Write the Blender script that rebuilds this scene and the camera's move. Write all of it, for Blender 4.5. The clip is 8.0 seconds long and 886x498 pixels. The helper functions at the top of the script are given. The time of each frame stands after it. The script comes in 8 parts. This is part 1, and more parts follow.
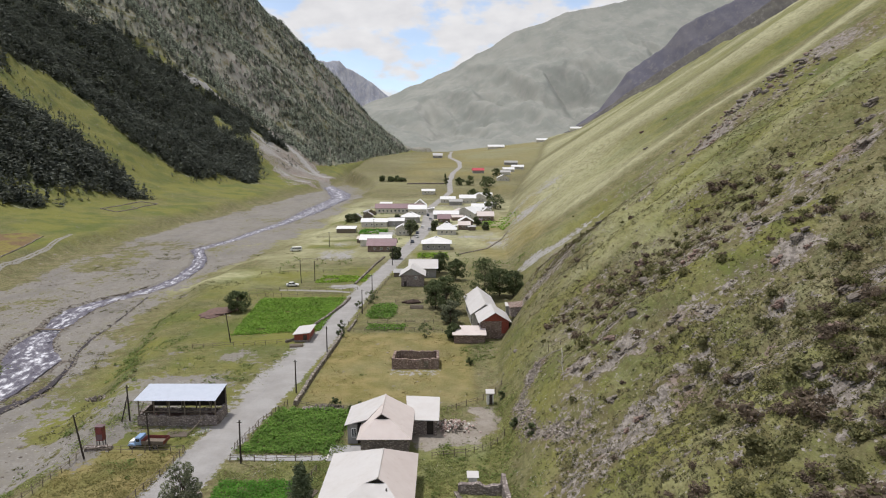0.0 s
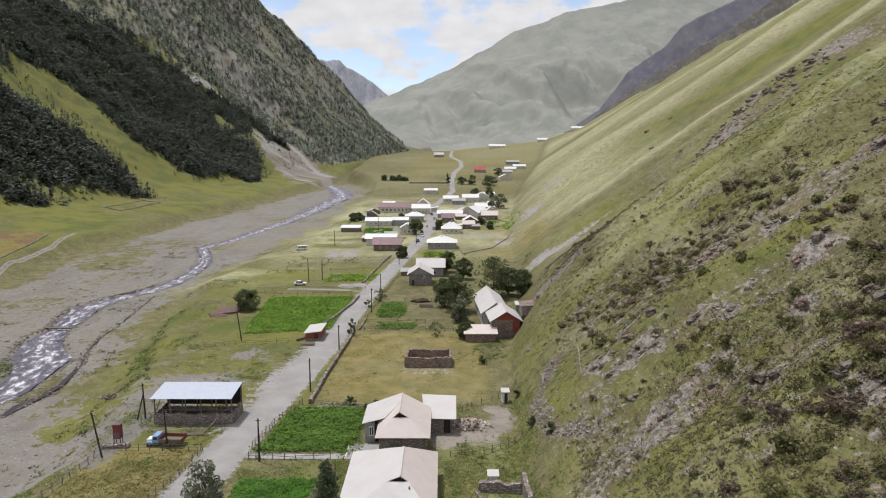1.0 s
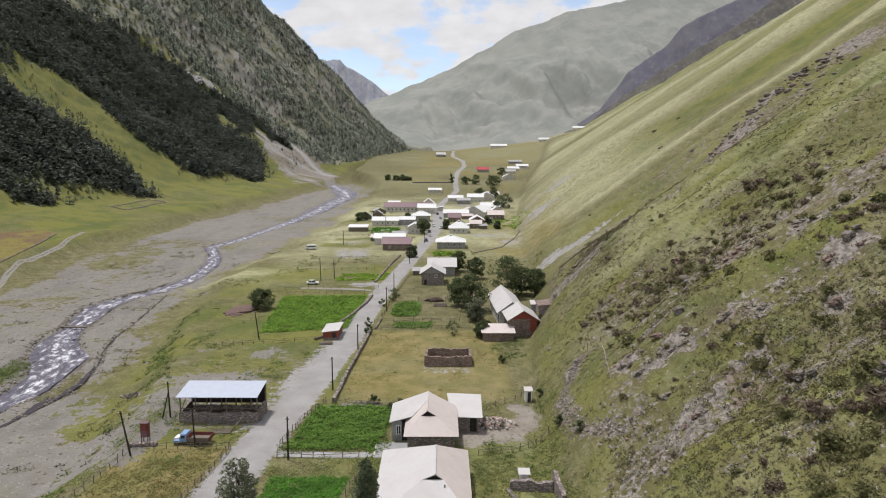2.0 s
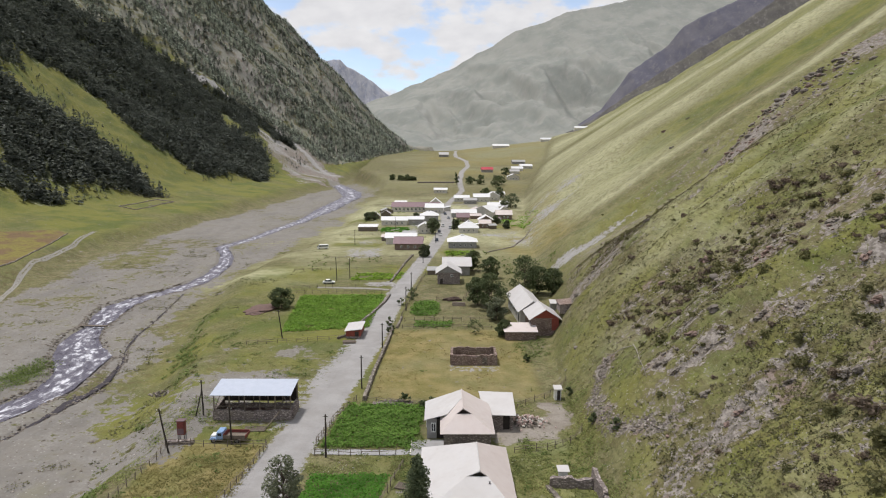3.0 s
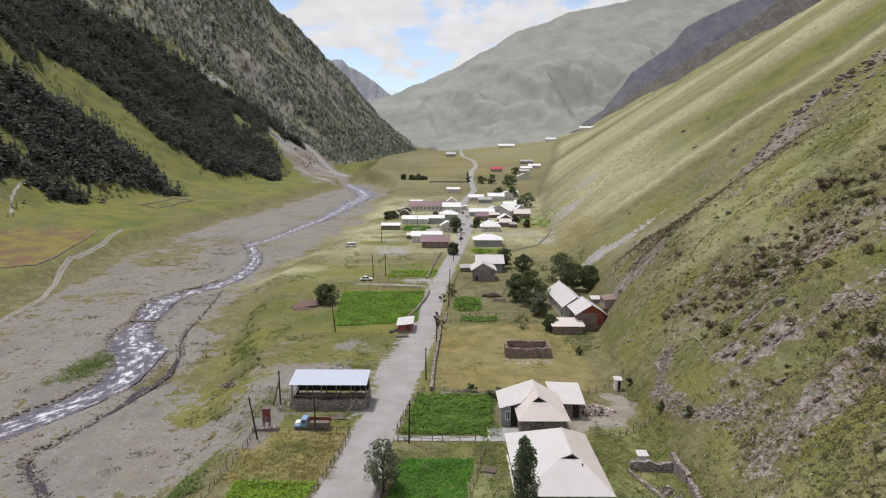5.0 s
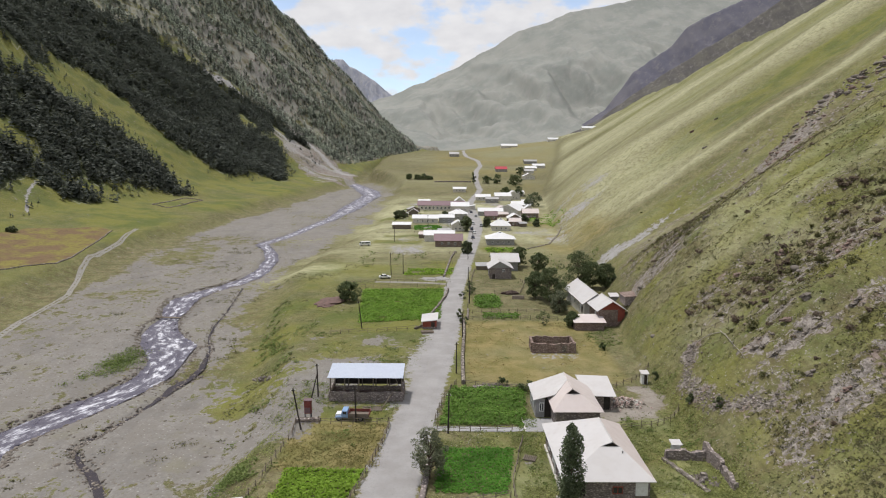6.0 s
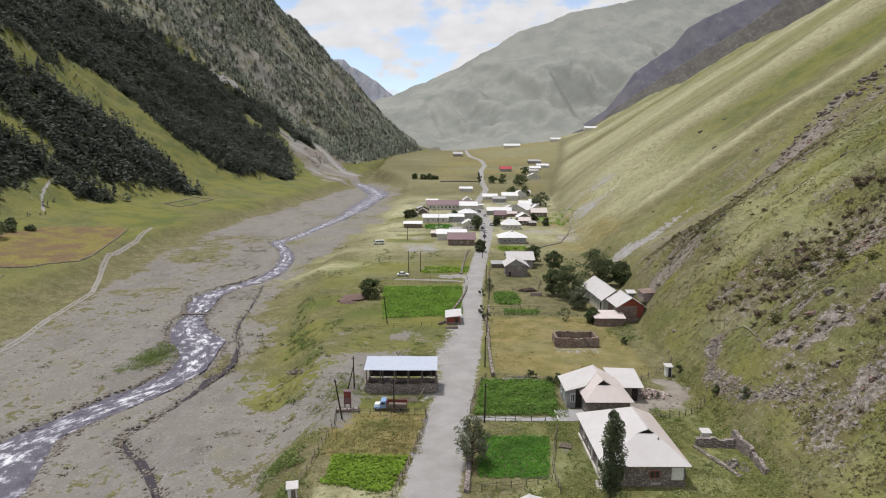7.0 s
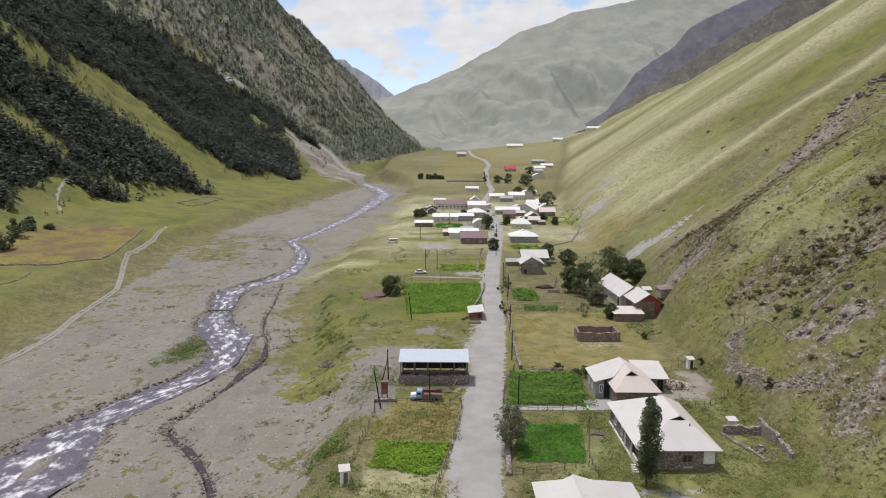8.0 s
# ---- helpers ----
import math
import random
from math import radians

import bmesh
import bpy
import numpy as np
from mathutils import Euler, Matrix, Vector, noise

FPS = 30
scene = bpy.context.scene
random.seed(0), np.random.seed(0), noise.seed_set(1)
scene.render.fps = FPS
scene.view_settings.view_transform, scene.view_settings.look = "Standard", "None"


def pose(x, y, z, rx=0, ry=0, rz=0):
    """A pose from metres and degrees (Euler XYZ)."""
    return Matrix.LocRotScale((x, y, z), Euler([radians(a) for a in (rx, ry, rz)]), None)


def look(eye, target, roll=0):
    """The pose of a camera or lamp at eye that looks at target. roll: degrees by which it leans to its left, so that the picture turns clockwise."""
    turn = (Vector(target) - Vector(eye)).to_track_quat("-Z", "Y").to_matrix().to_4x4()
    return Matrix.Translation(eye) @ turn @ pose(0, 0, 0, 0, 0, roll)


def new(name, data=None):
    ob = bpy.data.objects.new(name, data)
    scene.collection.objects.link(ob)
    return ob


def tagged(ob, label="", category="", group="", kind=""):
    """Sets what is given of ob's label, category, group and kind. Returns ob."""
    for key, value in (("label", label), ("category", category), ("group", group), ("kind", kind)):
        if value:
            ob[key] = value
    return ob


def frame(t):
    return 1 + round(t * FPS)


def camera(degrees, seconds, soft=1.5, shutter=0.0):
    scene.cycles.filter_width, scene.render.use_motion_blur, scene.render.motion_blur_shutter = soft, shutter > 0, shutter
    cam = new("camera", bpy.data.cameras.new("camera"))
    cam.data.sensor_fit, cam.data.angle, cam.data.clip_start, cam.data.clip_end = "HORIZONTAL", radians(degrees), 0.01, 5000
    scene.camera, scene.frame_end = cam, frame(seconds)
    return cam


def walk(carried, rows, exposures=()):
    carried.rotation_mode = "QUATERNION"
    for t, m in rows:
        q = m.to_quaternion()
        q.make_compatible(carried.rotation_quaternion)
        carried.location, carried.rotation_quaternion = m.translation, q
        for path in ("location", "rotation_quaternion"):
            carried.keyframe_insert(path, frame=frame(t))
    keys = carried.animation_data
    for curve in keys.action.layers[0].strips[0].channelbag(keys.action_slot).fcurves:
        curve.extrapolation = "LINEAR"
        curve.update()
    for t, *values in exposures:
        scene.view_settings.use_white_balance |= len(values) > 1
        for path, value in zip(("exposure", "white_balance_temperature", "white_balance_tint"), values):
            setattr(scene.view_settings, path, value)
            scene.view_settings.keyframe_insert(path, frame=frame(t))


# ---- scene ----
cam = camera(70.0, 8.0, 1.1)
METRES, EYE, TILT, LEAN, TURN = 45.0, 45.0, -9.0, 0.0, 0.0
ROWS = [
    (0.0, 0.0, 0.0, 0.0, 0.0, 0.0, -0.0),
    (0.5, -0.0273, 0.0013, -0.0015, -0.02, -0.04, -0.05),
    (1.0, -0.0632, 0.0019, -0.0039, -0.06, -0.05, -0.09),
    (1.5, -0.1066, 0.0018, -0.0058, -0.08, -0.07, -0.11),
    (3.0, -0.2782, -0.0091, -0.0123, -0.14, -0.06, -0.15),
    (3.5, -0.344, -0.0196, -0.0159, -0.14, -0.03, -0.15),
    (4.0, -0.4109, -0.0347, -0.0199, -0.15, -0.06, -0.16),
    (4.5, -0.4775, -0.0546, -0.0248, -0.14, -0.08, -0.2),
    (6.0, -0.6778, -0.1339, -0.0426, -0.16, -0.08, -0.23),
    (6.5, -0.7439, -0.1659, -0.0498, -0.16, -0.09, -0.24),
    (7.0, -0.8099, -0.1996, -0.0565, -0.15, -0.09, -0.25),
    (7.5, -0.876, -0.2353, -0.0643, -0.14, -0.09, -0.25),
    (8.0, -0.9417, -0.2725, -0.0727, -0.13, -0.09, -0.26),
]
# each row: seconds, place in lengths of the walk, then yaw, pitch and roll in degrees
walk(cam, [(t, pose(0, 0, EYE, TILT, LEAN, TURN) @ pose(METRES * x, METRES * 1.285 * y, METRES * z, 90 + pitch, roll, yaw)) for t, x, y, z, yaw, pitch, roll in ROWS])

# ---- daylight ----
SUN_FROM = Vector((-0.27, 0.17, 1.0)).normalized()
sun_data = bpy.data.lights.new("sun", "SUN")
sun_data.energy, sun_data.angle, sun_data.color = 2.42, radians(5.0), (1.0, 0.965, 0.935)
sun = new("sun", sun_data)
sun.matrix_world = look(SUN_FROM * 300, (0, 0, 0))

sky_world = bpy.data.worlds.new("sky")
scene.world = sky_world
sky_world.use_nodes = True
wt = sky_world.node_tree
wt.nodes.clear()
w_out, w_back = wt.nodes.new("ShaderNodeOutputWorld"), wt.nodes.new("ShaderNodeBackground")
w_sky = wt.nodes.new("ShaderNodeTexSky")
w_sky.sky_type, w_sky.sun_disc = "NISHITA", False
w_sky.sun_elevation = math.asin(SUN_FROM.z)
w_sky.sun_rotation = math.atan2(SUN_FROM.x, SUN_FROM.y)
w_sky.altitude, w_sky.air_density, w_sky.dust_density = 2000, 1.0, 0.8
w_co, w_sep = wt.nodes.new("ShaderNodeTexCoord"), wt.nodes.new("ShaderNodeSeparateXYZ")
wt.links.new(w_co.outputs["Generated"], w_sep.inputs[0])
w_add = wt.nodes.new("ShaderNodeMath")
w_add.operation = "ADD"
w_add.inputs[1].default_value = 0.42
wt.links.new(w_sep.outputs["Z"], w_add.inputs[0])
w_flat = wt.nodes.new("ShaderNodeVectorMath")
w_flat.operation = "DIVIDE"
w_cmb = wt.nodes.new("ShaderNodeCombineXYZ")
for k in range(3):
    wt.links.new(w_add.outputs[0], w_cmb.inputs[k])
wt.links.new(w_co.outputs["Generated"], w_flat.inputs[0])
wt.links.new(w_cmb.outputs[0], w_flat.inputs[1])
w_noise = wt.nodes.new("ShaderNodeTexNoise")
w_noise.inputs["Scale"].default_value = 7.5
w_noise.inputs["Detail"].default_value = 7.0
w_noise.inputs["Roughness"].default_value = 0.52
wt.links.new(w_flat.outputs[0], w_noise.inputs["Vector"])
w_ramp = wt.nodes.new("ShaderNodeMapRange")
w_ramp.interpolation_type = "SMOOTHSTEP"
w_ramp.inputs["From Min"].default_value, w_ramp.inputs["From Max"].default_value = 0.40, 0.54
w_ramp.inputs["To Min"].default_value = 0.32
wt.links.new(w_noise.outputs["Fac"], w_ramp.inputs["Value"])
w_scale = wt.nodes.new("ShaderNodeVectorMath")
w_scale.operation = "SCALE"
w_scale.inputs["Scale"].default_value = 0.105
wt.links.new(w_sky.outputs[0], w_scale.inputs[0])
w_mix = wt.nodes.new("ShaderNodeMix")
w_mix.data_type = "RGBA"
wt.links.new(w_ramp.outputs["Result"], w_mix.inputs["Factor"])
wt.links.new(w_scale.outputs[0], w_mix.inputs["A"])
w_puff = wt.nodes.new("ShaderNodeTexNoise")
w_puff.inputs["Scale"].default_value = 16.0
w_puff.inputs["Detail"].default_value = 5.0
wt.links.new(w_flat.outputs[0], w_puff.inputs["Vector"])
w_tone = wt.nodes.new("ShaderNodeMix")
w_tone.data_type = "RGBA"
w_tone.inputs["A"].default_value, w_tone.inputs["B"].default_value = (0.375, 0.375, 0.395, 1), (0.53, 0.525, 0.53, 1)
wt.links.new(w_puff.outputs["Fac"], w_tone.inputs["Factor"])
wt.links.new(w_tone.outputs["Result"], w_mix.inputs["B"])
w_back.inputs["Strength"].default_value = 1.3
wt.links.new(w_mix.outputs["Result"], w_back.inputs["Color"])
wt.links.new(w_back.outputs[0], w_out.inputs[0])
scene.view_settings.exposure = 0.40

# ---- materials ----
class Nodes:
    """A small helper that writes a node material."""

    def __init__(self, name, rough=0.9, metal=0.0, spec=0.3):
        self.m = bpy.data.materials.new(name)
        self.m.use_nodes = True
        self.t = self.m.node_tree
        self.b = self.t.nodes["Principled BSDF"]
        self.b.inputs["Roughness"].default_value = rough
        self.b.inputs["Metallic"].default_value = metal
        self.b.inputs["Specular IOR Level"].default_value = spec
        self.co = self.t.nodes.new("ShaderNodeTexCoord").outputs["Object"]
        self.geo = self.t.nodes.new("ShaderNodeNewGeometry")

    def put(self, value, socket):
        if isinstance(value, bpy.types.NodeSocket):
            self.t.links.new(value, socket)
        elif isinstance(value, (tuple, list)) and len(value) == 3 and socket.type == "RGBA":
            socket.default_value = (*value, 1)
        else:
            socket.default_value = value

    def noise(self, scale, detail=4.0, rough=0.55, at=None, stretch=None):
        n = self.t.nodes.new("ShaderNodeTexNoise")
        n.inputs["Scale"].default_value, n.inputs["Detail"].default_value, n.inputs["Roughness"].default_value = scale, detail, rough
        v = at or self.geo.outputs["Position"]
        if stretch:
            k = self.t.nodes.new("ShaderNodeMapping")
            k.inputs["Scale"].default_value = stretch
            self.t.links.new(v, k.inputs["Vector"])
            v = k.outputs[0]
        self.t.links.new(v, n.inputs["Vector"])
        return n.outputs["Fac"]

    def cells(self, scale, out="Distance", at=None, stretch=None):
        n = self.t.nodes.new("ShaderNodeTexVoronoi")
        n.inputs["Scale"].default_value = scale
        v = at or self.geo.outputs["Position"]
        if stretch:
            k = self.t.nodes.new("ShaderNodeMapping")
            k.inputs["Scale"].default_value = stretch
            self.t.links.new(v, k.inputs["Vector"])
            v = k.outputs[0]
        self.t.links.new(v, n.inputs["Vector"])
        return n.outputs[out]

    def ramp(self, value, a, b, lo=0.0, hi=1.0):
        n = self.t.nodes.new("ShaderNodeMapRange")
        n.interpolation_type = "SMOOTHSTEP"
        self.put(value, n.inputs["Value"])
        for key, v in (("From Min", a), ("From Max", b), ("To Min", lo), ("To Max", hi)):
            n.inputs[key].default_value = v
        return n.outputs["Result"]

    def mix(self, f, a, b, how="MIX"):
        n = self.t.nodes.new("ShaderNodeMix")
        n.data_type, n.blend_type = "RGBA", how
        self.put(f, n.inputs["Factor"])
        self.put(a, n.inputs["A"])
        self.put(b, n.inputs["B"])
        return n.outputs["Result"]

    def calc(self, op, a, b=0.0):
        n = self.t.nodes.new("ShaderNodeMath")
        n.operation = op
        self.put(a, n.inputs[0])
        self.put(b, n.inputs[1])
        return n.outputs[0]

    def attr(self, name, out="Color"):
        n = self.t.nodes.new("ShaderNodeAttribute")
        n.attribute_name = name
        return n.outputs[out]

    def split(self, colour):
        n = self.t.nodes.new("ShaderNodeSeparateColor")
        self.t.links.new(colour, n.inputs[0])
        return n.outputs

    def random(self):
        return self.t.nodes.new("ShaderNodeObjectInfo").outputs["Random"]

    def island(self):
        return self.geo.outputs["Random Per Island"]

    def bump(self, height, strength=0.4, distance=0.05):
        n = self.t.nodes.new("ShaderNodeBump")
        n.inputs["Strength"].default_value, n.inputs["Distance"].default_value = strength, distance
        self.put(height, n.inputs["Height"])
        self.t.links.new(n.outputs[0], self.b.inputs["Normal"])
        return self

    def colour(self, c):
        self.put(c, self.b.inputs["Base Color"])
        return self

    def rough(self, r):
        self.put(r, self.b.inputs["Roughness"])
        return self


def dusty_earth(n):
    """Grey trodden dust and grit, shared by the road and the bare ground beside it."""
    c = n.mix(n.ramp(n.noise(0.23, 5, 0.6), 0.3, 0.7), (0.322, 0.310, 0.300), (0.262, 0.249, 0.238))
    return n.mix(n.ramp(n.noise(2.5, 5, 0.7), 0.5, 0.72, 0, 0.35), c, (0.205, 0.192, 0.178))


def ground_material():
    n = Nodes("land", 0.95, 0, 0.15)
    kind, more = n.split(n.attr("kind")), n.split(n.attr("more"))
    gravel, rock, lush = kind[0], kind[1], kind[2]
    dry, bare, wood = more[0], more[1], more[2]
    ripe, mud, _ = n.split(n.attr("plots"))
    fine, mid, big = n.noise(1.6, 6, 0.65), n.noise(0.23, 5, 0.6), n.noise(0.03, 4, 0.55)
    tuft = n.noise(0.7, 5, 0.7)
    grass = n.mix(n.ramp(mid, 0.40, 0.60), (0.116, 0.113, 0.053), (0.186, 0.166, 0.088))
    grass = n.mix(n.ramp(big, 0.4, 0.62, 0, 0.6), grass, (0.162, 0.160, 0.064))
    grass = n.mix(n.ramp(fine, 0.48, 0.64, 0, 0.6), grass, (0.066, 0.066, 0.030))
    grass = n.mix(n.ramp(n.noise(2.6, 3, 0.7), 0.53, 0.64, 0, 0.6), grass, (0.268, 0.236, 0.142))
    grass = n.mix(n.ramp(n.noise(0.55, 4, 0.6), 0.50, 0.60, 0, 0.6), grass, (0.112, 0.088, 0.046))
    grass = n.mix(n.calc("MULTIPLY", lush, n.ramp(tuft, 0.25, 0.75, 0.5, 1.0)), grass, n.mix(n.ramp(n.noise(0.06, 4, 0.6), 0.36, 0.58), (0.092, 0.118, 0.026), (0.164, 0.166, 0.036)))
    # dry grass, made paler so that it also stands for sunlit ground
    grass = n.mix(n.calc("MULTIPLY", dry, n.ramp(n.noise(0.35, 5, 0.65), 0.30, 0.62, 0.40, 1.0)), grass, (0.376, 0.366, 0.220))
    # ripe golden grass on the mown plots
    gold = n.mix(n.ramp(n.noise(0.22, 4, 0.6), 0.36, 0.66), (0.150, 0.134, 0.044), (0.244, 0.196, 0.084))
    gold = n.mix(n.ramp(n.noise(3.2, 4, 0.7), 0.48, 0.66, 0, 0.35), gold, (0.330, 0.270, 0.130))
    grass = n.mix(n.calc("MULTIPLY", ripe, n.ramp(tuft, 0.2, 0.6, 0.75, 1.0)), grass, gold)
    # paths trodden by sheep along the steep slopes
    steep = n.t.nodes.new("ShaderNodeSeparateXYZ")
    n.t.links.new(n.geo.outputs["Normal"], steep.inputs[0])
    trod = n.ramp(n.noise(1.5, 4, 0.66, stretch=(1.0, 0.24, 1.0)), 0.52, 0.62, 0, 0.42)
    grass = n.mix(n.calc("MULTIPLY", trod, n.ramp(steep.outputs["Z"], 0.88, 0.95, 1.0, 0.0)), grass, (0.070, 0.064, 0.030))
    # small pale stones strewn over the slopes
    specks = n.calc("MULTIPLY", n.ramp(n.cells(1.5, "Distance"), 0.10, 0.26, 1.0, 0.0), n.ramp(n.noise(0.30, 4, 0.65), 0.46, 0.60, 0.0, 0.85))
    grass = n.mix(n.calc("MULTIPLY", specks, n.ramp(steep.outputs["Z"], 0.88, 0.95, 1.0, 0.0)), grass, (0.300, 0.280, 0.250))
    # earth, pebbles and scree
    peb = n.cells(2.6, "Color")
    pebble = n.mix(n.ramp(n.split(peb)[0], 0.0, 1.0, 0.0, 0.5), (0.200, 0.186, 0.166), (0.272, 0.256, 0.234))
    pebble = n.mix(n.ramp(mid, 0.42, 0.60, 0, 0.6), pebble, (0.185, 0.168, 0.146))
    pebble = n.mix(n.ramp(n.noise(0.09, 6, 0.68), 0.54, 0.68, 0, 0.4), pebble, (0.190, 0.178, 0.110))
    pebble = n.mix(n.ramp(n.cells(1.1, "Distance"), 0.08, 0.22, 0.5, 0.0), pebble, (0.42, 0.405, 0.39))
    pebble = n.mix(n.ramp(n.noise(0.05, 5, 0.7, stretch=(1.6, 0.7, 1)), 0.50, 0.62, 0, 0.4), pebble, (0.140, 0.130, 0.120))
    scree = n.mix(n.ramp(n.noise(1.3, 5, 0.7), 0.40, 0.62), (0.145, 0.126, 0.112), (0.305, 0.272, 0.244))
    scree = n.mix(n.ramp(n.noise(0.16, 3, 0.5), 0.55, 0.68, 0, 0.5), scree, (0.215, 0.140, 0.108))
    earth = dusty_earth(n)
    edge = n.calc("MULTIPLY", n.calc("SUBTRACT", tuft, 0.5), 2.2)
    edge2 = n.calc("ADD", edge, n.calc("MULTIPLY", n.calc("SUBTRACT", mid, 0.5), 2.0))
    c = n.mix(n.ramp(n.calc("ADD", gravel, edge2), 0.42, 0.60), grass, pebble)
    grit = n.calc("ADD", n.calc("MULTIPLY", n.calc("SUBTRACT", tuft, 0.5), 2.4), n.calc("MULTIPLY", n.calc("SUBTRACT", fine, 0.5), 2.0))
    heath = n.calc("ADD", rock, n.calc("MULTIPLY", n.calc("SUBTRACT", n.noise(0.42, 5, 0.65), 0.5), 1.6))
    c = n.mix(n.ramp(heath, 0.18, 0.45, 0, 0.42), c, (0.104, 0.080, 0.050))
    c = n.mix(n.ramp(n.calc("ADD", rock, grit), 0.44, 0.62, 0, 0.95), c, scree)
    c = n.mix(n.ramp(n.calc("ADD", bare, edge), 0.40, 0.62), c, earth)
    soil = n.mix(n.ramp(mid, 0.36, 0.64), (0.215, 0.185, 0.155), (0.290, 0.260, 0.228))
    soil = n.mix(n.ramp(fine, 0.45, 0.68, 0, 0.5), soil, (0.180, 0.152, 0.122))
    c = n.mix(n.ramp(n.calc("ADD", mud, edge), 0.40, 0.66, 0, 0.95), c, soil)
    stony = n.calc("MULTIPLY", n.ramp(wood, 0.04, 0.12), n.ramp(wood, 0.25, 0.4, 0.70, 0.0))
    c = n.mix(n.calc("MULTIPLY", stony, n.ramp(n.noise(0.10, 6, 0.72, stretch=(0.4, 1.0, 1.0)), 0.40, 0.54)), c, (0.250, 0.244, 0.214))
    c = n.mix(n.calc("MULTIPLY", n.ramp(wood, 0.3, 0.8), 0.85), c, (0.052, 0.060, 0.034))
    n.colour(c)
    n.bump(n.calc("ADD", n.calc("MULTIPLY", fine, 0.35), tuft), 0.8, 0.35)
    return n.m


def hill_material(name, low, high, rock, scale=1.0, share=0.75):
    n = Nodes(name, 0.95, 0, 0.1)
    a, b = n.noise(0.010 * scale, 6, 0.6), n.noise(0.05 * scale, 6, 0.7, stretch=(1, 1, 0.25))
    c = n.mix(n.ramp(a, 0.38, 0.62), low, high)
    c = n.mix(n.ramp(b, 0.50, 0.68, 0, share), c, rock)
    n.colour(c)
    n.bump(b, 0.5, 6.0)
    return n.m


def plain_material(name, base, other, scale=3.0, rough=0.8, metal=0.0, spec=0.3, bump=0.15, stretch=None):
    n = Nodes(name, rough, metal, spec)
    a, b = n.noise(scale, 5, 0.6, stretch=stretch), n.noise(scale * 7, 3, 0.6)
    c = n.mix(n.ramp(a, 0.35, 0.7), base, other)
    c = n.mix(n.ramp(b, 0.45, 0.8, 0, 0.35), c, tuple(0.6 * v for v in other))
    n.colour(c)
    if bump:
        n.bump(b, bump, 0.02)
    return n.m


def stone_material(name, dark, light, row=4.5):
    n = Nodes(name, 0.95, 0, 0.15)
    course = (1.0, 1.0, 2.6)
    cell = n.split(n.cells(row / 2.0, "Color", stretch=course))[0]
    gap = n.cells(row / 2.0, "Distance", stretch=course)
    c = n.mix(n.ramp(cell, 0.1, 0.9), dark, light)
    c = n.mix(n.ramp(gap, 0.34, 0.52, 0, 0.65), c, tuple(0.45 * v for v in dark))
    c = n.mix(n.ramp(n.noise(0.6, 4, 0.6), 0.5, 0.7, 0, 0.45), c, (0.28, 0.24, 0.19))
    n.colour(c)
    n.bump(n.calc("SUBTRACT", 1.0, gap), 0.9, 0.08)
    return n.m


def sheet_material(name, base, stain, rust, rough=0.45, metal=0.25, dirt=0.5):
    n = Nodes(name, rough, metal, 0.4)
    a = n.noise(0.35, 5, 0.6)
    b = n.noise(1.1, 5, 0.65, stretch=(1, 1, 0.3))
    c = n.mix(n.ramp(a, 0.40, 0.68, 0, dirt), base, stain)
    c = n.mix(n.ramp(b, 0.60, 0.78, 0, 0.55), c, rust)
    n.colour(c)
    n.rough(n.ramp(b, 0.3, 0.7, rough - 0.08, rough + 0.25))
    n.bump(a, 0.15, 0.03)
    return n.m


def leaf_material(name, dark, light, spread=0.5):
    n = Nodes(name, 0.75, 0, 0.25)
    c = n.mix(n.ramp(n.island(), 0.0, 1.0), dark, light)
    c = n.mix(n.ramp(n.noise(spread, 3, 0.6), 0.35, 0.7, 0, 0.6), c, tuple(0.55 * v for v in dark))
    n.colour(c)
    # light shines through thin leaves
    thin, both = n.t.nodes.new("ShaderNodeBsdfTranslucent"), n.t.nodes.new("ShaderNodeMixShader")
    n.put(c, thin.inputs["Color"])
    both.inputs[0].default_value = 0.42
    n.t.links.new(n.b.outputs[0], both.inputs[1])
    n.t.links.new(thin.outputs[0], both.inputs[2])
    n.t.links.new(both.outputs[0], n.t.nodes["Material Output"].inputs["Surface"])
    return n.m


def water_material(name, calm):
    """River water; its ripples and foam are drawn out along the flow."""
    n = Nodes(name, 0.12, 0, 0.5 - 0.5 * calm)
    u, v, _ = n.split(n.attr("flow"))
    flow = n.t.nodes.new("ShaderNodeCombineXYZ")
    n.put(n.calc("MULTIPLY", u, 9.0), flow.inputs[0])
    n.put(n.calc("MULTIPLY", v, 1200 * 0.42), flow.inputs[1])
    wide = n.noise(0.55, 5, 0.62, at=flow.outputs[0])
    streak = n.noise(1.5, 5, 0.66, at=flow.outputs[0])
    chop = n.noise(1.9, 4, 0.65)
    middle = n.calc("SUBTRACT", 1.0, n.calc("ABSOLUTE", n.calc("SUBTRACT", n.calc("MULTIPLY", u, 2.0), 1.0)))
    foam = n.calc("ADD", n.calc("ADD", n.calc("MULTIPLY", wide, 1.25), n.calc("MULTIPLY", streak, 0.55)), n.calc("ADD", n.calc("MULTIPLY", chop, 0.22), n.calc("MULTIPLY", middle, 0.14)))
    white = n.ramp(foam, 1.05 + calm, 1.36 + calm, 0.0, 0.9)
    n.colour(n.mix(white, (0.086, 0.078, 0.104) if calm < 0.3 else (0.046, 0.039, 0.045), (0.72, 0.72, 0.76)))
    n.rough(n.ramp(foam, 0.8, 1.1, 0.16 + 0.7 * calm, 0.7))
    n.bump(n.calc("ADD", chop, streak), 0.6, 0.25)
    return n.m


LAND = ground_material()


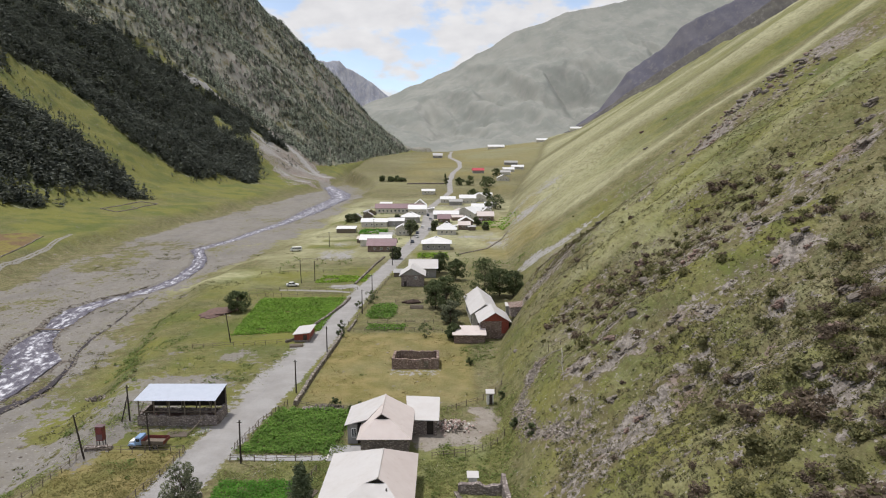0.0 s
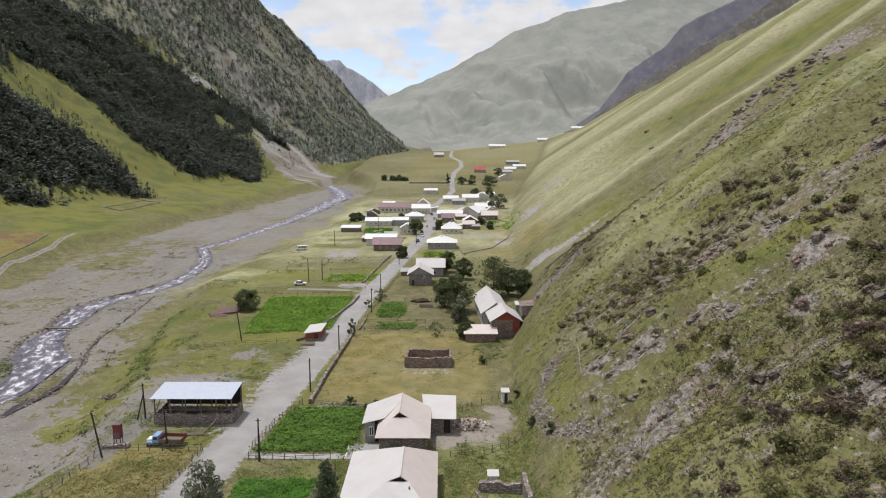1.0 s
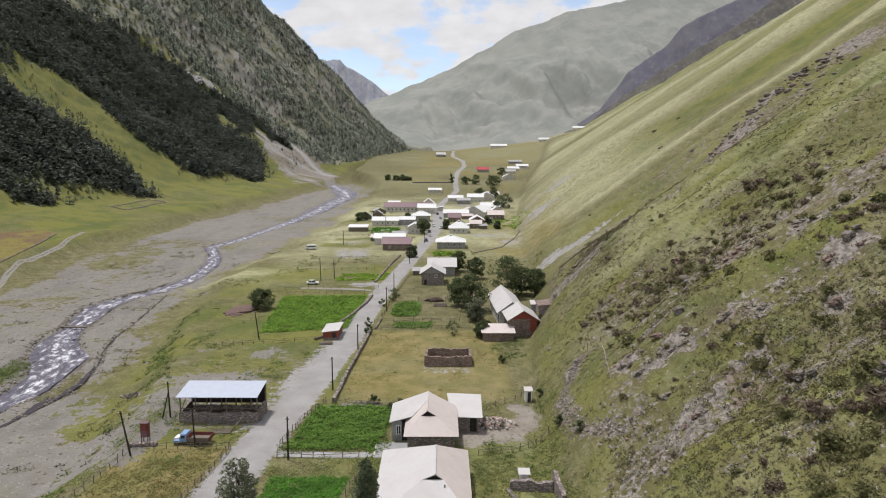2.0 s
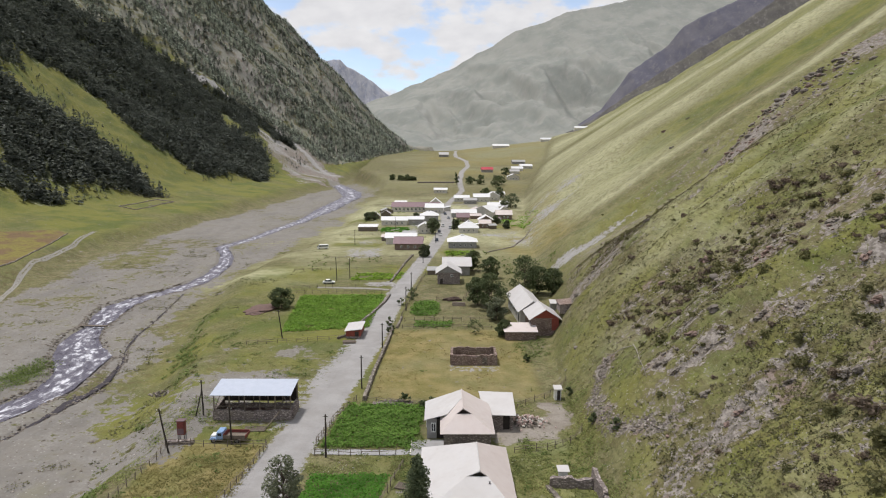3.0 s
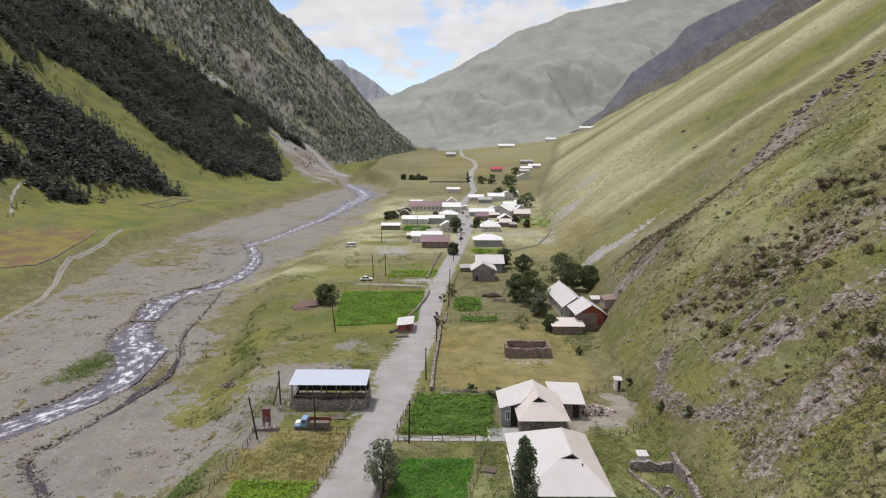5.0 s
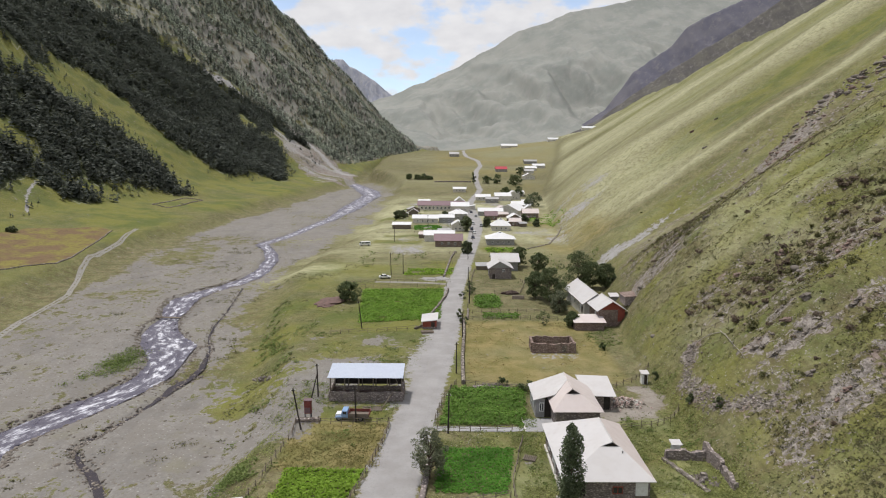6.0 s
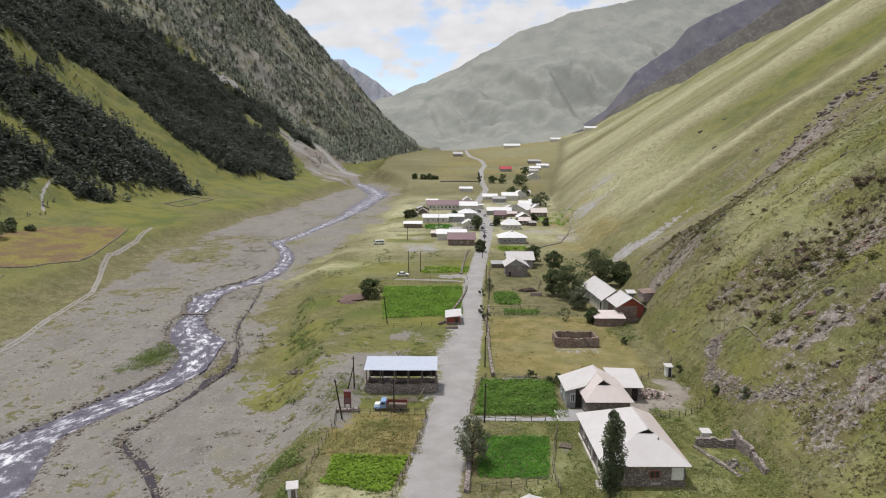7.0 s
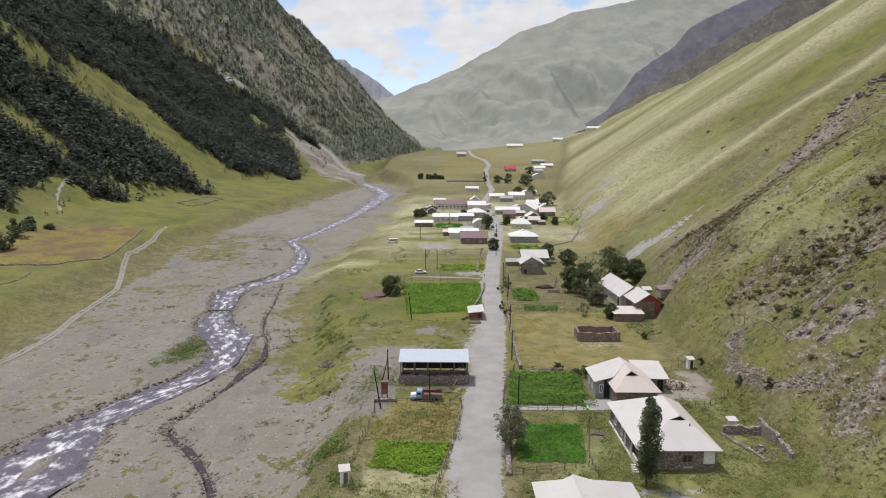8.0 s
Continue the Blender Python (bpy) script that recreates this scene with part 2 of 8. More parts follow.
def road_material(name, base, worn, edge):
    n = Nodes(name, 0.95, 0, 0.1)
    c = n.mix(n.ramp(n.noise(0.35, 5, 0.6), 0.35, 0.7), base, worn)
    c = n.mix(n.ramp(n.noise(2.5, 5, 0.7), 0.5, 0.75, 0, 0.4), c, edge)
    n.colour(c)
    n.bump(n.noise(3.0, 4, 0.7), 0.25, 0.05)
    return n.m


road_nodes = Nodes("gravel_road", 0.95, 0, 0.15)
road_nodes.colour(dusty_earth(road_nodes))
road_nodes.bump(road_nodes.noise(1.6, 6, 0.65), 0.3, 0.1)
ROAD = road_nodes.m
PATH = road_material("dirt_track", (0.29, 0.275, 0.25), (0.24, 0.225, 0.19), (0.17, 0.16, 0.10))
CONCRETE = road_material("concrete", (0.335, 0.328, 0.325), (0.28, 0.272, 0.265), (0.22, 0.21, 0.20))
WATER = water_material("river_water", 0.0)
WATER_DARK = water_material("stream_water", 0.6)
STONE = stone_material("slate_stone", (0.215, 0.180, 0.165), (0.420, 0.360, 0.335), 5.5)
STONE_PALE = stone_material("pale_stone", (0.17, 0.145, 0.12), (0.36, 0.32, 0.28), 3.2)
STONE_RED = stone_material("reddish_stone", (0.21, 0.150, 0.128), (0.40, 0.305, 0.262), 5.5)
ROOF_WHITE = sheet_material("white_sheet_roof", (0.505, 0.485, 0.472), (0.46, 0.43, 0.41), (0.43, 0.37, 0.33), 0.6, 0.05)
# whiter sheets for the houses further along the road
ROOF_BRIGHT = sheet_material("bright_white_sheet_roof", (0.66, 0.655, 0.65), (0.60, 0.59, 0.58), (0.52, 0.47, 0.43), 0.55, 0.05)
ROOF_PINK = sheet_material("faded_pink_sheet_roof", (0.56, 0.495, 0.465), (0.51, 0.435, 0.405), (0.42, 0.32, 0.27), 0.6, 0.05)
ROOF_BLUE = sheet_material("galvanised_sheet_roof", (0.45, 0.485, 0.56), (0.465, 0.495, 0.56), (0.435, 0.455, 0.50), 0.55, 0.30, 0.3)
ROOF_MAROON = sheet_material("maroon_sheet_roof", (0.175, 0.112, 0.122), (0.150, 0.100, 0.106), (0.23, 0.17, 0.165))
ROOF_RED = sheet_material("red_sheet_roof", (0.40, 0.045, 0.06), (0.33, 0.05, 0.06), (0.26, 0.10, 0.09))
ROOF_GREY = sheet_material("grey_sheet_roof", (0.36, 0.35, 0.34), (0.28, 0.27, 0.26), (0.30, 0.22, 0.17))
PLASTER = plain_material("pale_plaster", (0.62, 0.59, 0.54), (0.48, 0.45, 0.40), 0.7)
PLASTER_GREY = plain_material("grey_plaster", (0.33, 0.32, 0.31), (0.25, 0.24, 0.23), 0.7)
RED_WALL = plain_material("red_painted_boards", (0.30, 0.075, 0.05), (0.21, 0.055, 0.04), 1.4, stretch=(4, 4, 0.5))
WOOD = plain_material("weathered_wood", (0.20, 0.165, 0.13), (0.13, 0.105, 0.085), 3.0, 0.9, stretch=(4, 4, 0.6))
WOOD_DARK = plain_material("dark_creosoted_wood", (0.062, 0.050, 0.042), (0.038, 0.031, 0.027), 2.0, 0.9)
WHITE_PAINT = plain_material("white_paint", (0.76, 0.76, 0.74), (0.64, 0.63, 0.60), 2.0, 0.6)
RED_PAINT = plain_material("red_paint", (0.215, 0.055, 0.048), (0.150, 0.045, 0.040), 3.0, 0.55)
BLUE_PAINT = plain_material("light_blue_paint", (0.24, 0.36, 0.56), (0.19, 0.29, 0.45), 3.0, 0.45)
TYRE = plain_material("black_rubber", (0.025, 0.025, 0.026), (0.045, 0.043, 0.04), 6.0, 0.9)
STEEL = plain_material("grey_steel", (0.22, 0.22, 0.22), (0.15, 0.14, 0.13), 4.0, 0.5, 0.6)
# near-black colour that stands in for shade inside openings and the barn
INSIDE_SHADE = plain_material("inside_shade", (0.045, 0.038, 0.033), (0.03, 0.025, 0.022), 2.0, 0.95)
CROP = leaf_material("potato_leaves", (0.118, 0.228, 0.034), (0.205, 0.330, 0.066), 0.25)
HAY = leaf_material("sunlit_hay_grass", (0.165, 0.300, 0.036), (0.250, 0.400, 0.064), 0.2)
CROP_PALE = leaf_material("young_crop_leaves", (0.190, 0.310, 0.026), (0.290, 0.430, 0.060), 0.25)
GRASS_CROP = leaf_material("mown_lush_grass", (0.080, 0.230, 0.024), (0.150, 0.320, 0.045), 0.2)
LEAF = leaf_material("broad_leaves", (0.084, 0.110, 0.050), (0.185, 0.216, 0.100))
LEAF_PALE = leaf_material("pale_village_leaves", (0.105, 0.128, 0.066), (0.225, 0.250, 0.140))
LEAF_POPLAR = leaf_material("poplar_leaves", (0.085, 0.112, 0.058), (0.205, 0.240, 0.135), 1.2)
LEAF_WILLOW = leaf_material("willow_leaves", (0.145, 0.162, 0.100), (0.285, 0.300, 0.190), 1.2)
LEAF_SHRUB = leaf_material("shrub_leaves", (0.128, 0.132, 0.056), (0.282, 0.262, 0.122))
LEAF_BROWN = leaf_material("brown_shrub_twigs", (0.154, 0.118, 0.088), (0.275, 0.215, 0.156))
# both needle colours are lifted and blued to paint haze over the forests
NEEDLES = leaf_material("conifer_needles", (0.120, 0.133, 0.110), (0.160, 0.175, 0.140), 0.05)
NEEDLES_HAZED = leaf_material("hazed_conifer_needles", (0.310, 0.345, 0.280), (0.480, 0.512, 0.405), 0.05)
SOIL = plain_material("red_brown_soil", (0.165, 0.105, 0.090), (0.115, 0.078, 0.068), 1.2, 0.95, bump=0.5)
stubble_nodes = Nodes("stubble", 0.95, 0, 0.1)
stubble_mix = stubble_nodes.mix(stubble_nodes.ramp(stubble_nodes.noise(0.09, 5, 0.65), 0.42, 0.58), (0.165, 0.112, 0.066), (0.205, 0.178, 0.055))
stubble_nodes.colour(stubble_nodes.mix(stubble_nodes.ramp(stubble_nodes.noise(0.8, 5, 0.7), 0.46, 0.62, 0, 0.7), stubble_mix, (0.120, 0.088, 0.048)))
STUBBLE = stubble_nodes.m
BARK = plain_material("bark", (0.13, 0.10, 0.075), (0.08, 0.062, 0.048), 6.0, 0.95)
ROCK = plain_material("grey_brown_rock", (0.215, 0.188, 0.160), (0.125, 0.105, 0.088), 1.1, 0.95, bump=0.6)
ROCK_RED = plain_material("reddish_rock", (0.255, 0.180, 0.150), (0.150, 0.108, 0.090), 1.1, 0.95, bump=0.6)

glass_nodes = Nodes("window_glass", 0.08, 0, 0.6)
glass_nodes.colour((0.035, 0.04, 0.045))
GLASS = glass_nodes.m


# ---- the lie of the land ----
def smooth(a, b, v):
    k = np.clip((v - a) / (b - a), 0.0, 1.0)
    return k * k * (3 - 2 * k)


def lattice(ix, iy, seed):
    n = (ix.astype(np.int64) * 374761393 + iy.astype(np.int64) * 668265263 + seed * 974634777) & 0xFFFFFFFF
    n = ((n ^ (n >> 13)) * 1274126177) & 0xFFFFFFFF
    return ((n ^ (n >> 16)) & 0xFFFF) / 32767.5 - 1.0


def value_noise(x, y, seed=0):
    x, y = np.asarray(x, float), np.asarray(y, float)
    ix, iy = np.floor(x), np.floor(y)
    fx, fy = x - ix, y - iy
    fx, fy = fx * fx * (3 - 2 * fx), fy * fy * (3 - 2 * fy)
    a, b = lattice(ix, iy, seed), lattice(ix + 1, iy, seed)
    c, d = lattice(ix, iy + 1, seed), lattice(ix + 1, iy + 1, seed)
    return (a * (1 - fx) + b * fx) * (1 - fy) + (c * (1 - fx) + d * fx) * fy


def fbm(x, y, size, octaves=4, seed=0, rough=0.5):
    total, amp = 0.0, 1.0
    for k in range(octaves):
        total = total + amp * value_noise(np.asarray(x) / size, np.asarray(y) / size, seed + 17 * k)
        size, amp = size * 0.47, amp * rough
    return total


def line(v, *pairs):
    return np.interp(v, [p[0] for p in pairs], [p[1] for p in pairs])


def east_foot(y):
    """x at which the grassy eastern slope begins."""
    return line(y, (-200, 2), (60, 6), (90, 9), (115, 10), (130, 11.5), (150, 14.5), (165, 17), (200, 23), (320, 30), (433, 44), (600, 66), (740, 95), (1000, 147), (1500, 236), (2200, 330), (5000, 500))


def spur_height(y):
    """How far the spurs of the eastern slope stand out, along the valley."""
    return line(y, (-200, 3), (60, 2.3), (72, 2.9), (80, 5.4), (91, 9.2), (97, 7.4), (106, 6.0), (115, 7.2), (120, 7.4), (127, 10), (138, 11), (144, 8), (152, 12.2), (160, 10.6), (176, 8.8), (186, 6.4), (194, 4), (204, 2), (212, 0.8), (221, 0.2), (233, 4.4), (245, 0.2), (262, 2.2), (296, 1.8), (318, -1.0), (346, 4.0), (358, 1.0), (396, 9.0), (422, 10), (520, 7), (700, 3), (5000, 1))


def west_foot(y):
    """x at which the wooded western mountain begins."""
    return line(y, (-200, -250), (200, -236), (300, -236), (400, -228), (477, -224), (688, -198), (785, -182), (1570, -78), (2200, -10), (5000, 330))


def flood_level(y):
    return line(y, (-200, -7.5), (80, -6.4), (160, -4.8), (300, -3.4), (700, 0.0), (900, 3.0), (1500, 20.0), (5000, 90))


def village_level(y):
    return line(y, (-200, 0), (400, 0), (560, 2.0), (640, 6.0), (742, 14.0), (980, 24.5), (1107, 31.0), (1500, 37.0), (1750, 37.0), (2200, 20.0), (5000, 20))


def village_edge(y):
    """x of the low bank between the village's terrace and the river's gravel."""
    return line(y, (-200, -58), (60, -58), (90, -60), (120, -66), (150, -74), (190, -82), (240, -84), (275, -80), (300, -73), (350, -70), (490, -70), (600, -72), (670, -73), (760, -96), (810, -122), (1000, -130), (1500, -95), (5000, 200))


def meadow_edge(y):
    """x of the bank between the gravel and the western meadow."""
    return line(y, (-200, -146), (120, -152), (206, -160), (290, -170), (400, -166), (600, -152), (700, -138), (800, -133), (1000, -136), (1500, -100), (5000, 190))


RIVER = [(-126, 0), (-118, 40), (-110, 64), (-108, 76), (-108.2, 85.2), (-108.3, 91.8), (-106.2, 97.5), (-103.3, 103.8), (-100, 109.8), (-96.2, 116.9), (-93.7, 125), (-95.4, 136.6), (-98.8, 145), (-103.5, 152.3), (-107.8, 160.9), (-109.7, 171.7), (-111.2, 178.8), (-114.1, 193.1), (-111, 205), (-106, 213.5), (-102.3, 225.5), (-102, 242.4), (-104.7, 266), (-112.4, 289), (-120.5, 306), (-116, 322), (-113, 337), (-109.5, 373), (-104, 409), (-101.5, 470), (-100, 520), (-97, 600), (-106, 650), (-124, 715), (-150, 790), (-165, 860)]
STREAM = [(-66, 40), (-72, 60), (-76.5, 71.4), (-78.5, 75.4), (-82.1, 80.7), (-86, 85.4), (-89.5, 88.4), (-92.4, 91.6), (-92.6, 94.6), (-91.2, 96.5), (-90.2, 100.4), (-88.9, 105.2), (-88, 110), (-87.1, 114.7), (-86.1, 121.7), (-84.3, 126), (-85.7, 133.8), (-87.2, 142.4), (-90.7, 149.5), (-93.6, 163), (-95.3, 179), (-98.4, 198), (-100.2, 211)]


def off_line(x, y, points):
    """Distance from a bent line, and how far along it the nearest place is."""
    best, along, done = np.full(np.shape(x), 1e9), np.zeros(np.shape(x)), 0.0
    for (ax, ay), (bx, by) in zip(points, points[1:]):
        length = math.hypot(bx - ax, by - ay)
        k = np.clip(((x - ax) * (bx - ax) + (y - ay) * (by - ay)) / length ** 2, 0, 1)
        d = np.hypot(x - ax - k * (bx - ax), y - ay - k * (by - ay))
        along = np.where(d < best, done + k * length, along)
        best = np.minimum(best, d)
        done += length
    return best, along


def river_half(y):
    return line(y, (-50, 9), (60, 9.5), (76, 9.0), (85, 6.6), (92, 4.6), (97, 4.1), (117, 3.8), (125, 3.8), (137, 4.6), (145, 6.4), (152, 5.4), (161, 4.3), (172, 2.7), (179, 3.6), (193, 4.4), (205, 3.2), (225, 3.2), (266, 3.1), (289, 2.7), (306, 3.2), (336, 3.4), (373, 3.6), (409, 4.0), (440, 5), (480, 8), (540, 8), (600, 9), (650, 11), (720, 8), (800, 6))


def stream_half(y):
    return line(y, (70, 0.85), (88, 0.75), (93, 0.5), (108, 0.55), (116, 1.1), (124, 1.6), (134, 0.9), (142, 0.45), (160, 0.45), (200, 0.35))


def land(x, y):
    x, y = np.asarray(x, float), np.asarray(y, float)
    fl, vl = flood_level(y), village_level(y)
    ve, me, wf, ef = village_edge(y), meadow_edge(y), west_foot(y), east_foot(y)
    wob = 3.0 * fbm(x, y, 24, 3, 5)
    up = smooth(-7, 6, x - ve + wob)
    z = fl + (vl - fl) * up
    z = z + 0.11 * np.clip(np.minimum(x, ef) - 10, 0, 300) * smooth(800, 1200, y) * (1 - smooth(0, 90, x - ef))
    # river bed and the small side stream
    rd, _ = off_line(x, y, RIVER)
    z = z - 1.1 * (1 - smooth(0.75, 1.35, (rd + 0.5 * fbm(x, y, 7, 2, 61)) / river_half(y)))
    sd, _ = off_line(x, y, STREAM)
    z = z - 0.55 * (1 - smooth(0.7, 1.7, sd / stream_half(y)))
    z = z + 1.0 * (1 - smooth(0.6, 1.3, np.hypot((x + 107.4) / 1.6, (y - 79) / 4.4)))
    z = z + (1 - up) * 0.35 * fbm(x, y, 11, 4, 63) * smooth(1.5, 5.0, sd) * smooth(1.0, 2.2, rd / river_half(y))
    # the western meadow climbs gently to the mountain's foot
    m = smooth(0, 16, me - x + wob)
    span = np.clip((me - x) / np.maximum(me - wf, 5), 0, 1.2)
    z = z + m * (4.6 + 7.0 * span ** 1.5)
    # western mountain
    d = np.maximum(wf - x + 8 * fbm(x, y, 90, 3, 8), 0)
    spur = 1 + 0.16 * fbm(x * 0.35, y, 170, 3, 21)
    steep = line(y, (0, 0.80), (900, 0.82), (1200, 0.93), (5000, 0.93)) * (1 - smooth(1540, 2000, y - 0.12 * d))
    z = z + steep * spur * (np.sqrt(d * d + 18 ** 2) - 18) + smooth(20, 160, d) * (10 * fbm(x, y, 75, 5, 31, 0.55) - 14 * np.abs(fbm(x * 0.3, y, 110, 3, 33)))
    # eastern slope
    d = np.maximum(x - ef + 1.6 * fbm(x, y, 30, 3, 12) * smooth(0, 12, x - ef), 0)
    # spurs and gullies run down the slope towards the village
    wy = y + 2.2 * fbm(x, y, 26, 3, 49) * smooth(4, 30, d)
    hump = (spur_height(wy - 3) + 2 * spur_height(wy) + spur_height(wy + 3)) / 4
    hump = hump + smooth(42, 72, d) * line(wy, (184, 0), (193, 5), (203, 10.5), (208, 8.5), (216, 1.0), (228, 1.5), (236, 2.5), (246, 0))
    ribs = fbm(x * 0.16, wy, 15, 3, 51, 0.5)
    crest = line(y, (0, 430), (600, 362), (960, 346), (1440, 397), (2200, 450), (5000, 600))
    climb = np.minimum(d, np.maximum(crest - ef, 5)) - 0.6 * np.maximum(x - crest, 0)
    z = z + line(y, (0, 0.68), (450, 0.68), (700, 0.655), (1000, 0.62), (1500, 0.60)) * (1 - smooth(1650, 2400, y)) * climb + smooth(8, 45, d) * (0.55 + 0.5 * smooth(300, 500, y)) * ribs + hump * (1 - np.exp(-d / 12.0)) + smooth(4, 40, d) * (0.7 * fbm(x, y, 22, 5, 41, 0.55) + 4.0 * smooth(60, 200, d) * fbm(x * 0.6 - y * 0.3, y, 120, 3, 43))
    z = z + smooth(2, 10, d) * (1 - smooth(110, 230, y)) * (0.60 * np.abs(fbm(x, y, 3.2, 3, 47, 0.6)) + 0.55 * smooth(6, 20, d) * fbm(x, y, 7.0, 3, 48, 0.6))
    return z


def ground_at(x, y):
    return float(land(np.array([x]), np.array([y]))[0])


# ---- the ground, one sheet from behind the camera to the far end of the valley ----
def grid_mesh(name, xs, ys, zs, material):
    """A mesh over a rectangular array of places."""
    rows, cols = xs.shape
    me = bpy.data.meshes.new(name)
    a = (np.arange(rows - 1)[:, None] * cols + np.arange(cols - 1)[None, :]).ravel()
    quads = np.stack([a, a + 1, a + cols + 1, a + cols], 1)
    me.vertices.add(rows * cols)
    me.vertices.foreach_set("co", np.stack([xs, ys, zs], -1).astype(np.float32).ravel())
    me.loops.add(quads.size)
    me.loops.foreach_set("vertex_index", quads.astype(np.int32).ravel())
    me.polygons.add(len(quads))
    me.polygons.foreach_set("loop_start", np.arange(0, quads.size, 4, dtype=np.int32))
    me.polygons.foreach_set("loop_total", np.full(len(quads), 4, dtype=np.int32))
    me.polygons.foreach_set("use_smooth", np.ones(len(quads), dtype=bool))
    me.materials.append(material)
    me.update(calc_edges=True)
    me.validate()
    return me


def paint(me, name, *channels):
    """Store up to three surface kinds on a mesh's points."""
    data = np.ones((len(me.vertices), 4), np.float32)
    data[:, :3] = 0
    for k, c in enumerate(channels):
        data[:, k] = np.clip(np.asarray(c).ravel(), 0, 1)
    me.color_attributes.new(name, "FLOAT_COLOR", "POINT").data.foreach_set("color", data.ravel())


def inside(x, y, corners):
    """Whether places lie inside a polygon."""
    hit = np.zeros(np.shape(x), bool)
    for (ax, ay), (bx, by) in zip(corners, corners[1:] + corners[:1]):
        if ay != by:
            hit ^= ((ay > y) != (by > y)) & (x < (bx - ax) * (y - ay) / (by - ay) + ax)
    return hit


def patch(x, y, x0, x1, y0, y1, soft=2.0):
    return smooth(-soft, soft, x - x0) * smooth(-soft, soft, x1 - x) * smooth(-soft, soft, y - y0) * smooth(-soft, soft, y1 - y)


DARK_WOOD = [(-520, 640), (-440, 760), (-412, 850), (-375, 856), (-333, 860), (-295, 850), (-270, 872), (-252, 884), (-262, 835), (-244, 795), (-222, 767), (-192, 652), (-214, 646), (-228, 616), (-235, 586), (-246, 588), (-270, 582), (-284, 580), (-303, 589), (-332, 609), (-343, 580), (-357, 560), (-361, 535), (-354, 496), (-366, 488), (-520, 470)]
LOW_WOOD = [(-420, 440), (-346, 452), (-331, 449), (-335, 477), (-318, 483), (-305, 489), (-292, 500), (-277, 495), (-262, 490), (-252, 498), (-230, 468), (-236, 444), (-244, 427), (-251, 409), (-260, 399), (-270, 392), (-281, 393), (-292, 396), (-303, 397), (-311, 394), (-420, 386)]
CORNER_WOOD = [(-420, 378), (-312, 378), (-297, 371), (-290, 374), (-279, 377), (-268, 382), (-254, 389), (-249, 390), (-249, 382), (-252, 364), (-257, 365), (-270, 366), (-276, 354), (-279, 345), (-263, 307), (-258, 288), (-300, 250), (-420, 220)]
SCREE_FAN = [(-264, 869), (-237, 817), (-217, 784), (-210, 761), (-186, 722), (-161, 683), (-146, 725), (-140, 845), (-171, 878), (-196, 893), (-215, 900), (-225, 880), (-243, 874), (-259, 872)]
SCREE_STRIP = [(-345, 862), (-325, 870), (-302, 885), (-276, 915), (-253, 924), (-223, 907), (-199, 884), (-177, 859), (-149, 830)]
STRIP_WOOD = [(-330, 862), (-302, 876), (-276, 904), (-252, 912), (-225, 897), (-206, 878), (-226, 876), (-246, 868), (-264, 860), (-290, 850)]
ROAD_LINE = [(-43.5, -20), (-40.5, 30), (-38.6, 55), (-36.2, 79), (-33.8, 100), (-31.4, 119), (-29, 145), (-26.2, 190), (-22.5, 225), (-18.3, 263), (-14.5, 300), (-10.8, 345), (-9.2, 380), (-9.5, 430), (-9.5, 480), (-2, 545), (7, 605), (7, 690), (13, 790), (24, 880), (24, 985), (12, 1080), (14, 1250), (20, 1500)]
TRACK_LINE = [(-150, 60), (-147, 100), (-145, 126), (-143.5, 142), (-148, 160), (-151, 178), (-153, 195), (-164, 220), (-174, 246), (-181, 285), (-188, 318)]


def wood_share(x, y):
    """How densely the western mountain is wooded, 0 to 1, dark firs and sparse pines."""
    wx, wy = x + 9 * fbm(x, y, 26, 3, 71), y + 9 * fbm(x, y, 26, 3, 72)
    dark = inside(wx, wy, DARK_WOOD) | inside(wx, wy, LOW_WOOD) | inside(wx, wy, CORNER_WOOD) | inside(x, y, STRIP_WOOD)
    rise = west_foot(y) - x
    sparse = (y > 700) & (rise > 12) & ~dark & ~inside(x, y, SCREE_FAN) & (wy > line(x, (-520, 640), (-440, 760), (-412, 855), (-330, 874), (-302, 892), (-276, 922), (-253, 932), (-223, 915), (-199, 892), (-177, 868), (-150, 842)))
    slide = off_line(x + 0.3 * (wx - x), y + 0.3 * (wy - y), SCREE_STRIP)[0] < 5.0
    fan_ = inside(wx, wy, SCREE_FAN) & (fbm(x, y * 0.5, 14, 3, 73) < 0.30)
    glade = inside(wx, wy, [(-290, 792), (-269, 769), (-252, 774), (-237, 776), (-240, 800), (-261, 808), (-281, 822)]) & (fbm(x, y, 10, 2, 74) < 0.25)
    free = slide | fan_ | glade
    return dark & ~free, sparse & ~free, free


GULLY = [(16.5, 106.5), (15, 102.5), (12.6, 98), (12.2, 92), (12.2, 86), (14.5, 81), (17, 77.5)]


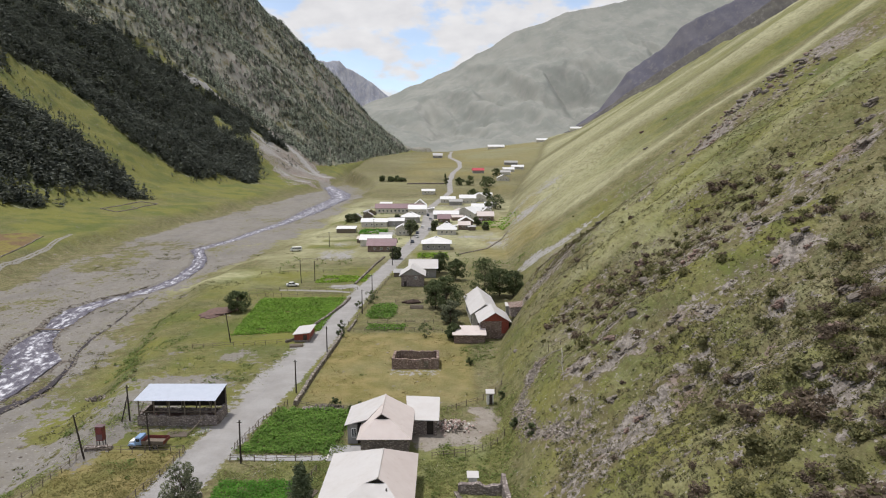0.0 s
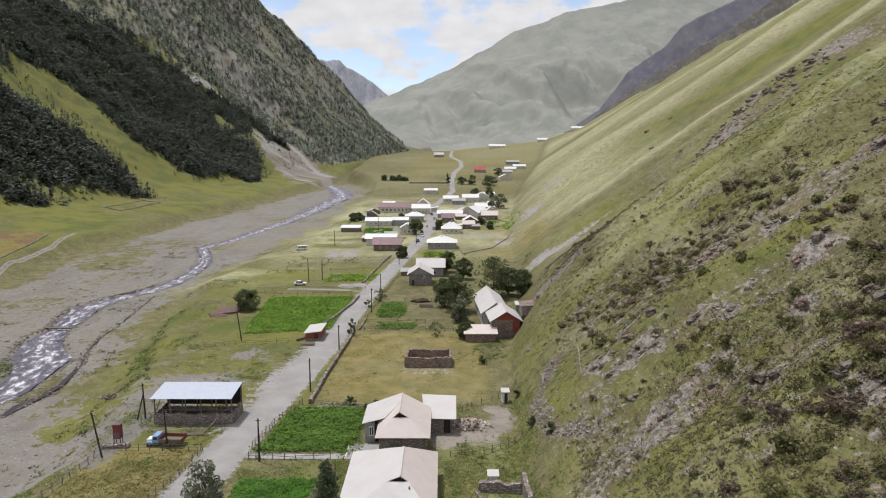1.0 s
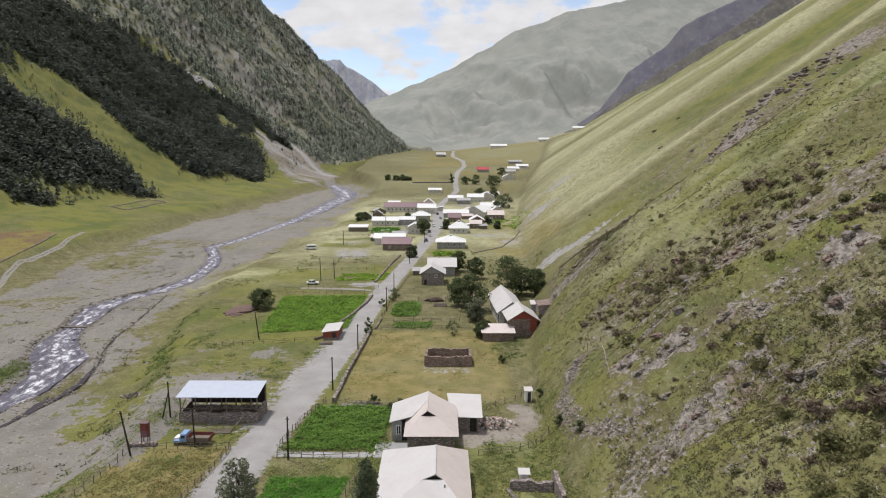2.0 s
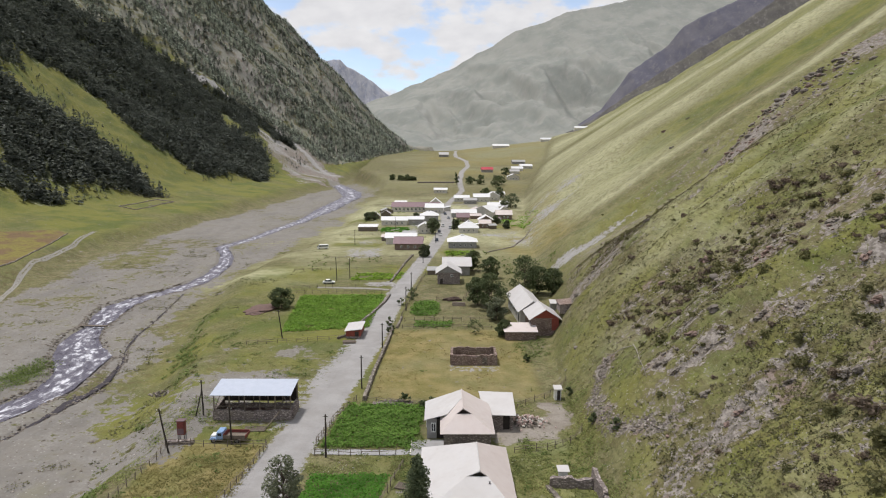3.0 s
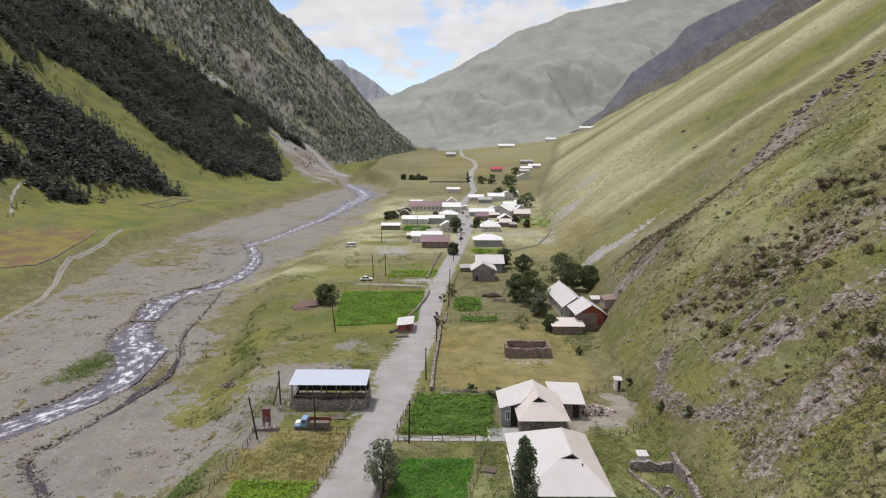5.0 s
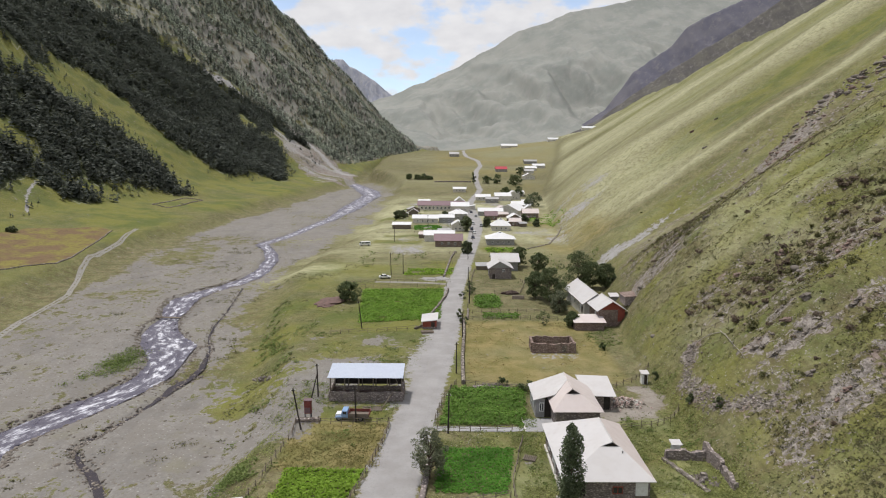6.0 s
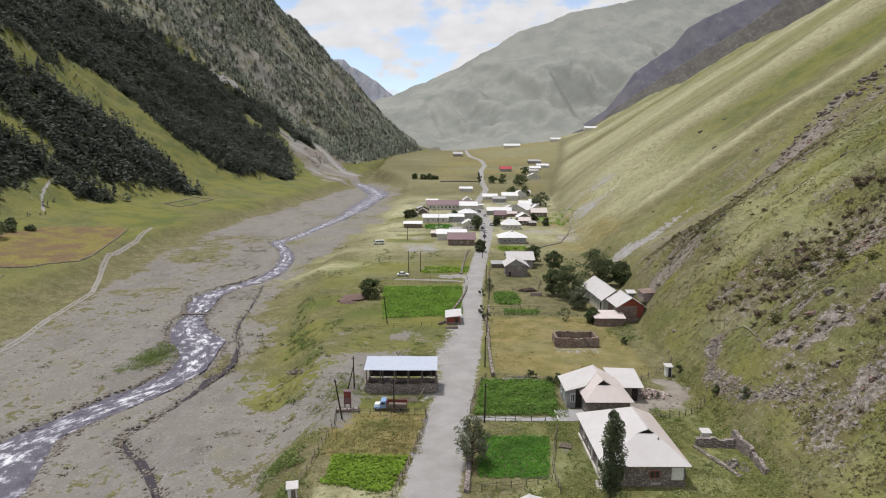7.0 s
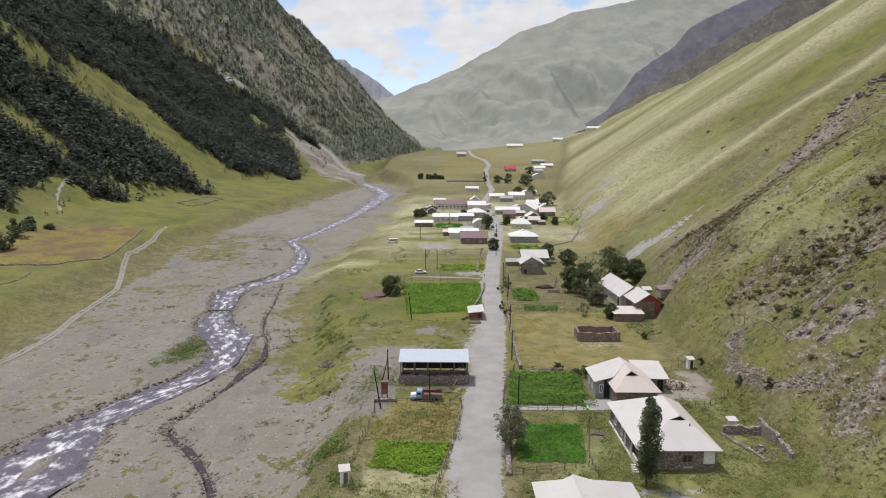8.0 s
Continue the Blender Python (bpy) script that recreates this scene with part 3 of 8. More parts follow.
def surface_kinds(x, y):
    ve, me_, wf, ef = village_edge(y), meadow_edge(y), west_foot(y), east_foot(y)
    wob = 8 * fbm(x, y, 26, 5, 81, 0.6)
    near_bank = 1 - smooth(100, 122, y)
    plain = smooth(0, 10, ve - 4 + 8 * near_bank - x + wob) * smooth(0, 8, x - me_ - 2 + wob * 0.6)
    gravel = plain * (0.80 + 0.30 * fbm(x, y, 38, 4, 83))
    gravel = np.maximum(gravel * (1 - 0.20 * smooth(420, 760, y)), 0)
    tongue = patch(x, y, -64, -36, 96, 138, 6) * (0.42 + 0.5 * fbm(x, y, 9, 3, 85))
    bar = patch(x, y, -72, -46, 84, 104, 5) * (x < -50.5) * 0.8
    gravel = np.maximum(np.maximum(gravel, tongue), bar)
    gravel = gravel * (1 - patch(x, y, -98, -70, 122, 262, 7) * np.clip(0.42 + 0.5 * fbm(x, y, 14, 4, 112), 0, 0.8)) * (1 - 0.6 * patch(x, y, -168, -128, 190, 330, 10) * smooth(-0.1, 0.4, fbm(x, y, 18, 3, 113)))
    herb = patch(x + 2 * fbm(x, y, 5, 2, 114), y, -73, -66, 103, 111, 2.0)
    gravel = gravel * (1 - 0.7 * herb)
    rd, _ = off_line(x, y, RIVER)
    gravel = np.maximum(gravel, 0.9 * (1 - smooth(0.9, 1.8, rd / river_half(y))))
    d = x - ef
    near = 1 - smooth(170, 300, y)
    wy = y + 2.6 * fbm(x, y, 22, 3, 49)
    streak = fbm(x * 0.40, wy, 5.0, 4, 87, 0.62)
    belt = fbm(x * 0.7, y, 26, 3, 84)
    on = smooth(2, 9, d)
    rock = on * near * np.clip(0.12 + 0.40 * streak + 0.26 * belt + 0.12 * np.exp(-((wy - 91) / 9) ** 2) - 0.22 * smooth(122, 134, wy) * (1 - smooth(148, 156, wy)) - 0.20 * smooth(50, 80, d), 0, 0.8)
    for px, py, pr in ((25, 86, 3.4), (20, 89, 2.6), (25.5, 93.5, 2.6), (35, 82, 3.0), (46, 83, 3.2), (16, 105, 1.8), (37, 56, 2.6), (41, 75, 2.4), (48, 69, 3.4), (66, 100, 3.2)):
        rock = np.maximum(rock, (1 - smooth(0.4, 1.25, np.hypot(x - px, 1.2 * (y - py)) / pr + 0.45 * streak)) * 0.85)
    ledge = smooth(36, 52, d) * smooth(184, 192, wy) * (1 - smooth(204, 212, wy)) * (1 - smooth(92, 125, d))
    ledge = np.maximum(ledge, 0.7 * smooth(36, 48, d) * (1 - smooth(66, 80, d)) * np.exp(-((wy - 230) / 5.0) ** 2))
    rock = np.maximum(rock, ledge * (0.40 + 0.45 * fbm(x * 0.6, y, 7, 3, 89)))
    brow = smooth(2, 6, d) * (1 - smooth(16, 30, d)) * smooth(136, 148, wy) * (1 - smooth(180, 200, wy))
    rock = np.maximum(rock, brow * (0.48 + 0.5 * streak))
    gritty = smooth(4, 9, d) * (1 - smooth(24, 34, d)) * smooth(56, 66, wy) * (1 - smooth(84, 92, wy))
    rock = np.maximum(rock, gritty * (0.28 + 0.45 * streak))
    rock = np.maximum(rock, (0.60 + 0.5 * fbm(x, y, 3.0, 2, 77)) * (1 - smooth(0.6, 2.0, off_line(x, y, GULLY)[0])))
    slip_off, slip_at = off_line(x, y, [(32, 220), (40, 219), (52, 223), (67, 226), (80, 229)])
    slip = 1 - smooth(0.6, 1.3, slip_off / line(slip_at, (0, 6.5), (12, 4.4), (22, 2.0), (50, 0.8)))
    rise = wf - x
    rock = np.where(rise > 8, np.maximum(rock, smooth(860, 900, y - 0.1 * rise) * (0.36 + 0.45 * fbm(x, y, 40, 4, 91))), rock)
    rock = np.maximum(rock, inside(x + 9 * fbm(x, y, 24, 4, 75), y + 9 * fbm(x, y, 24, 4, 76), SCREE_FAN) * (0.72 + 0.5 * fbm(x * 0.4, y, 14, 3, 78)))
    strip = 1 - smooth(3, 7, off_line(x, y, SCREE_STRIP)[0])
    rock = np.maximum(rock, strip * 0.5)
    lush = patch(x, y, -80, -24, 104, 240, 8) * (0.62 + 0.5 * fbm(x, y, 14, 4, 93))
    lush = np.maximum(lush, 0.8 * herb)
    lush = np.maximum(lush, smooth(1, 5, d) * (1 - smooth(24, 40, d)) * (1 - smooth(92, 104, y)) * (0.50 + 0.35 * fbm(x, y, 5, 3, 115)))
    stripe = fbm(0.10 * x, wy, 24, 4, 98, 0.55)
    slab_green = smooth(14, 30, d) * smooth(120, 132, wy) * (1 - smooth(152, 172, wy))
    lush = np.maximum(lush, slab_green * (0.98 + 0.25 * stripe + 0.20 * streak))
    lush = np.maximum(lush, smooth(20, 60, d) * smooth(85, 110, wy) * (1 - smooth(210, 225, wy)) * (0.42 + 0.5 * stripe) * (1 - 0.7 * ledge))
    lush = np.maximum(lush, smooth(0, 20, d) * smooth(206, 216, wy) * (1 - smooth(248, 268, wy)) * (0.62 + 0.5 * stripe))
    lush = np.maximum(lush, smooth(14, 60, d) * smooth(284, 304, wy) * (1 - smooth(352, 380, wy)) * (0.70 + 0.4 * stripe))
    lush = np.maximum(lush, smooth(30, 120, d) * smooth(420, 470, wy) * (0.45 + 0.7 * fbm(0.10 * x, wy, 70, 3, 97, 0.5)))
    lush = np.maximum(lush, patch(x, y, -24, 9, 40, 92, 2) * (0.80 + 0.5 * fbm(x, y, 6, 3, 100)))
    lush = np.maximum(lush, patch(x, y, -54, -39, 75, 89, 0.7) * (0.85 + 0.3 * fbm(x, y, 5, 3, 102)))
    lush = np.maximum(lush, smooth(-34, 8, rise) * smooth(240, 340, y) * 0.9)
    lush = np.maximum(lush, near * smooth(2, 8, d) * smooth(-0.05, 0.5, fbm(x * 0.6, y, 9, 3, 90)) * 0.9)
    lush = np.maximum(lush, smooth(-3, 3, d) * (1 - smooth(8, 20, d)) * near * (0.42 + 0.5 * fbm(x, y, 7, 3, 94)))
    lush = np.maximum(lush, patch(x, y, -55, -30, 150, 189, 1.5))
    lush = np.maximum(lush, patch(x, y, -58, -37, 118, 150, 4) * (0.65 + 0.5 * fbm(x, y, 8, 3, 107)))
    lush = np.maximum(lush, patch(x, y, -54, -39, 89, 96, 1) * 0.8)
    lush = np.maximum(lush, patch(x, y, -25.5, 5, 108, 151, 1.2) * (0.30 + 0.4 * fbm(x, y, 9, 3, 108)))
    lush = np.maximum(lush, smooth(2, 20, me_ - x) * (0.74 + 0.45 * fbm(x, y, 30, 4, 104)))
    dry = (0.16 + 0.25 * fbm(x, y, 12, 3, 106)) * patch(x, y, -25.5, 5, 108, 151, 1.2)
    dry = np.maximum(dry, smooth(2, 14, d) * near * (0.06 + 0.40 * fbm(x, y, 10, 4, 92)))
    # dry grass on the spur crests, with their sunlit paleness painted in
    for crest_y, crest_w, amount in ((127, 1.6, 0.45), (152, 2.2, 0.45), (211, 2.0, 0.4), (274, 8, 0.95), (400, 26, 0.95)):
        dry = np.maximum(dry, smooth(8, 30, d) * amount * np.exp(-((wy - crest_y) / crest_w) ** 2))
    dry = np.maximum(dry, patch(x, y, -54, -38.5, 74.5, 90, 0.7) * (0.12 + 0.25 * fbm(x, y, 6, 3, 109)))
    dry = np.maximum(dry, patch(x, y, -53, -39, 52, 66, 1.0) * 0.75)
    # village, bank and slope foot: dryness raised to paint a patch of sunlight
    dry = np.maximum(dry, smooth(230, 300, y) * (1 - smooth(480, 600, y)) * smooth(-100, -60, x) * (1 - smooth(-2, 14, d)) * (0.66 + 0.6 * fbm(x, y, 22, 3, 96)))
    dry = np.maximum(dry, patch(x, y, -104, -44, 208, 340, 16) * (0.42 + 0.5 * fbm(x, y, 20, 3, 119)))
    dry = np.maximum(dry, smooth(262, 280, wy) * (1 - smooth(430, 520, wy)) * smooth(-4, 8, d) * (1 - smooth(40, 90, d)) * (0.74 + 0.25 * stripe))
    dry = np.maximum(dry, smooth(420, 470, wy) * smooth(0, 20, d) * (0.45 - 0.6 * fbm(0.10 * x, wy, 70, 3, 97, 0.5)))
    dry = np.maximum(dry, smooth(540, 620, y) * (1 - smooth(1100, 1400, y)) * smooth(-120, -80, x) * (1 - smooth(-12, 10, d)) * (0.08 + 0.25 * fbm(x, y, 60, 3, 121)))
    dry = np.maximum(dry, patch(x, y, -24, 6, 40, 94, 4) * (0.15 + 0.35 * fbm(x, y, 6, 3, 100)))
    dry = np.maximum(dry, smooth(880, 960, y) * smooth(10, 40, x) * (1 - smooth(-10, 20, d)) * 0.35)
    # strips of green garden grass between the village houses
    strips = np.zeros_like(x)
    for ax, bx, ay, by in ((-57, -24, 338, 356), (-64, -40, 284, 297), (-34, -12, 224, 236), (-13, 2, 262, 276), (-60, -38, 306, 314), (8, 26, 352, 366), (-70, -46, 380, 398), (-52, -30, 404, 420)):
        strips = np.maximum(strips, patch(x + 1.5 * fbm(x, y, 6, 2, 110), y + 2.5 * fbm(x, y, 9, 2, 105), ax, bx, ay, by, 2.0))
    lush, dry = np.maximum(lush, 0.95 * strips), dry * (1 - 0.9 * strips)
    yx, yy = x + 2.2 * fbm(x, y, 5, 3, 88), y + 2.2 * fbm(x, y, 5, 3, 86)
    pink = smooth(-3, 4, d) * (1 - smooth(24, 42, d)) * smooth(300, 322, wy) * (1 - smooth(390, 420, wy))
    bare = np.maximum(0.0, np.maximum(pink * (0.34 + 0.55 * fbm(x * 0.5, y, 12, 3, 95)), 0.72 * slip * line(slip_at, (0, 1), (16, 0.85), (26, 0.42), (50, 0.2))))
    bare = np.maximum(bare, patch(x, y, -24, -8, 57, 61.5, 1.2) * 0.5)
    bare = np.maximum(bare, patch(x, y, -11, 0, 121, 125.5, 1.0) * 0.45)
    bare = np.maximum(bare, patch(yx, yy, -37, -27, 200, 209, 2.0) * 0.8)
    bare = np.maximum(bare, patch(yx, yy, -55, -38, 254, 282, 4) * (0.55 + 0.3 * fbm(x, y, 8, 2, 79)))
    bare = np.maximum(bare, patch(x, y, -60, 34, 285, 500, 12) * (0.20 + 0.45 * fbm(x, y, 13, 3, 82)))
    bare = np.maximum(bare, inside(x + 9 * fbm(x, y, 24, 4, 75), y + 9 * fbm(x, y, 24, 4, 76), SCREE_FAN) * (0.30 + 0.45 * fbm(x * 0.4, y, 16, 3, 70)))
    bare = np.maximum(bare, strip * 1.1)
    rdist, _ = off_line(x, y, ROAD_LINE)
    rw = line(y, (60, 3.2), (119, 2.8), (263, 2.4), (345, 2.9), (430, 3.2), (500, 2.2), (985, 2.6))
    bare = np.maximum(bare, 1.25 * (1 - smooth(0.50, 1.75, rdist / rw)))
    apron = smooth(90, 98, y) * (1 - smooth(132, 150, y)) * (x < line(y, *[(p[1], p[0]) for p in ROAD_LINE]) + 1)
    bare = np.maximum(bare, apron * 0.85 * (1 - smooth(2.5, 9.5, rdist + 1.5 * fbm(x, y, 6, 3, 116))))
    wash = off_line(x, y, [(-267, 364), (-259, 341), (-252, 330), (-245, 319)])[0]
    bare = np.maximum(bare, 0.8 * (1 - smooth(0.5, 1.6, wash / 0.8)))
    tdist, _ = off_line(x, y, TRACK_LINE)
    bare = np.maximum(bare, (1 - smooth(0.4, 1.5, tdist)) * 0.5)
    dark, sparse, _ = wood_share(x, y)
    lush = np.where(sparse, lush * 0.2, lush)
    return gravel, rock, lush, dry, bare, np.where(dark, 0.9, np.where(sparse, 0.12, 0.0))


def plot_kinds(x, y):
    """Ripe golden grass and the trodden earth of the yard."""
    d = x - east_foot(y)
    ripe = patch(x, y, -25.5, 6, 107.5, 151, 1.2) * (0.86 + 0.3 * fbm(x, y, 9, 3, 108))
    ripe = np.maximum(ripe, patch(x, y, -54, -38.5, 74, 90, 0.7) * (0.62 + 0.6 * fbm(x, y, 6, 3, 109)))
    ripe = np.maximum(ripe, smooth(560, 640, y) * smooth(-70, -20, x) * (1 - smooth(-20, 10, d)) * (0.28 + 0.7 * fbm(x, y, 70, 3, 121)))
    ripe = np.maximum(ripe, smooth(250, 270, y) * (1 - smooth(400, 440, y)) * smooth(-18, -6, d) * (1 - smooth(10, 24, d)) * (0.50 + 0.5 * fbm(x, y, 14, 3, 119)))
    wx, wy = x + 2.2 * fbm(x, y, 5, 3, 88), y + 2.2 * fbm(x, y, 5, 3, 86)
    mud = np.maximum(patch(wx, wy, -4, 6.5, 90.5, 100, 1.6), patch(wx, wy, 3.5, 8.8, 95, 106, 1.5))
    return ripe, mud


steps = np.concatenate([np.linspace(-140, 30, 40, endpoint=False), np.exp(np.linspace(math.log(30 + 30), math.log(4850 + 30), 540)) - 30])
fan = np.sort(np.concatenate([np.linspace(-1.35, -0.80, 60, endpoint=False), np.linspace(-0.80, 0.62, 520, endpoint=False), np.linspace(0.62, 1.1, 44)]))
gx = fan[None, :] * np.maximum(steps[:, None] + 110, 165)
gy = np.repeat(steps[:, None], len(fan), 1)
ground_mesh = grid_mesh("ground", gx, gy, land(gx, gy), LAND)
kinds = surface_kinds(gx, gy)
paint(ground_mesh, "kind", *kinds[:3])
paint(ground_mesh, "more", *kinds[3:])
paint(ground_mesh, "plots", *plot_kinds(gx, gy))
ground = tagged(new("ground", ground_mesh), "grassy valley floor with gravel river plain and steep mountainsides", "ground", kind="structure")


def ribbon(name, points, half, lift, material, crown=0.0, cols=7, step=2.0, level=None, ragged=0.0):
    """A strip laid along a bent line on the ground."""
    pts = np.array(points, float)
    seg = np.r_[0, np.cumsum(np.hypot(*np.diff(pts, axis=0).T))]
    s = np.arange(0, seg[-1], step)
    cx, cy = np.interp(s, seg, pts[:, 0]), np.interp(s, seg, pts[:, 1])
    soften = max(2, min(int(10 / step), len(s) // 4))
    pad = np.ones(soften) / soften
    cx = np.r_[cx[:soften], np.convolve(cx, pad, "same")[soften:-soften], cx[-soften:]]
    cy = np.r_[cy[:soften], np.convolve(cy, pad, "same")[soften:-soften], cy[-soften:]]
    tx, ty = np.gradient(cx), np.gradient(cy)
    ln = np.hypot(tx, ty)
    nx, ny = ty / ln, -tx / ln
    u = np.linspace(-1, 1, cols)[None, :]
    h = half(cy)[:, None] if callable(half) else np.full((len(cx), 1), half)
    edge = h * (1 + ragged * fbm(cx[:, None] * 1.0 + u * 40, cy[:, None], 6, 3, 7)) * u
    x, y = cx[:, None] + nx[:, None] * edge, cy[:, None] + ny[:, None] * edge
    z = (land(x, y) if level is None else level(x, y)) + lift + crown * (1 - u * u)
    return grid_mesh(name, x, y, z, material)


road_mesh = ribbon("road", ROAD_LINE, lambda y: 0.80 * line(y, (-20, 3.3), (60, 3.3), (80, 2.9), (119, 2.8), (190, 2.5), (263, 2.3), (330, 3.0), (430, 3.4), (500, 2.4), (700, 2.2), (985, 3.2), (1500, 4.5)), -0.05, ROAD, 0.10, 13, 1.2, None, 0.12)
tagged(new("road", road_mesh), "pale grey gravel village road", "road", kind="structure")
for side in (-0.75, 0.75):
    rut = ribbon("track", [(px + side * 0.95, py - side * 0.3) for px, py in TRACK_LINE], 0.36, 0.10, PATH, 0.0, 4, 1.5, None, 0.12)
    tagged(new("track", rut), "worn wheel rut of the riverside track", "track", kind="structure")
river_mesh = ribbon("river_water", RIVER, river_half, 0.0, WATER, 0.0, 13, 1.5, lambda x, y: flood_level(y) - 0.55 + 0.10 * fbm(x, y, 3.5, 3, 101), 0.15)
flow_u, flow_v = np.meshgrid(np.linspace(0, 1, 13), np.arange(len(river_mesh.vertices) // 13))
paint(river_mesh, "flow", flow_u, flow_v * 1.5 / 1200)
tagged(new("water", river_mesh), "shallow grey mountain river with white rapids", "river", kind="structure")
stream_mesh = ribbon("water", STREAM, lambda y: 0.62 * stream_half(y), 0.0, WATER_DARK, 0.0, 6, 0.6, lambda x, y: flood_level(y) - 0.34 + 0.12 * fbm(x, y, 1.6, 3, 103), 0.9)
tagged(new("water", stream_mesh), "narrow dark side stream between pebbles", "stream", kind="structure")

FIELD_EDGE = [(-222, 194), (-196.5, 202.5), (-184, 212), (-175, 225), (-176.5, 239), (-183, 263), (-194, 304)]
FIELD_BACK = [(-262, 215), (-240, 232), (-228, 255), (-226, 275), (-222, 288), (-212, 300), (-203, 312)]
field_s, field_k = np.linspace(0, 6, 90)[:, None], np.linspace(0, 1, 60)[None, :]
field_a, field_b = np.array(FIELD_EDGE), np.array(FIELD_BACK)
field_x = np.interp(field_s, range(7), field_a[:, 0]) * (1 - field_k) + np.interp(field_s, range(7), field_b[:, 0]) * field_k
field_y = np.interp(field_s, range(7), field_a[:, 1]) * (1 - field_k) + np.interp(field_s, range(7), field_b[:, 1]) * field_k
field_x = field_x + 2.0 * field_k * fbm(field_x, field_y, 12, 3, 153)
tagged(new("brown_field", grid_mesh("brown_field", field_x, field_y, land(field_x, field_y) + 0.12, STUBBLE)), "orange-brown stubble field on the western terrace", "field", kind="structure")


# ---- far mountains ----
def mountain(name, ridge, reach, material, label, gully=0.16, size=260, seed=0, bow=1.0):
    """A mountainside that falls from its ridge towards the valley."""
    pts = np.array(ridge, float)
    s = np.linspace(0, len(pts) - 1, 220)
    k = np.arange(len(pts))
    rx, ry, rz = (np.interp(s, k, pts[:, c])[None, :] for c in range(3))
    t = np.linspace(-0.12, 1.0, 110)[:, None]
    x, y = rx + 0 * t, ry - reach * t
    rz = rz + 12 * fbm(rx, ry, 150, 4, seed + 3)
    fall = np.where(t < 0, -1.2 * t, np.abs(t) ** bow)
    ribs = fbm(x + 0.25 * y, y * 0.35, size, 5, seed, 0.55)
    z = rz * (1 - fall) - gully * rz * np.sin(np.pi * np.clip(t, 0, 1)) * (np.abs(ribs) + 0.3 * ribs)
    return tagged(new(name, grid_mesh(name, x, y, z, material)), label, "mountain", kind="structure")


# grass colours paled and greyed to paint haze onto the far mountain
HAZY_HILL = hill_material("hazy_grass_hill", (0.212, 0.221, 0.198), (0.262, 0.264, 0.236), (0.32, 0.302, 0.284), 0.6, 0.4)
# dark purple tones paint a cloud's shadow and haze onto this shoulder
SHADOWED_HILL = hill_material("shadowed_hill", (0.104, 0.102, 0.126), (0.134, 0.128, 0.145), (0.17, 0.158, 0.160))
SCREE_HILL = hill_material("scree_hill", (0.094, 0.088, 0.082), (0.130, 0.122, 0.104), (0.19, 0.172, 0.162), 2.0)
# rock lifted to pale blue-grey, which paints in the distant haze
HAZY_ROCK_HILL = hill_material("hazy_rock_hill", (0.30, 0.31, 0.36), (0.38, 0.38, 0.41), (0.48, 0.465, 0.475), 1.4)

mountain("mountain_main", [(-1100, 4000, -60), (-788, 4000, 160), (-468, 4000, 323), (-153, 4000, 435), (21, 4000, 509), (159, 4000, 586), (398, 4000, 729), (602, 4000, 808), (738, 4000, 860), (941, 4000, 893), (1076, 4000, 919), (1245, 4000, 958), (1750, 4000, 1029), (3094, 4000, 1125)], 1900, HAZY_HILL, "broad grassy mountain closing the valley, paled for haze", 0.13, 330, 201, 0.9)
mountain("mountain_shadowed", [(420, 2600, 20), (460, 2600, 76), (538, 2600, 145), (627, 2600, 205), (691, 2600, 290), (733, 2600, 358), (798, 2600, 400), (886, 2600, 450), (937, 2600, 515), (1013, 2600, 562), (1098, 2600, 605), (1184, 2600, 650), (1782, 2600, 829), (2400, 2600, 900)], 700, SHADOWED_HILL, "mountain shoulder coloured dark for a cloud's shadow", 0.10, 180, 221)
mountain("mountain_scree", [(250, 1900, 10), (295, 1900, 48), (336, 1900, 84), (377, 1900, 102), (442, 1900, 138), (507, 1900, 184), (571, 1900, 226), (634, 1900, 272), (698, 1900, 308), (762, 1900, 340), (824, 1900, 380), (886, 1900, 426), (947, 1900, 470), (1146, 1900, 588)], 420, SCREE_HILL, "brown scree ridge behind the grassy slope", 0.10, 90, 241)
mountain("mountain_peak", [(-1456, 4600, 455), (-1052, 4600, 571), (-882, 4600, 655), (-820, 4600, 650), (-775, 4600, 672), (-730, 4600, 665), (-680, 4600, 610), (-633, 4600, 590), (-554, 4600, 540), (-476, 4600, 486), (-408, 4600, 431), (-257, 4600, 337)], 500, HAZY_ROCK_HILL, "distant jagged rock peak, coloured blue-grey for haze", 0.3, 120, 261)


# ---- building blocks ----
def thing(name, x, y, z=None, turn=0.0, label="", category="", group="", kind=""):
    ob = new(name)
    ob.matrix_world = pose(x, y, ground_at(x, y) if z is None else z, 0, 0, turn)
    return tagged(ob, label, category, group, kind)


def part(name, bm, material, parent, label=""):
    """Link a bmesh as one mesh object under a thing or a part, in its parent's own axes."""
    me = bpy.data.meshes.new(name)
    bmesh.ops.recalc_face_normals(bm, faces=bm.faces)
    bm.to_mesh(me)
    bm.free()
    me.materials.append(material)
    ob = new(name, me)
    ob.parent = parent
    return tagged(ob, label)


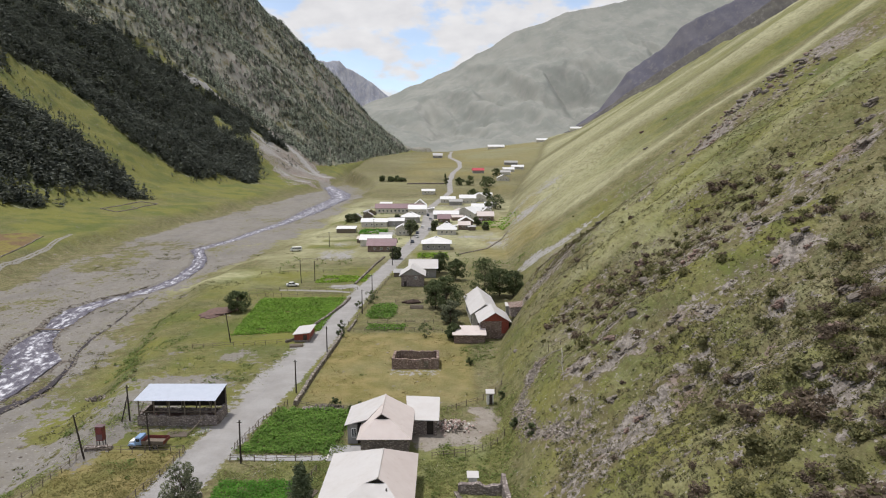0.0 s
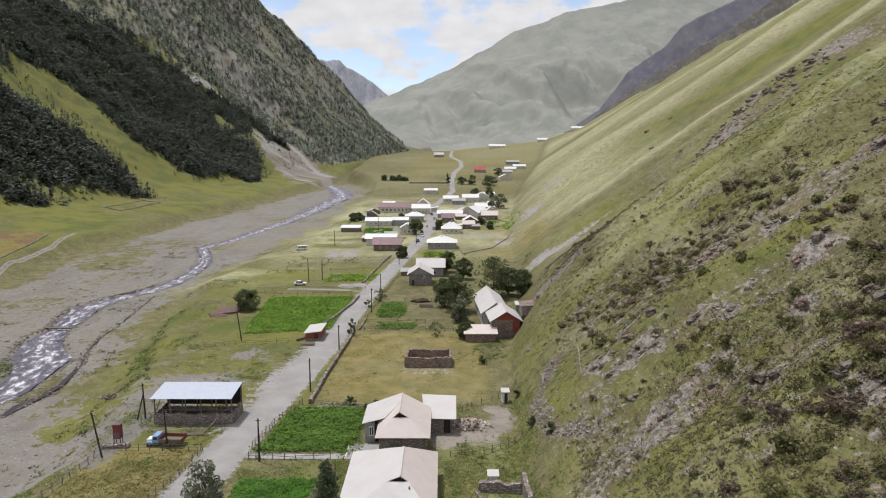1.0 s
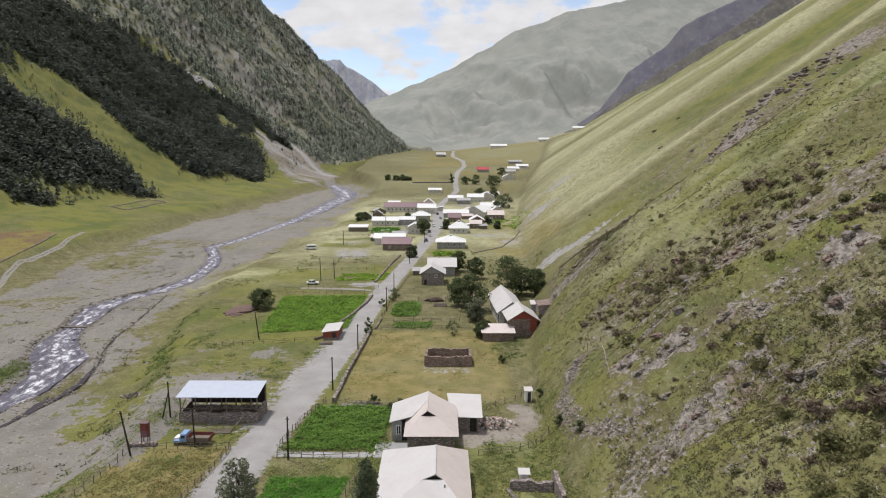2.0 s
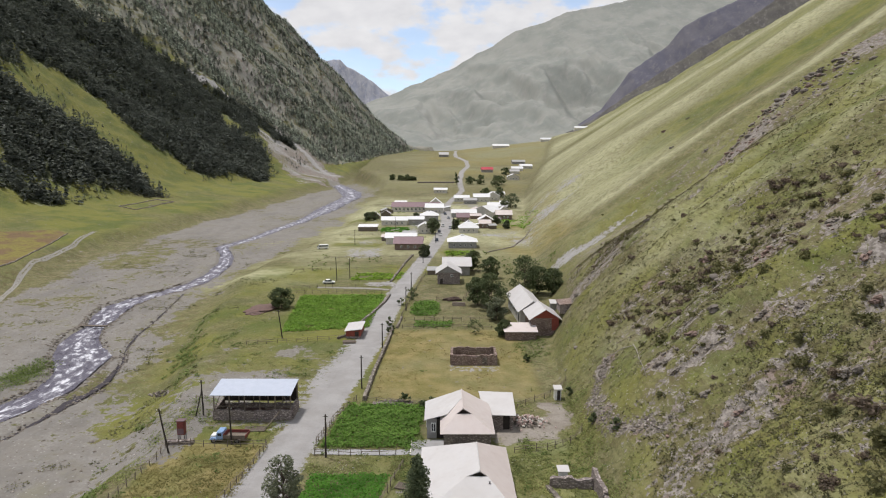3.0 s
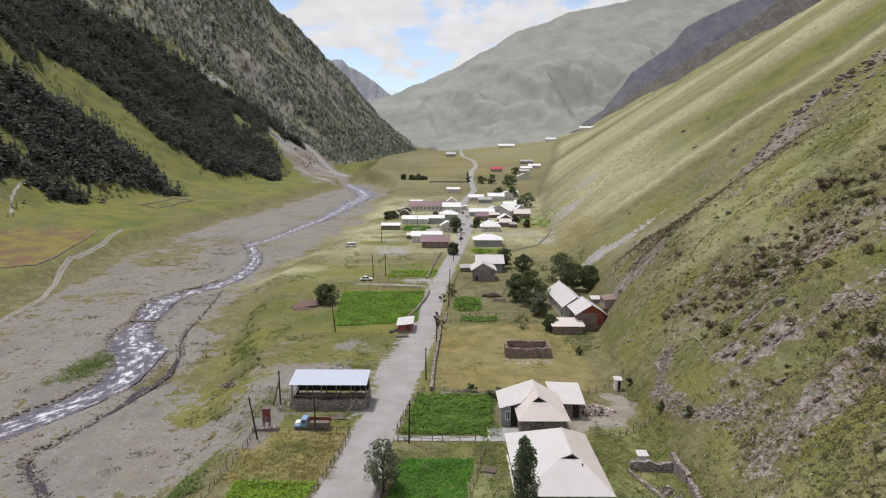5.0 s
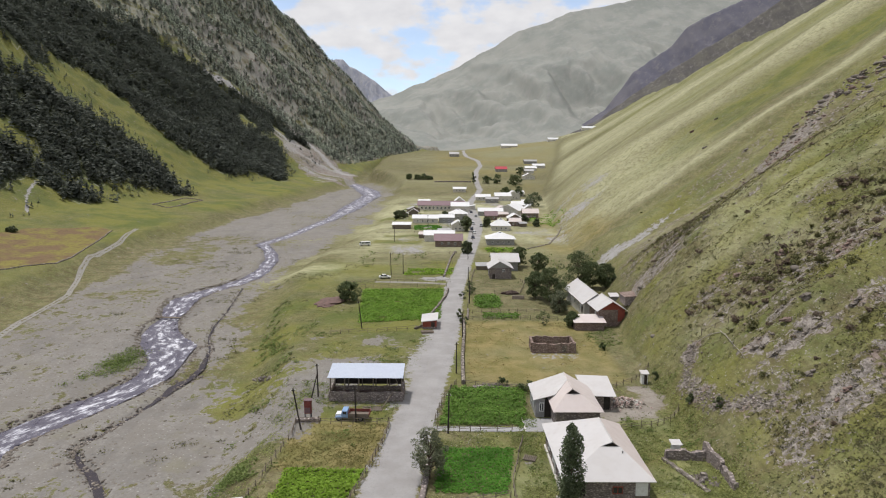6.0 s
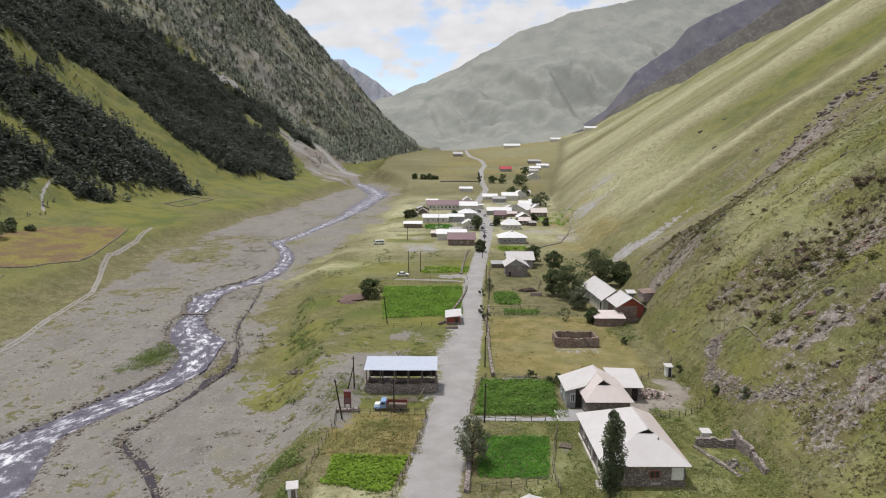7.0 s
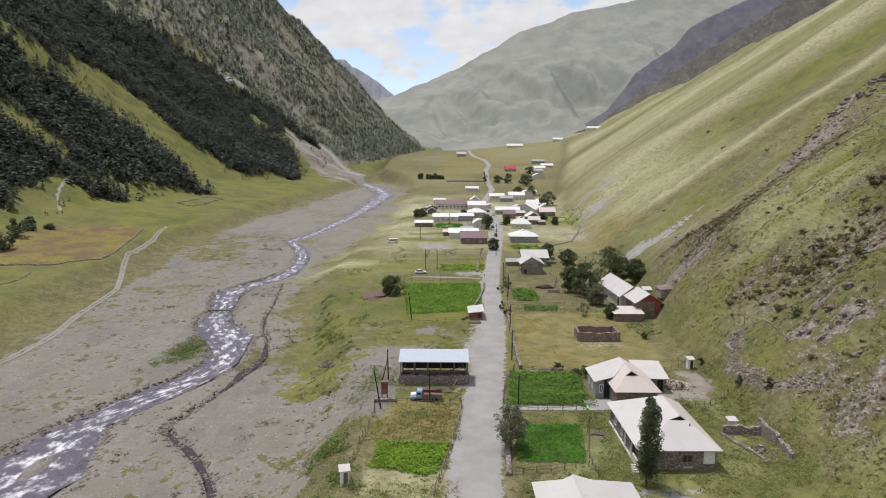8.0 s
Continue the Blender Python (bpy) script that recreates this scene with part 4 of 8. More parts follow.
def box(bm, x0, x1, y0, y1, z0, z1, bevel=0.0):
    v = [bm.verts.new(p) for p in ((x0, y0, z0), (x1, y0, z0), (x1, y1, z0), (x0, y1, z0), (x0, y0, z1), (x1, y0, z1), (x1, y1, z1), (x0, y1, z1))]
    fs = [bm.faces.new([v[k] for k in f]) for f in ((3, 2, 1, 0), (4, 5, 6, 7), (0, 1, 5, 4), (1, 2, 6, 5), (2, 3, 7, 6), (3, 0, 4, 7))]
    if bevel:
        bmesh.ops.bevel(bm, geom=list({e for f in fs for e in f.edges}), offset=bevel, segments=2, affect="EDGES", profile=0.6)
    return bm


def boxed(*args, **kw):
    return box(bmesh.new(), *args, **kw)


def bar(bm, a, b, r0, r1=None, sides=7):
    """A round bar from a to b."""
    a, b = Vector(a), Vector(b)
    m = (b - a).to_track_quat("Z", "Y").to_matrix()
    r1 = r0 if r1 is None else r1
    rings = []
    for p, r in ((a, r0), (b, r1)):
        rings.append([bm.verts.new(p + m @ Vector((r * math.cos(k), r * math.sin(k), 0))) for k in np.linspace(0, 2 * math.pi, sides, endpoint=False)])
    for k in range(sides):
        bm.faces.new((rings[0][k], rings[0][(k + 1) % sides], rings[1][(k + 1) % sides], rings[1][k]))
    bm.faces.new(rings[0][::-1])
    bm.faces.new(rings[1])
    return bm


def slab(bm, pts, thick=0.10):
    """A flat roof face with thickness."""
    pts = [Vector(p) for p in pts]
    n = (pts[1] - pts[0]).cross(pts[2] - pts[0]).normalized()
    if n.z < 0:
        n = -n
    top, low = [bm.verts.new(p) for p in pts], [bm.verts.new(p - n * thick) for p in pts]
    bm.faces.new(top)
    bm.faces.new(low[::-1])
    for k in range(len(pts)):
        j = (k + 1) % len(pts)
        bm.faces.new((top[k], low[k], low[j], top[j]))
    return bm


def wavy_slab(bm, x0, x1, y0, z0, y1, z1, pitch=0.42, high=0.07, thick=0.05):
    """A corrugated sheet that rises from y0 to y1."""
    xs = np.arange(x0, x1 + 0.01, pitch / 2)
    rows = []
    for k, x in enumerate(xs):
        up = high * (k % 2)
        rows.append([bm.verts.new(p) for p in ((x, y0, z0 + up), (x, y1, z1 + up), (x, y1, z1 + up - thick), (x, y0, z0 + up - thick))])
    for a, b in zip(rows, rows[1:]):
        for k in range(4):
            j = (k + 1) % 4
            bm.faces.new((a[k], b[k], b[j], a[j]))
    bm.faces.new(rows[0])
    bm.faces.new(rows[-1][::-1])
    return bm


def shell(bm, w, l, h, thick=0.4, gables=None):
    """Four walls with thickness round a w by l floor; gables: (axis, ridge height, ridge offset)."""
    x, y = w / 2, l / 2
    for x0, x1, y0, y1 in ((-x, x, -y, -y + thick), (-x, x, y - thick, y), (-x, -x + thick, -y + thick, y - thick), (x - thick, x, -y + thick, y - thick)):
        box(bm, x0, x1, y0, y1, -1.2, h)
    if gables:
        axis, top, off = gables
        for side in (-1, 1):
            if axis == "y":
                a = side * y
                ring = [[(-x, a), (x, a), (off, a)], [(-x, a - side * thick), (x, a - side * thick), (off, a - side * thick)]]
            else:
                a = side * x
                ring = [[(a, -y), (a, y), (a, off)], [(a - side * thick, -y), (a - side * thick, y), (a - side * thick, off)]]
            zz = (h, h, top)
            p = [[bm.verts.new((*q, z)) for q, z in zip(r, zz)] for r in ring]
            bm.faces.new(p[0])
            bm.faces.new(p[1][::-1])
            for k in range(3):
                j = (k + 1) % 3
                bm.faces.new((p[0][k], p[1][k], p[1][j], p[0][j]))
    return bm


def roof_faces(kind, w, l, eave, ridge, over, off=0.0, front=None, back=None):
    """Corners of a roof's faces. kind: gable_y, gable_x, shed_y, hip_y. front, back: how far a hipped end's gablet stands in."""
    x, y = w / 2 + over, l / 2 + over
    drop = (ridge - eave) * over / (w / 2)
    e = eave - drop * 0.6
    if kind == "gable_y":
        return [[(-x, -y, e), (-x, y, e), (off, y, ridge), (off, -y, ridge)], [(x, y, e), (x, -y, e), (off, -y, ridge), (off, y, ridge)]]
    if kind == "gable_x":
        return [[(-x, -y, e), (x, -y, e), (x, off, ridge), (-x, off, ridge)], [(x, y, e), (-x, y, e), (-x, off, ridge), (x, off, ridge)]]
    if kind == "shed_y":
        return [[(-x, -y, eave), (x, -y, eave), (x, y, ridge), (-x, y, ridge)]]
    if kind == "shed_x":
        return [[(-x, y, eave), (-x, -y, eave), (x, -y, ridge), (x, y, ridge)]]
    faces, ends = [], []
    for side, inset in ((-1, front), (1, back)):
        deep, part_up = inset
        hg = e + (ridge - e) * part_up
        k = 1 - part_up
        yg = side * (y - deep)
        ends.append((yg, hg, (-x - off) * k + off, (x - off) * k + off))
    (ya, ha, la, ra), (yb, hb, lb, rb) = ends
    faces.append([(-x, y, e), (-x, -y, e), (la, ya, ha), (off, ya, ridge), (off, yb, ridge), (lb, yb, hb)])
    faces.append([(x, -y, e), (x, y, e), (rb, yb, hb), (off, yb, ridge), (off, ya, ridge), (ra, ya, ha)])
    faces.append([(-x, -y, e), (x, -y, e), (ra, ya, ha), (la, ya, ha)])
    faces.append([(x, y, e), (-x, y, e), (lb, yb, hb), (rb, yb, hb)])
    return faces


def tidy(points):
    out = []
    for p in points:
        if not out or (Vector(p) - Vector(out[-1])).length > 0.02:
            out.append(p)
    if (Vector(out[0]) - Vector(out[-1])).length < 0.02:
        out.pop()
    return out


def add_window(parent, x, y, z, w, h, face, frame_material=None, deep=0.08):
    """A window set on a wall. face: the compass side, s, n, e or w."""
    sx, sy = {"s": (1, 0), "n": (1, 0), "e": (0, 1), "w": (0, 1)}[face]
    out = {"s": (0, -1), "n": (0, 1), "e": (1, 0), "w": (-1, 0)}[face]
    bm = bmesh.new()

    def piece(a0, a1, z0, z1, d):
        ax, ay = out[0] * d, out[1] * d
        x0, x1 = sorted((x + sx * a0 + min(ax, 0) - (0.05 if sy else 0), x + sx * a1 + max(ax, 0) + (0.05 if sy else 0)))
        y0, y1 = sorted((y + sy * a0 + min(ay, 0) - (0.05 if sx else 0), y + sy * a1 + max(ay, 0) + (0.05 if sx else 0)))
        box(bm, x0, x1, y0, y1, z0, z1)

    t = 0.09
    piece(-w / 2, w / 2, z, z + t, deep)
    piece(-w / 2, w / 2, z + h - t, z + h, deep)
    piece(-w / 2, -w / 2 + t, z + t, z + h - t, deep)
    piece(w / 2 - t, w / 2, z + t, z + h - t, deep)
    piece(-t / 2, t / 2, z + t, z + h - t, deep)
    win = part("window", bm, frame_material or WHITE_PAINT, parent)
    bm = bmesh.new()
    piece(-w / 2 + t, w / 2 - t, z + t, z + h - t, deep * 0.3)
    part("pane", bm, GLASS, win)
    return win


def add_door(parent, x, y, w, h, face, material=None):
    out = {"s": (0, -1), "n": (0, 1), "e": (1, 0), "w": (-1, 0)}[face]
    bm = bmesh.new()
    if out[0]:
        box(bm, x - 0.06, x + 0.06, y - w / 2, y + w / 2, 0.05, h)
    else:
        box(bm, x - w / 2, x + w / 2, y - 0.06, y + 0.06, 0.05, h)
    return part("door", bm, material or WOOD_DARK, parent)


def build_house(name, x, y, w, l, eave, ridge, kind, wall, roof, label, turn=0.0, over=0.5, off=0.0, front=None, back=None, windows=(), doors=(), chimney=None, gable_wall=None, category="house", group="", z=None, east_roof=None):
    """A house: walls, roof with seams, gable ends, windows, doors and a chimney."""
    h = thing(name, x, y, z, turn, label, category, group)
    bm = bmesh.new()
    shell(bm, w, l, eave - 0.05)
    part("wall", bm, wall, h)
    faces = roof_faces(kind, w, l, eave, ridge, over, off, front, back)
    for k, f in enumerate(faces):
        r = part("roof_slope" if len(faces) > 1 else "roof", slab(bmesh.new(), tidy(f)), east_roof if east_roof and k == 1 else roof, h)
    if kind.startswith("gable"):
        axis = kind[-1]
        a, b = (w / 2, l / 2) if axis == "y" else (l / 2, w / 2)
        for side in (-1, 1):
            bm = bmesh.new()
            near, far = side * (b - 0.02), side * (b - 0.30)
            tri = [(-a, eave - 0.08), (a, eave - 0.08), (off, ridge - 0.14)]
            put = (lambda u, v, s: (u, s, v)) if axis == "y" else (lambda u, v, s: (s, u, v))
            p = [[bm.verts.new(put(u, v, s)) for u, v in tri] for s in (near, far)]
            bm.faces.new(p[0])
            bm.faces.new(p[1][::-1])
            for k in range(3):
                j = (k + 1) % 3
                bm.faces.new((p[0][k], p[1][k], p[1][j], p[0][j]))
            part("gable", bm, gable_wall or wall, h)
    elif kind == "hip_y":
        for f_end, side in ((front, -1), (back, 1)):
            if f_end[1] < 0.98:
                fa = faces[2] if side < 0 else faces[3]
                q, s = Vector(fa[2]), Vector(fa[3])
                yg = q.y - side * 0.25
                bm = bmesh.new()
                tri = [(q.x, q.z - 0.05), (s.x, s.z - 0.05), (off, ridge - 0.12)]
                p = [[bm.verts.new((u, yy, v)) for u, v in tri] for yy in (yg, yg - side * 0.15)]
                bm.faces.new(p[0])
                bm.faces.new(p[1][::-1])
                for k in range(3):
                    j = (k + 1) % 3
                    bm.faces.new((p[0][k], p[1][k], p[1][j], p[0][j]))
                # closed dark triangle paints the shade of an open gablet
                part("gablet", bm, INSIDE_SHADE, h, "dark panel painting the shade of an open gablet")
    elif kind.startswith("shed"):
        bm = bmesh.new()
        if kind == "shed_y":
            k = (ridge - eave) / (l + 2 * over)
            hi, lo = ridge - over * k - 0.12, eave + over * k - 0.12
            box(bm, -w / 2 + 0.01, w / 2 - 0.01, l / 2 - 0.3, l / 2 - 0.01, eave - 0.06, hi)
        else:
            k = (ridge - eave) / (w + 2 * over)
            box(bm, w / 2 - 0.3, w / 2 - 0.01, -l / 2 + 0.01, l / 2 - 0.01, eave - 0.06, ridge - over * k - 0.12)
        part("upper_wall", bm, wall, h)
    # ridge cap
    if kind in ("gable_y", "gable_x", "hip_y"):
        bm = bmesh.new()
        if kind == "gable_x":
            bar(bm, (-w / 2 - over, off, ridge), (w / 2 + over, off, ridge), 0.09)
        elif kind == "gable_y":
            bar(bm, (off, -l / 2 - over, ridge), (off, l / 2 + over, ridge), 0.09)
        else:
            bar(bm, (off, faces[2][2][1], ridge), (off, faces[3][2][1], ridge), 0.09)
        part("ridge_cap", bm, roof, r)
    for wx, wy, wz, ww, wh, face in windows:
        add_window(h, wx, wy, wz, ww, wh, face)
    for dx, dy, dw, dh, face in doors:
        add_door(h, dx, dy, dw, dh, face)
    if chimney:
        cx, cy, cz = chimney
        c = part("chimney", boxed(cx - 0.25, cx + 0.25, cy - 0.25, cy + 0.25, cz - 1.0, cz, bevel=0.03), PLASTER_GREY, h)
        part("cap", boxed(cx - 0.32, cx + 0.32, cy - 0.32, cy + 0.32, cz + 0.002, cz + 0.08), STEEL, c)
    return h


def wall_windows(w, l, faces="s", count=2, z=0.9, size=(0.9, 1.1)):
    out = []
    for f in faces:
        span = w if f in "sn" else l
        for k in range(count):
            a = span * ((k + 1) / (count + 1) - 0.5)
            pos = {"s": (a, -l / 2), "n": (a, l / 2), "e": (w / 2, a), "w": (-w / 2, a)}[f]
            out.append((*pos, z, *size, f))
    return out


# ---- leaves, blades and other small scattered shapes ----
def quads_mesh(name, verts, quads, material, smooth_faces=False):
    me = bpy.data.meshes.new(name)
    me.vertices.add(len(verts))
    me.vertices.foreach_set("co", np.asarray(verts, np.float32).ravel())
    k = quads.shape[1]
    me.loops.add(quads.size)
    me.loops.foreach_set("vertex_index", quads.astype(np.int32).ravel())
    me.polygons.add(len(quads))
    me.polygons.foreach_set("loop_start", np.arange(0, quads.size, k, dtype=np.int32))
    me.polygons.foreach_set("loop_total", np.full(len(quads), k, dtype=np.int32))
    if smooth_faces:
        me.polygons.foreach_set("use_smooth", np.ones(len(quads), dtype=bool))
    me.materials.append(material)
    me.update(calc_edges=True)
    return me


def leaf_verts(centres, size, rng, upright=0.3, long=1.5, flat=1.0):
    """Bent leaf-shaped quads at the given places."""
    n = len(centres)
    a = rng.normal(size=(n, 3))
    a[:, 2] *= upright
    a /= np.linalg.norm(a, axis=1)[:, None] + 1e-9
    b = rng.normal(size=(n, 3)) * np.array([1, 1, flat])
    b -= (b * a).sum(1)[:, None] * a
    b /= np.linalg.norm(b, axis=1)[:, None] + 1e-9
    s = np.asarray(size) * rng.uniform(0.6, 1.3, n)
    s = s[:, None]
    c = np.asarray(centres)
    v = np.stack([c - a * s * long * 0.5, c + b * s * 0.5, c + a * s * long * 0.5, c - b * s * 0.5], 1)
    return v.reshape(-1, 3), np.arange(4 * n).reshape(n, 4)


def leaf_mesh(name, centres, size, material, seed=0, upright=0.6, long=1.4, flat=1.0):
    v, q = leaf_verts(centres, size, np.random.default_rng(seed), upright, long, flat)
    return quads_mesh(name, v, q, material)


def mesh_part(name, me, parent, label=""):
    ob = new(name, me)
    ob.parent = parent
    return tagged(ob, label)


# ---- houses near the road ----
# the large house with hipped sheet roof and open gablet
big = build_house("house", -9.3, 74.0, 10.6, 15.8, 3.35, 6.2, "hip_y", STONE, ROOF_WHITE, "large dark stone house with white sheet roof and open porch", over=0.6, off=1.5, front=(4.8, 0.78), back=(4.6, 1.0), z=0.0, east_roof=ROOF_PINK,
                  windows=[(-5.3, 1.0, 1.0, 1.0, 1.3, "w"), (-5.3, 4.5, 1.0, 1.0, 1.3, "w")])
add_window(big, 1.2, -7.9, 1.25, 1.3, 1.0, "s", RED_WALL)
part("boarded_panel", boxed(3.45, 5.0, -8.02, -7.91, 1.0, 2.75), WHITE_PAINT, big, "white boarded window panel")
part("lintel", boxed(3.3, 5.2, -8.04, -7.9, 2.85, 3.0), WOOD, big)
part("panel_sill", boxed(3.3, 5.2, -8.1, -7.9, 0.82, 0.95), WOOD, big)
part("stone_patch", boxed(0.8, 2.1, -7.98, -7.9, 0.35, 0.6), PLASTER, big, "pale plaster patch on the stone wall")
# thin dark sheets on the walls paint the open porch's shade
bm = bmesh.new()
box(bm, -5.34, -5.301, -7.7, -3.6, 0.3, 3.1)
box(bm, -5.25, -2.9, -7.95, -7.901, 0.9, 3.1)
part("porch_shade", bm, INSIDE_SHADE, big, "dark sheets painting the shade of an open porch")
bm = bmesh.new()
box(bm, -5.62, -5.36, -7.9, 7.6, -0.4, 0.28)
box(bm, -5.64, -5.36, -7.9, -5.0, 0.285, 1.15)
part("plinth", bm, PLASTER, big, "white plastered plinth")
for py in (-7.7, -4.4, -1.2):
    part("porch_post", boxed(-5.6, -5.42, py - 0.09, py + 0.09, 0.3, 3.25), WHITE_PAINT, big)
bm = bmesh.new()
bar(bm, (0.1, -3.9, 4.55), (0.1, -3.9, 5.25), 0.13)
part("stove_pipe", bm, STEEL, big)
bm = bmesh.new()
for k in range(4):
    box(bm, -6.5, -5.66, -7.9 - 0.3 * k, -7.6 - 0.3 * k, -0.3, 0.75 - 0.2 * k)
part("porch_step", bm, PLASTER, big)

# the second house, with a west wing and an east byre
second = build_house("house", -8.6, 92.3, 7.0, 10.0, 3.35, 6.0, "hip_y", STONE, ROOF_PINK, "stone house with faded pinkish sheet roof and wings", over=0.55, off=-0.6, front=(2.6, 0.70), back=(0.9, 0.9), z=0.0,
                     windows=[], doors=[])
bm = bmesh.new()
slab(bm, [(-6.5, 6.4, 3.2), (-6.5, -0.9, 3.2), (-3.0, -0.9, 4.15), (-0.6, 1.2, 6.02), (-0.6, 4.6, 6.02)])
part("wing_roof", bm, ROOF_WHITE, second, "white sheet roof of the west wing")
bm = bmesh.new()
box(bm, -6.1, -5.75, -0.5, 6.0, -1, 3.15)
box(bm, -5.75, -4.6, -0.5, -0.2, -1, 3.2)
box(bm, -5.75, -3.5, 5.7, 6.0, -1, 3.2)
part("wing_wall", bm, PLASTER_GREY, second, "grey plastered wall of the west wing")
# dark block fills the gap to paint the entrance's shade
part("recess_shade", boxed(-4.58, -3.52, -0.35, 0.2, 0, 3.1), INSIDE_SHADE, second, "dark block painting the shade of the entrance recess")
add_window(second, -5.1, -0.5, 1.1, 0.75, 1.5, "s")
add_window(second, -6.1, 1.6, 1.1, 0.9, 1.3, "w")
add_window(second, -6.1, 4.0, 1.1, 0.9, 1.3, "w")
bm = bmesh.new()
slab(bm, [(3.0, 2.2, 2.7), (8.0, 1.9, 2.7), (8.1, 8.6, 3.9), (2.4, 9.2, 3.9)])
part("byre_roof", bm, ROOF_WHITE, second, "white sheet roof of the byre")
bm = bmesh.new()
box(bm, 3.52, 6.0, 2.5, 2.9, -1, 2.58)
box(bm, 7.1, 7.6, 2.5, 2.9, -1, 2.58)
box(bm, 7.25, 7.6, 2.9, 8.6, -1, 2.6)
box(bm, 3.3, 7.25, 8.3, 8.6, -1, 3.7)
part("byre_wall", bm, STONE, second)
# dark sheet across the doorway paints the shade within
part("doorway_shade", boxed(6.02, 7.08, 2.75, 2.85, -0.2, 2.5), INSIDE_SHADE, second, "dark sheet painting the shade in the byre doorway")
terrace = thing("terrace", -14.3, 89.6, 0.0, 0, "grey concrete yard slab beside the house", "terrace")
bm = bmesh.new()
box(bm, -2.6, 2.2, -3.4, 1.6, -0.5, 0.12, 0.03)
part("slab", bm, CONCRETE, terrace)
part("kerb", boxed(-2.80, -2.62, -3.4, 1.6, -0.4, 0.20), PLASTER, terrace, "white plastered low kerb")

part("vent_pipe", bar(bmesh.new(), (2.6, -4.6, 4.2), (2.6, -4.6, 5.35), 0.10, 0.10, 10), STEEL, big)

# the southernmost house
build_house("house", -24.7, 50.6, 11.4, 12.6, 3.1, 5.2, "hip_y", PLASTER_GREY, ROOF_WHITE, "low house with broad white sheet roof", over=0.6, off=-1.6, front=(4.0, 0.8), back=(2.2, 0.72), z=0.0, windows=wall_windows(11.4, 12.6, "n", 2))

# the house with red boards under the slope, and its outbuildings
red = build_house("house", 12.2, 150.5, 6.6, 8.0, 3.5, 5.7, "gable_y", STONE_RED, ROOF_WHITE, "stone house with red boarded gable and white roof", turn=3, over=0.7, gable_wall=RED_WALL, z=0.9,
                  windows=[(-3.3, -1.5, 1.2, 0.9, 1.2, "w")])
for k in range(8):
    part("board", boxed(1.6 + 0.218 * k, 1.81 + 0.218 * k, -4.06 - 0.006 * (k % 2), -4.0, 0.4, 3.4), RED_WALL, red)
build_house("house", 10.2, 165.0, 6.4, 19.0, 3.4, 5.9, "gable_y", PLASTER, ROOF_WHITE, "long pale plastered house with white sheet roof", turn=3, over=0.7, z=0.6,
                         windows=wall_windows(6.4, 19, "w", 5, 1.0), doors=[(-3.2, -7.6, 1.1, 2.1, "w")])
build_house("outbuilding", 6.2, 145.2, 7.2, 4.6, 2.1, 2.9, "shed_y", STONE_RED, ROOF_PINK, "low stone outbuilding with faded pink sheet roof", over=0.4, z=0.0, category="shed", windows=[], doors=[(-3.6, 0.2, 1.0, 1.8, "w")])
build_house("outbuilding", 18.0, 165.5, 2.2, 2.2, 2.2, 2.7, "shed_y", PLASTER_GREY, ROOF_WHITE, "small grey hut with white roof", over=0.25, category="hut")
build_house("outbuilding", 18.6, 151.5, 4.4, 5.0, 1.1, 1.5, "shed_x", STONE, STONE_RED, "low stone shelter dug into the slope", over=0.3, category="shed")

# the small shed beside the road
shed = build_house("shed", -33.3, 147.2, 3.4, 6.6, 1.9, 2.4, "shed_x", RED_WALL, ROOF_WHITE, "small red boarded roadside shed with white roof", over=0.4, z=0.0, category="shed", doors=[(0.8, -3.3, 0.9, 1.7, "s")])
part("stone_base", boxed(-1.78, 1.78, -3.38, 3.38, -0.6, 0.5), STONE, shed)

# privies
for px, py, t_, lab in ((8.4, 107.6, 0, "white boarded privy with a dark door beside the yard"), (-55.2, 62.6, 12, "white boarded privy at the field's edge")):
    wc = build_house("privy", px, py, 1.15, 1.2, 2.1, 2.35, "shed_y", WHITE_PAINT, ROOF_WHITE, lab, turn=t_, over=0.2, category="privy")
    add_door(wc, 0.12, -0.6, 0.55, 1.85, "s", WOOD_DARK if px > 0 else WOOD)


# ---- roofless stone ruins ----
def ruin_wall(bm, x0, y0, x1, y1, h, thick, rng, base=-0.6, wear=0.2):
    """A broken dry-stone wall with an uneven top."""
    length = math.hypot(x1 - x0, y1 - y0)
    n = max(3, int(length / 0.45))
    dx, dy = (x1 - x0) / length, (y1 - y0) / length
    nx, ny = -dy * thick / 2, dx * thick / 2
    rows = []
    for k in range(n + 1):
        s = length * k / n
        px, py = x0 + dx * s, y0 + dy * s
        top = h * (0.86 + wear * value_noise(px * 0.9 + 3, py * 0.9, 5) + 0.06 * rng.uniform(-1, 1))
        j = lambda: rng.uniform(-0.05, 0.05)
        rows.append([bm.verts.new((px + nx * 1.1, py + ny * 1.1, base)), bm.verts.new((px + nx * 1.02 + j(), py + ny * 1.02 + j(), top * 0.5)), bm.verts.new((px + nx * 0.85 + j(), py + ny * 0.85 + j(), top)),
                     bm.verts.new((px - nx * 0.85 + j(), py - ny * 0.85 + j(), top + rng.uniform(-0.08, 0.08))), bm.verts.new((px - nx * 1.02 + j(), py - ny * 1.02 + j(), top * 0.5)), bm.verts.new((px - nx * 1.1, py - ny * 1.1, base))])
    for a, b in zip(rows, rows[1:]):
        for k in range(5):
            bm.faces.new((a[k], b[k], b[k + 1], a[k + 1]))
    bm.faces.new(rows[0])
    bm.faces.new(rows[-1][::-1])
    return bm


rng = random.Random(4)
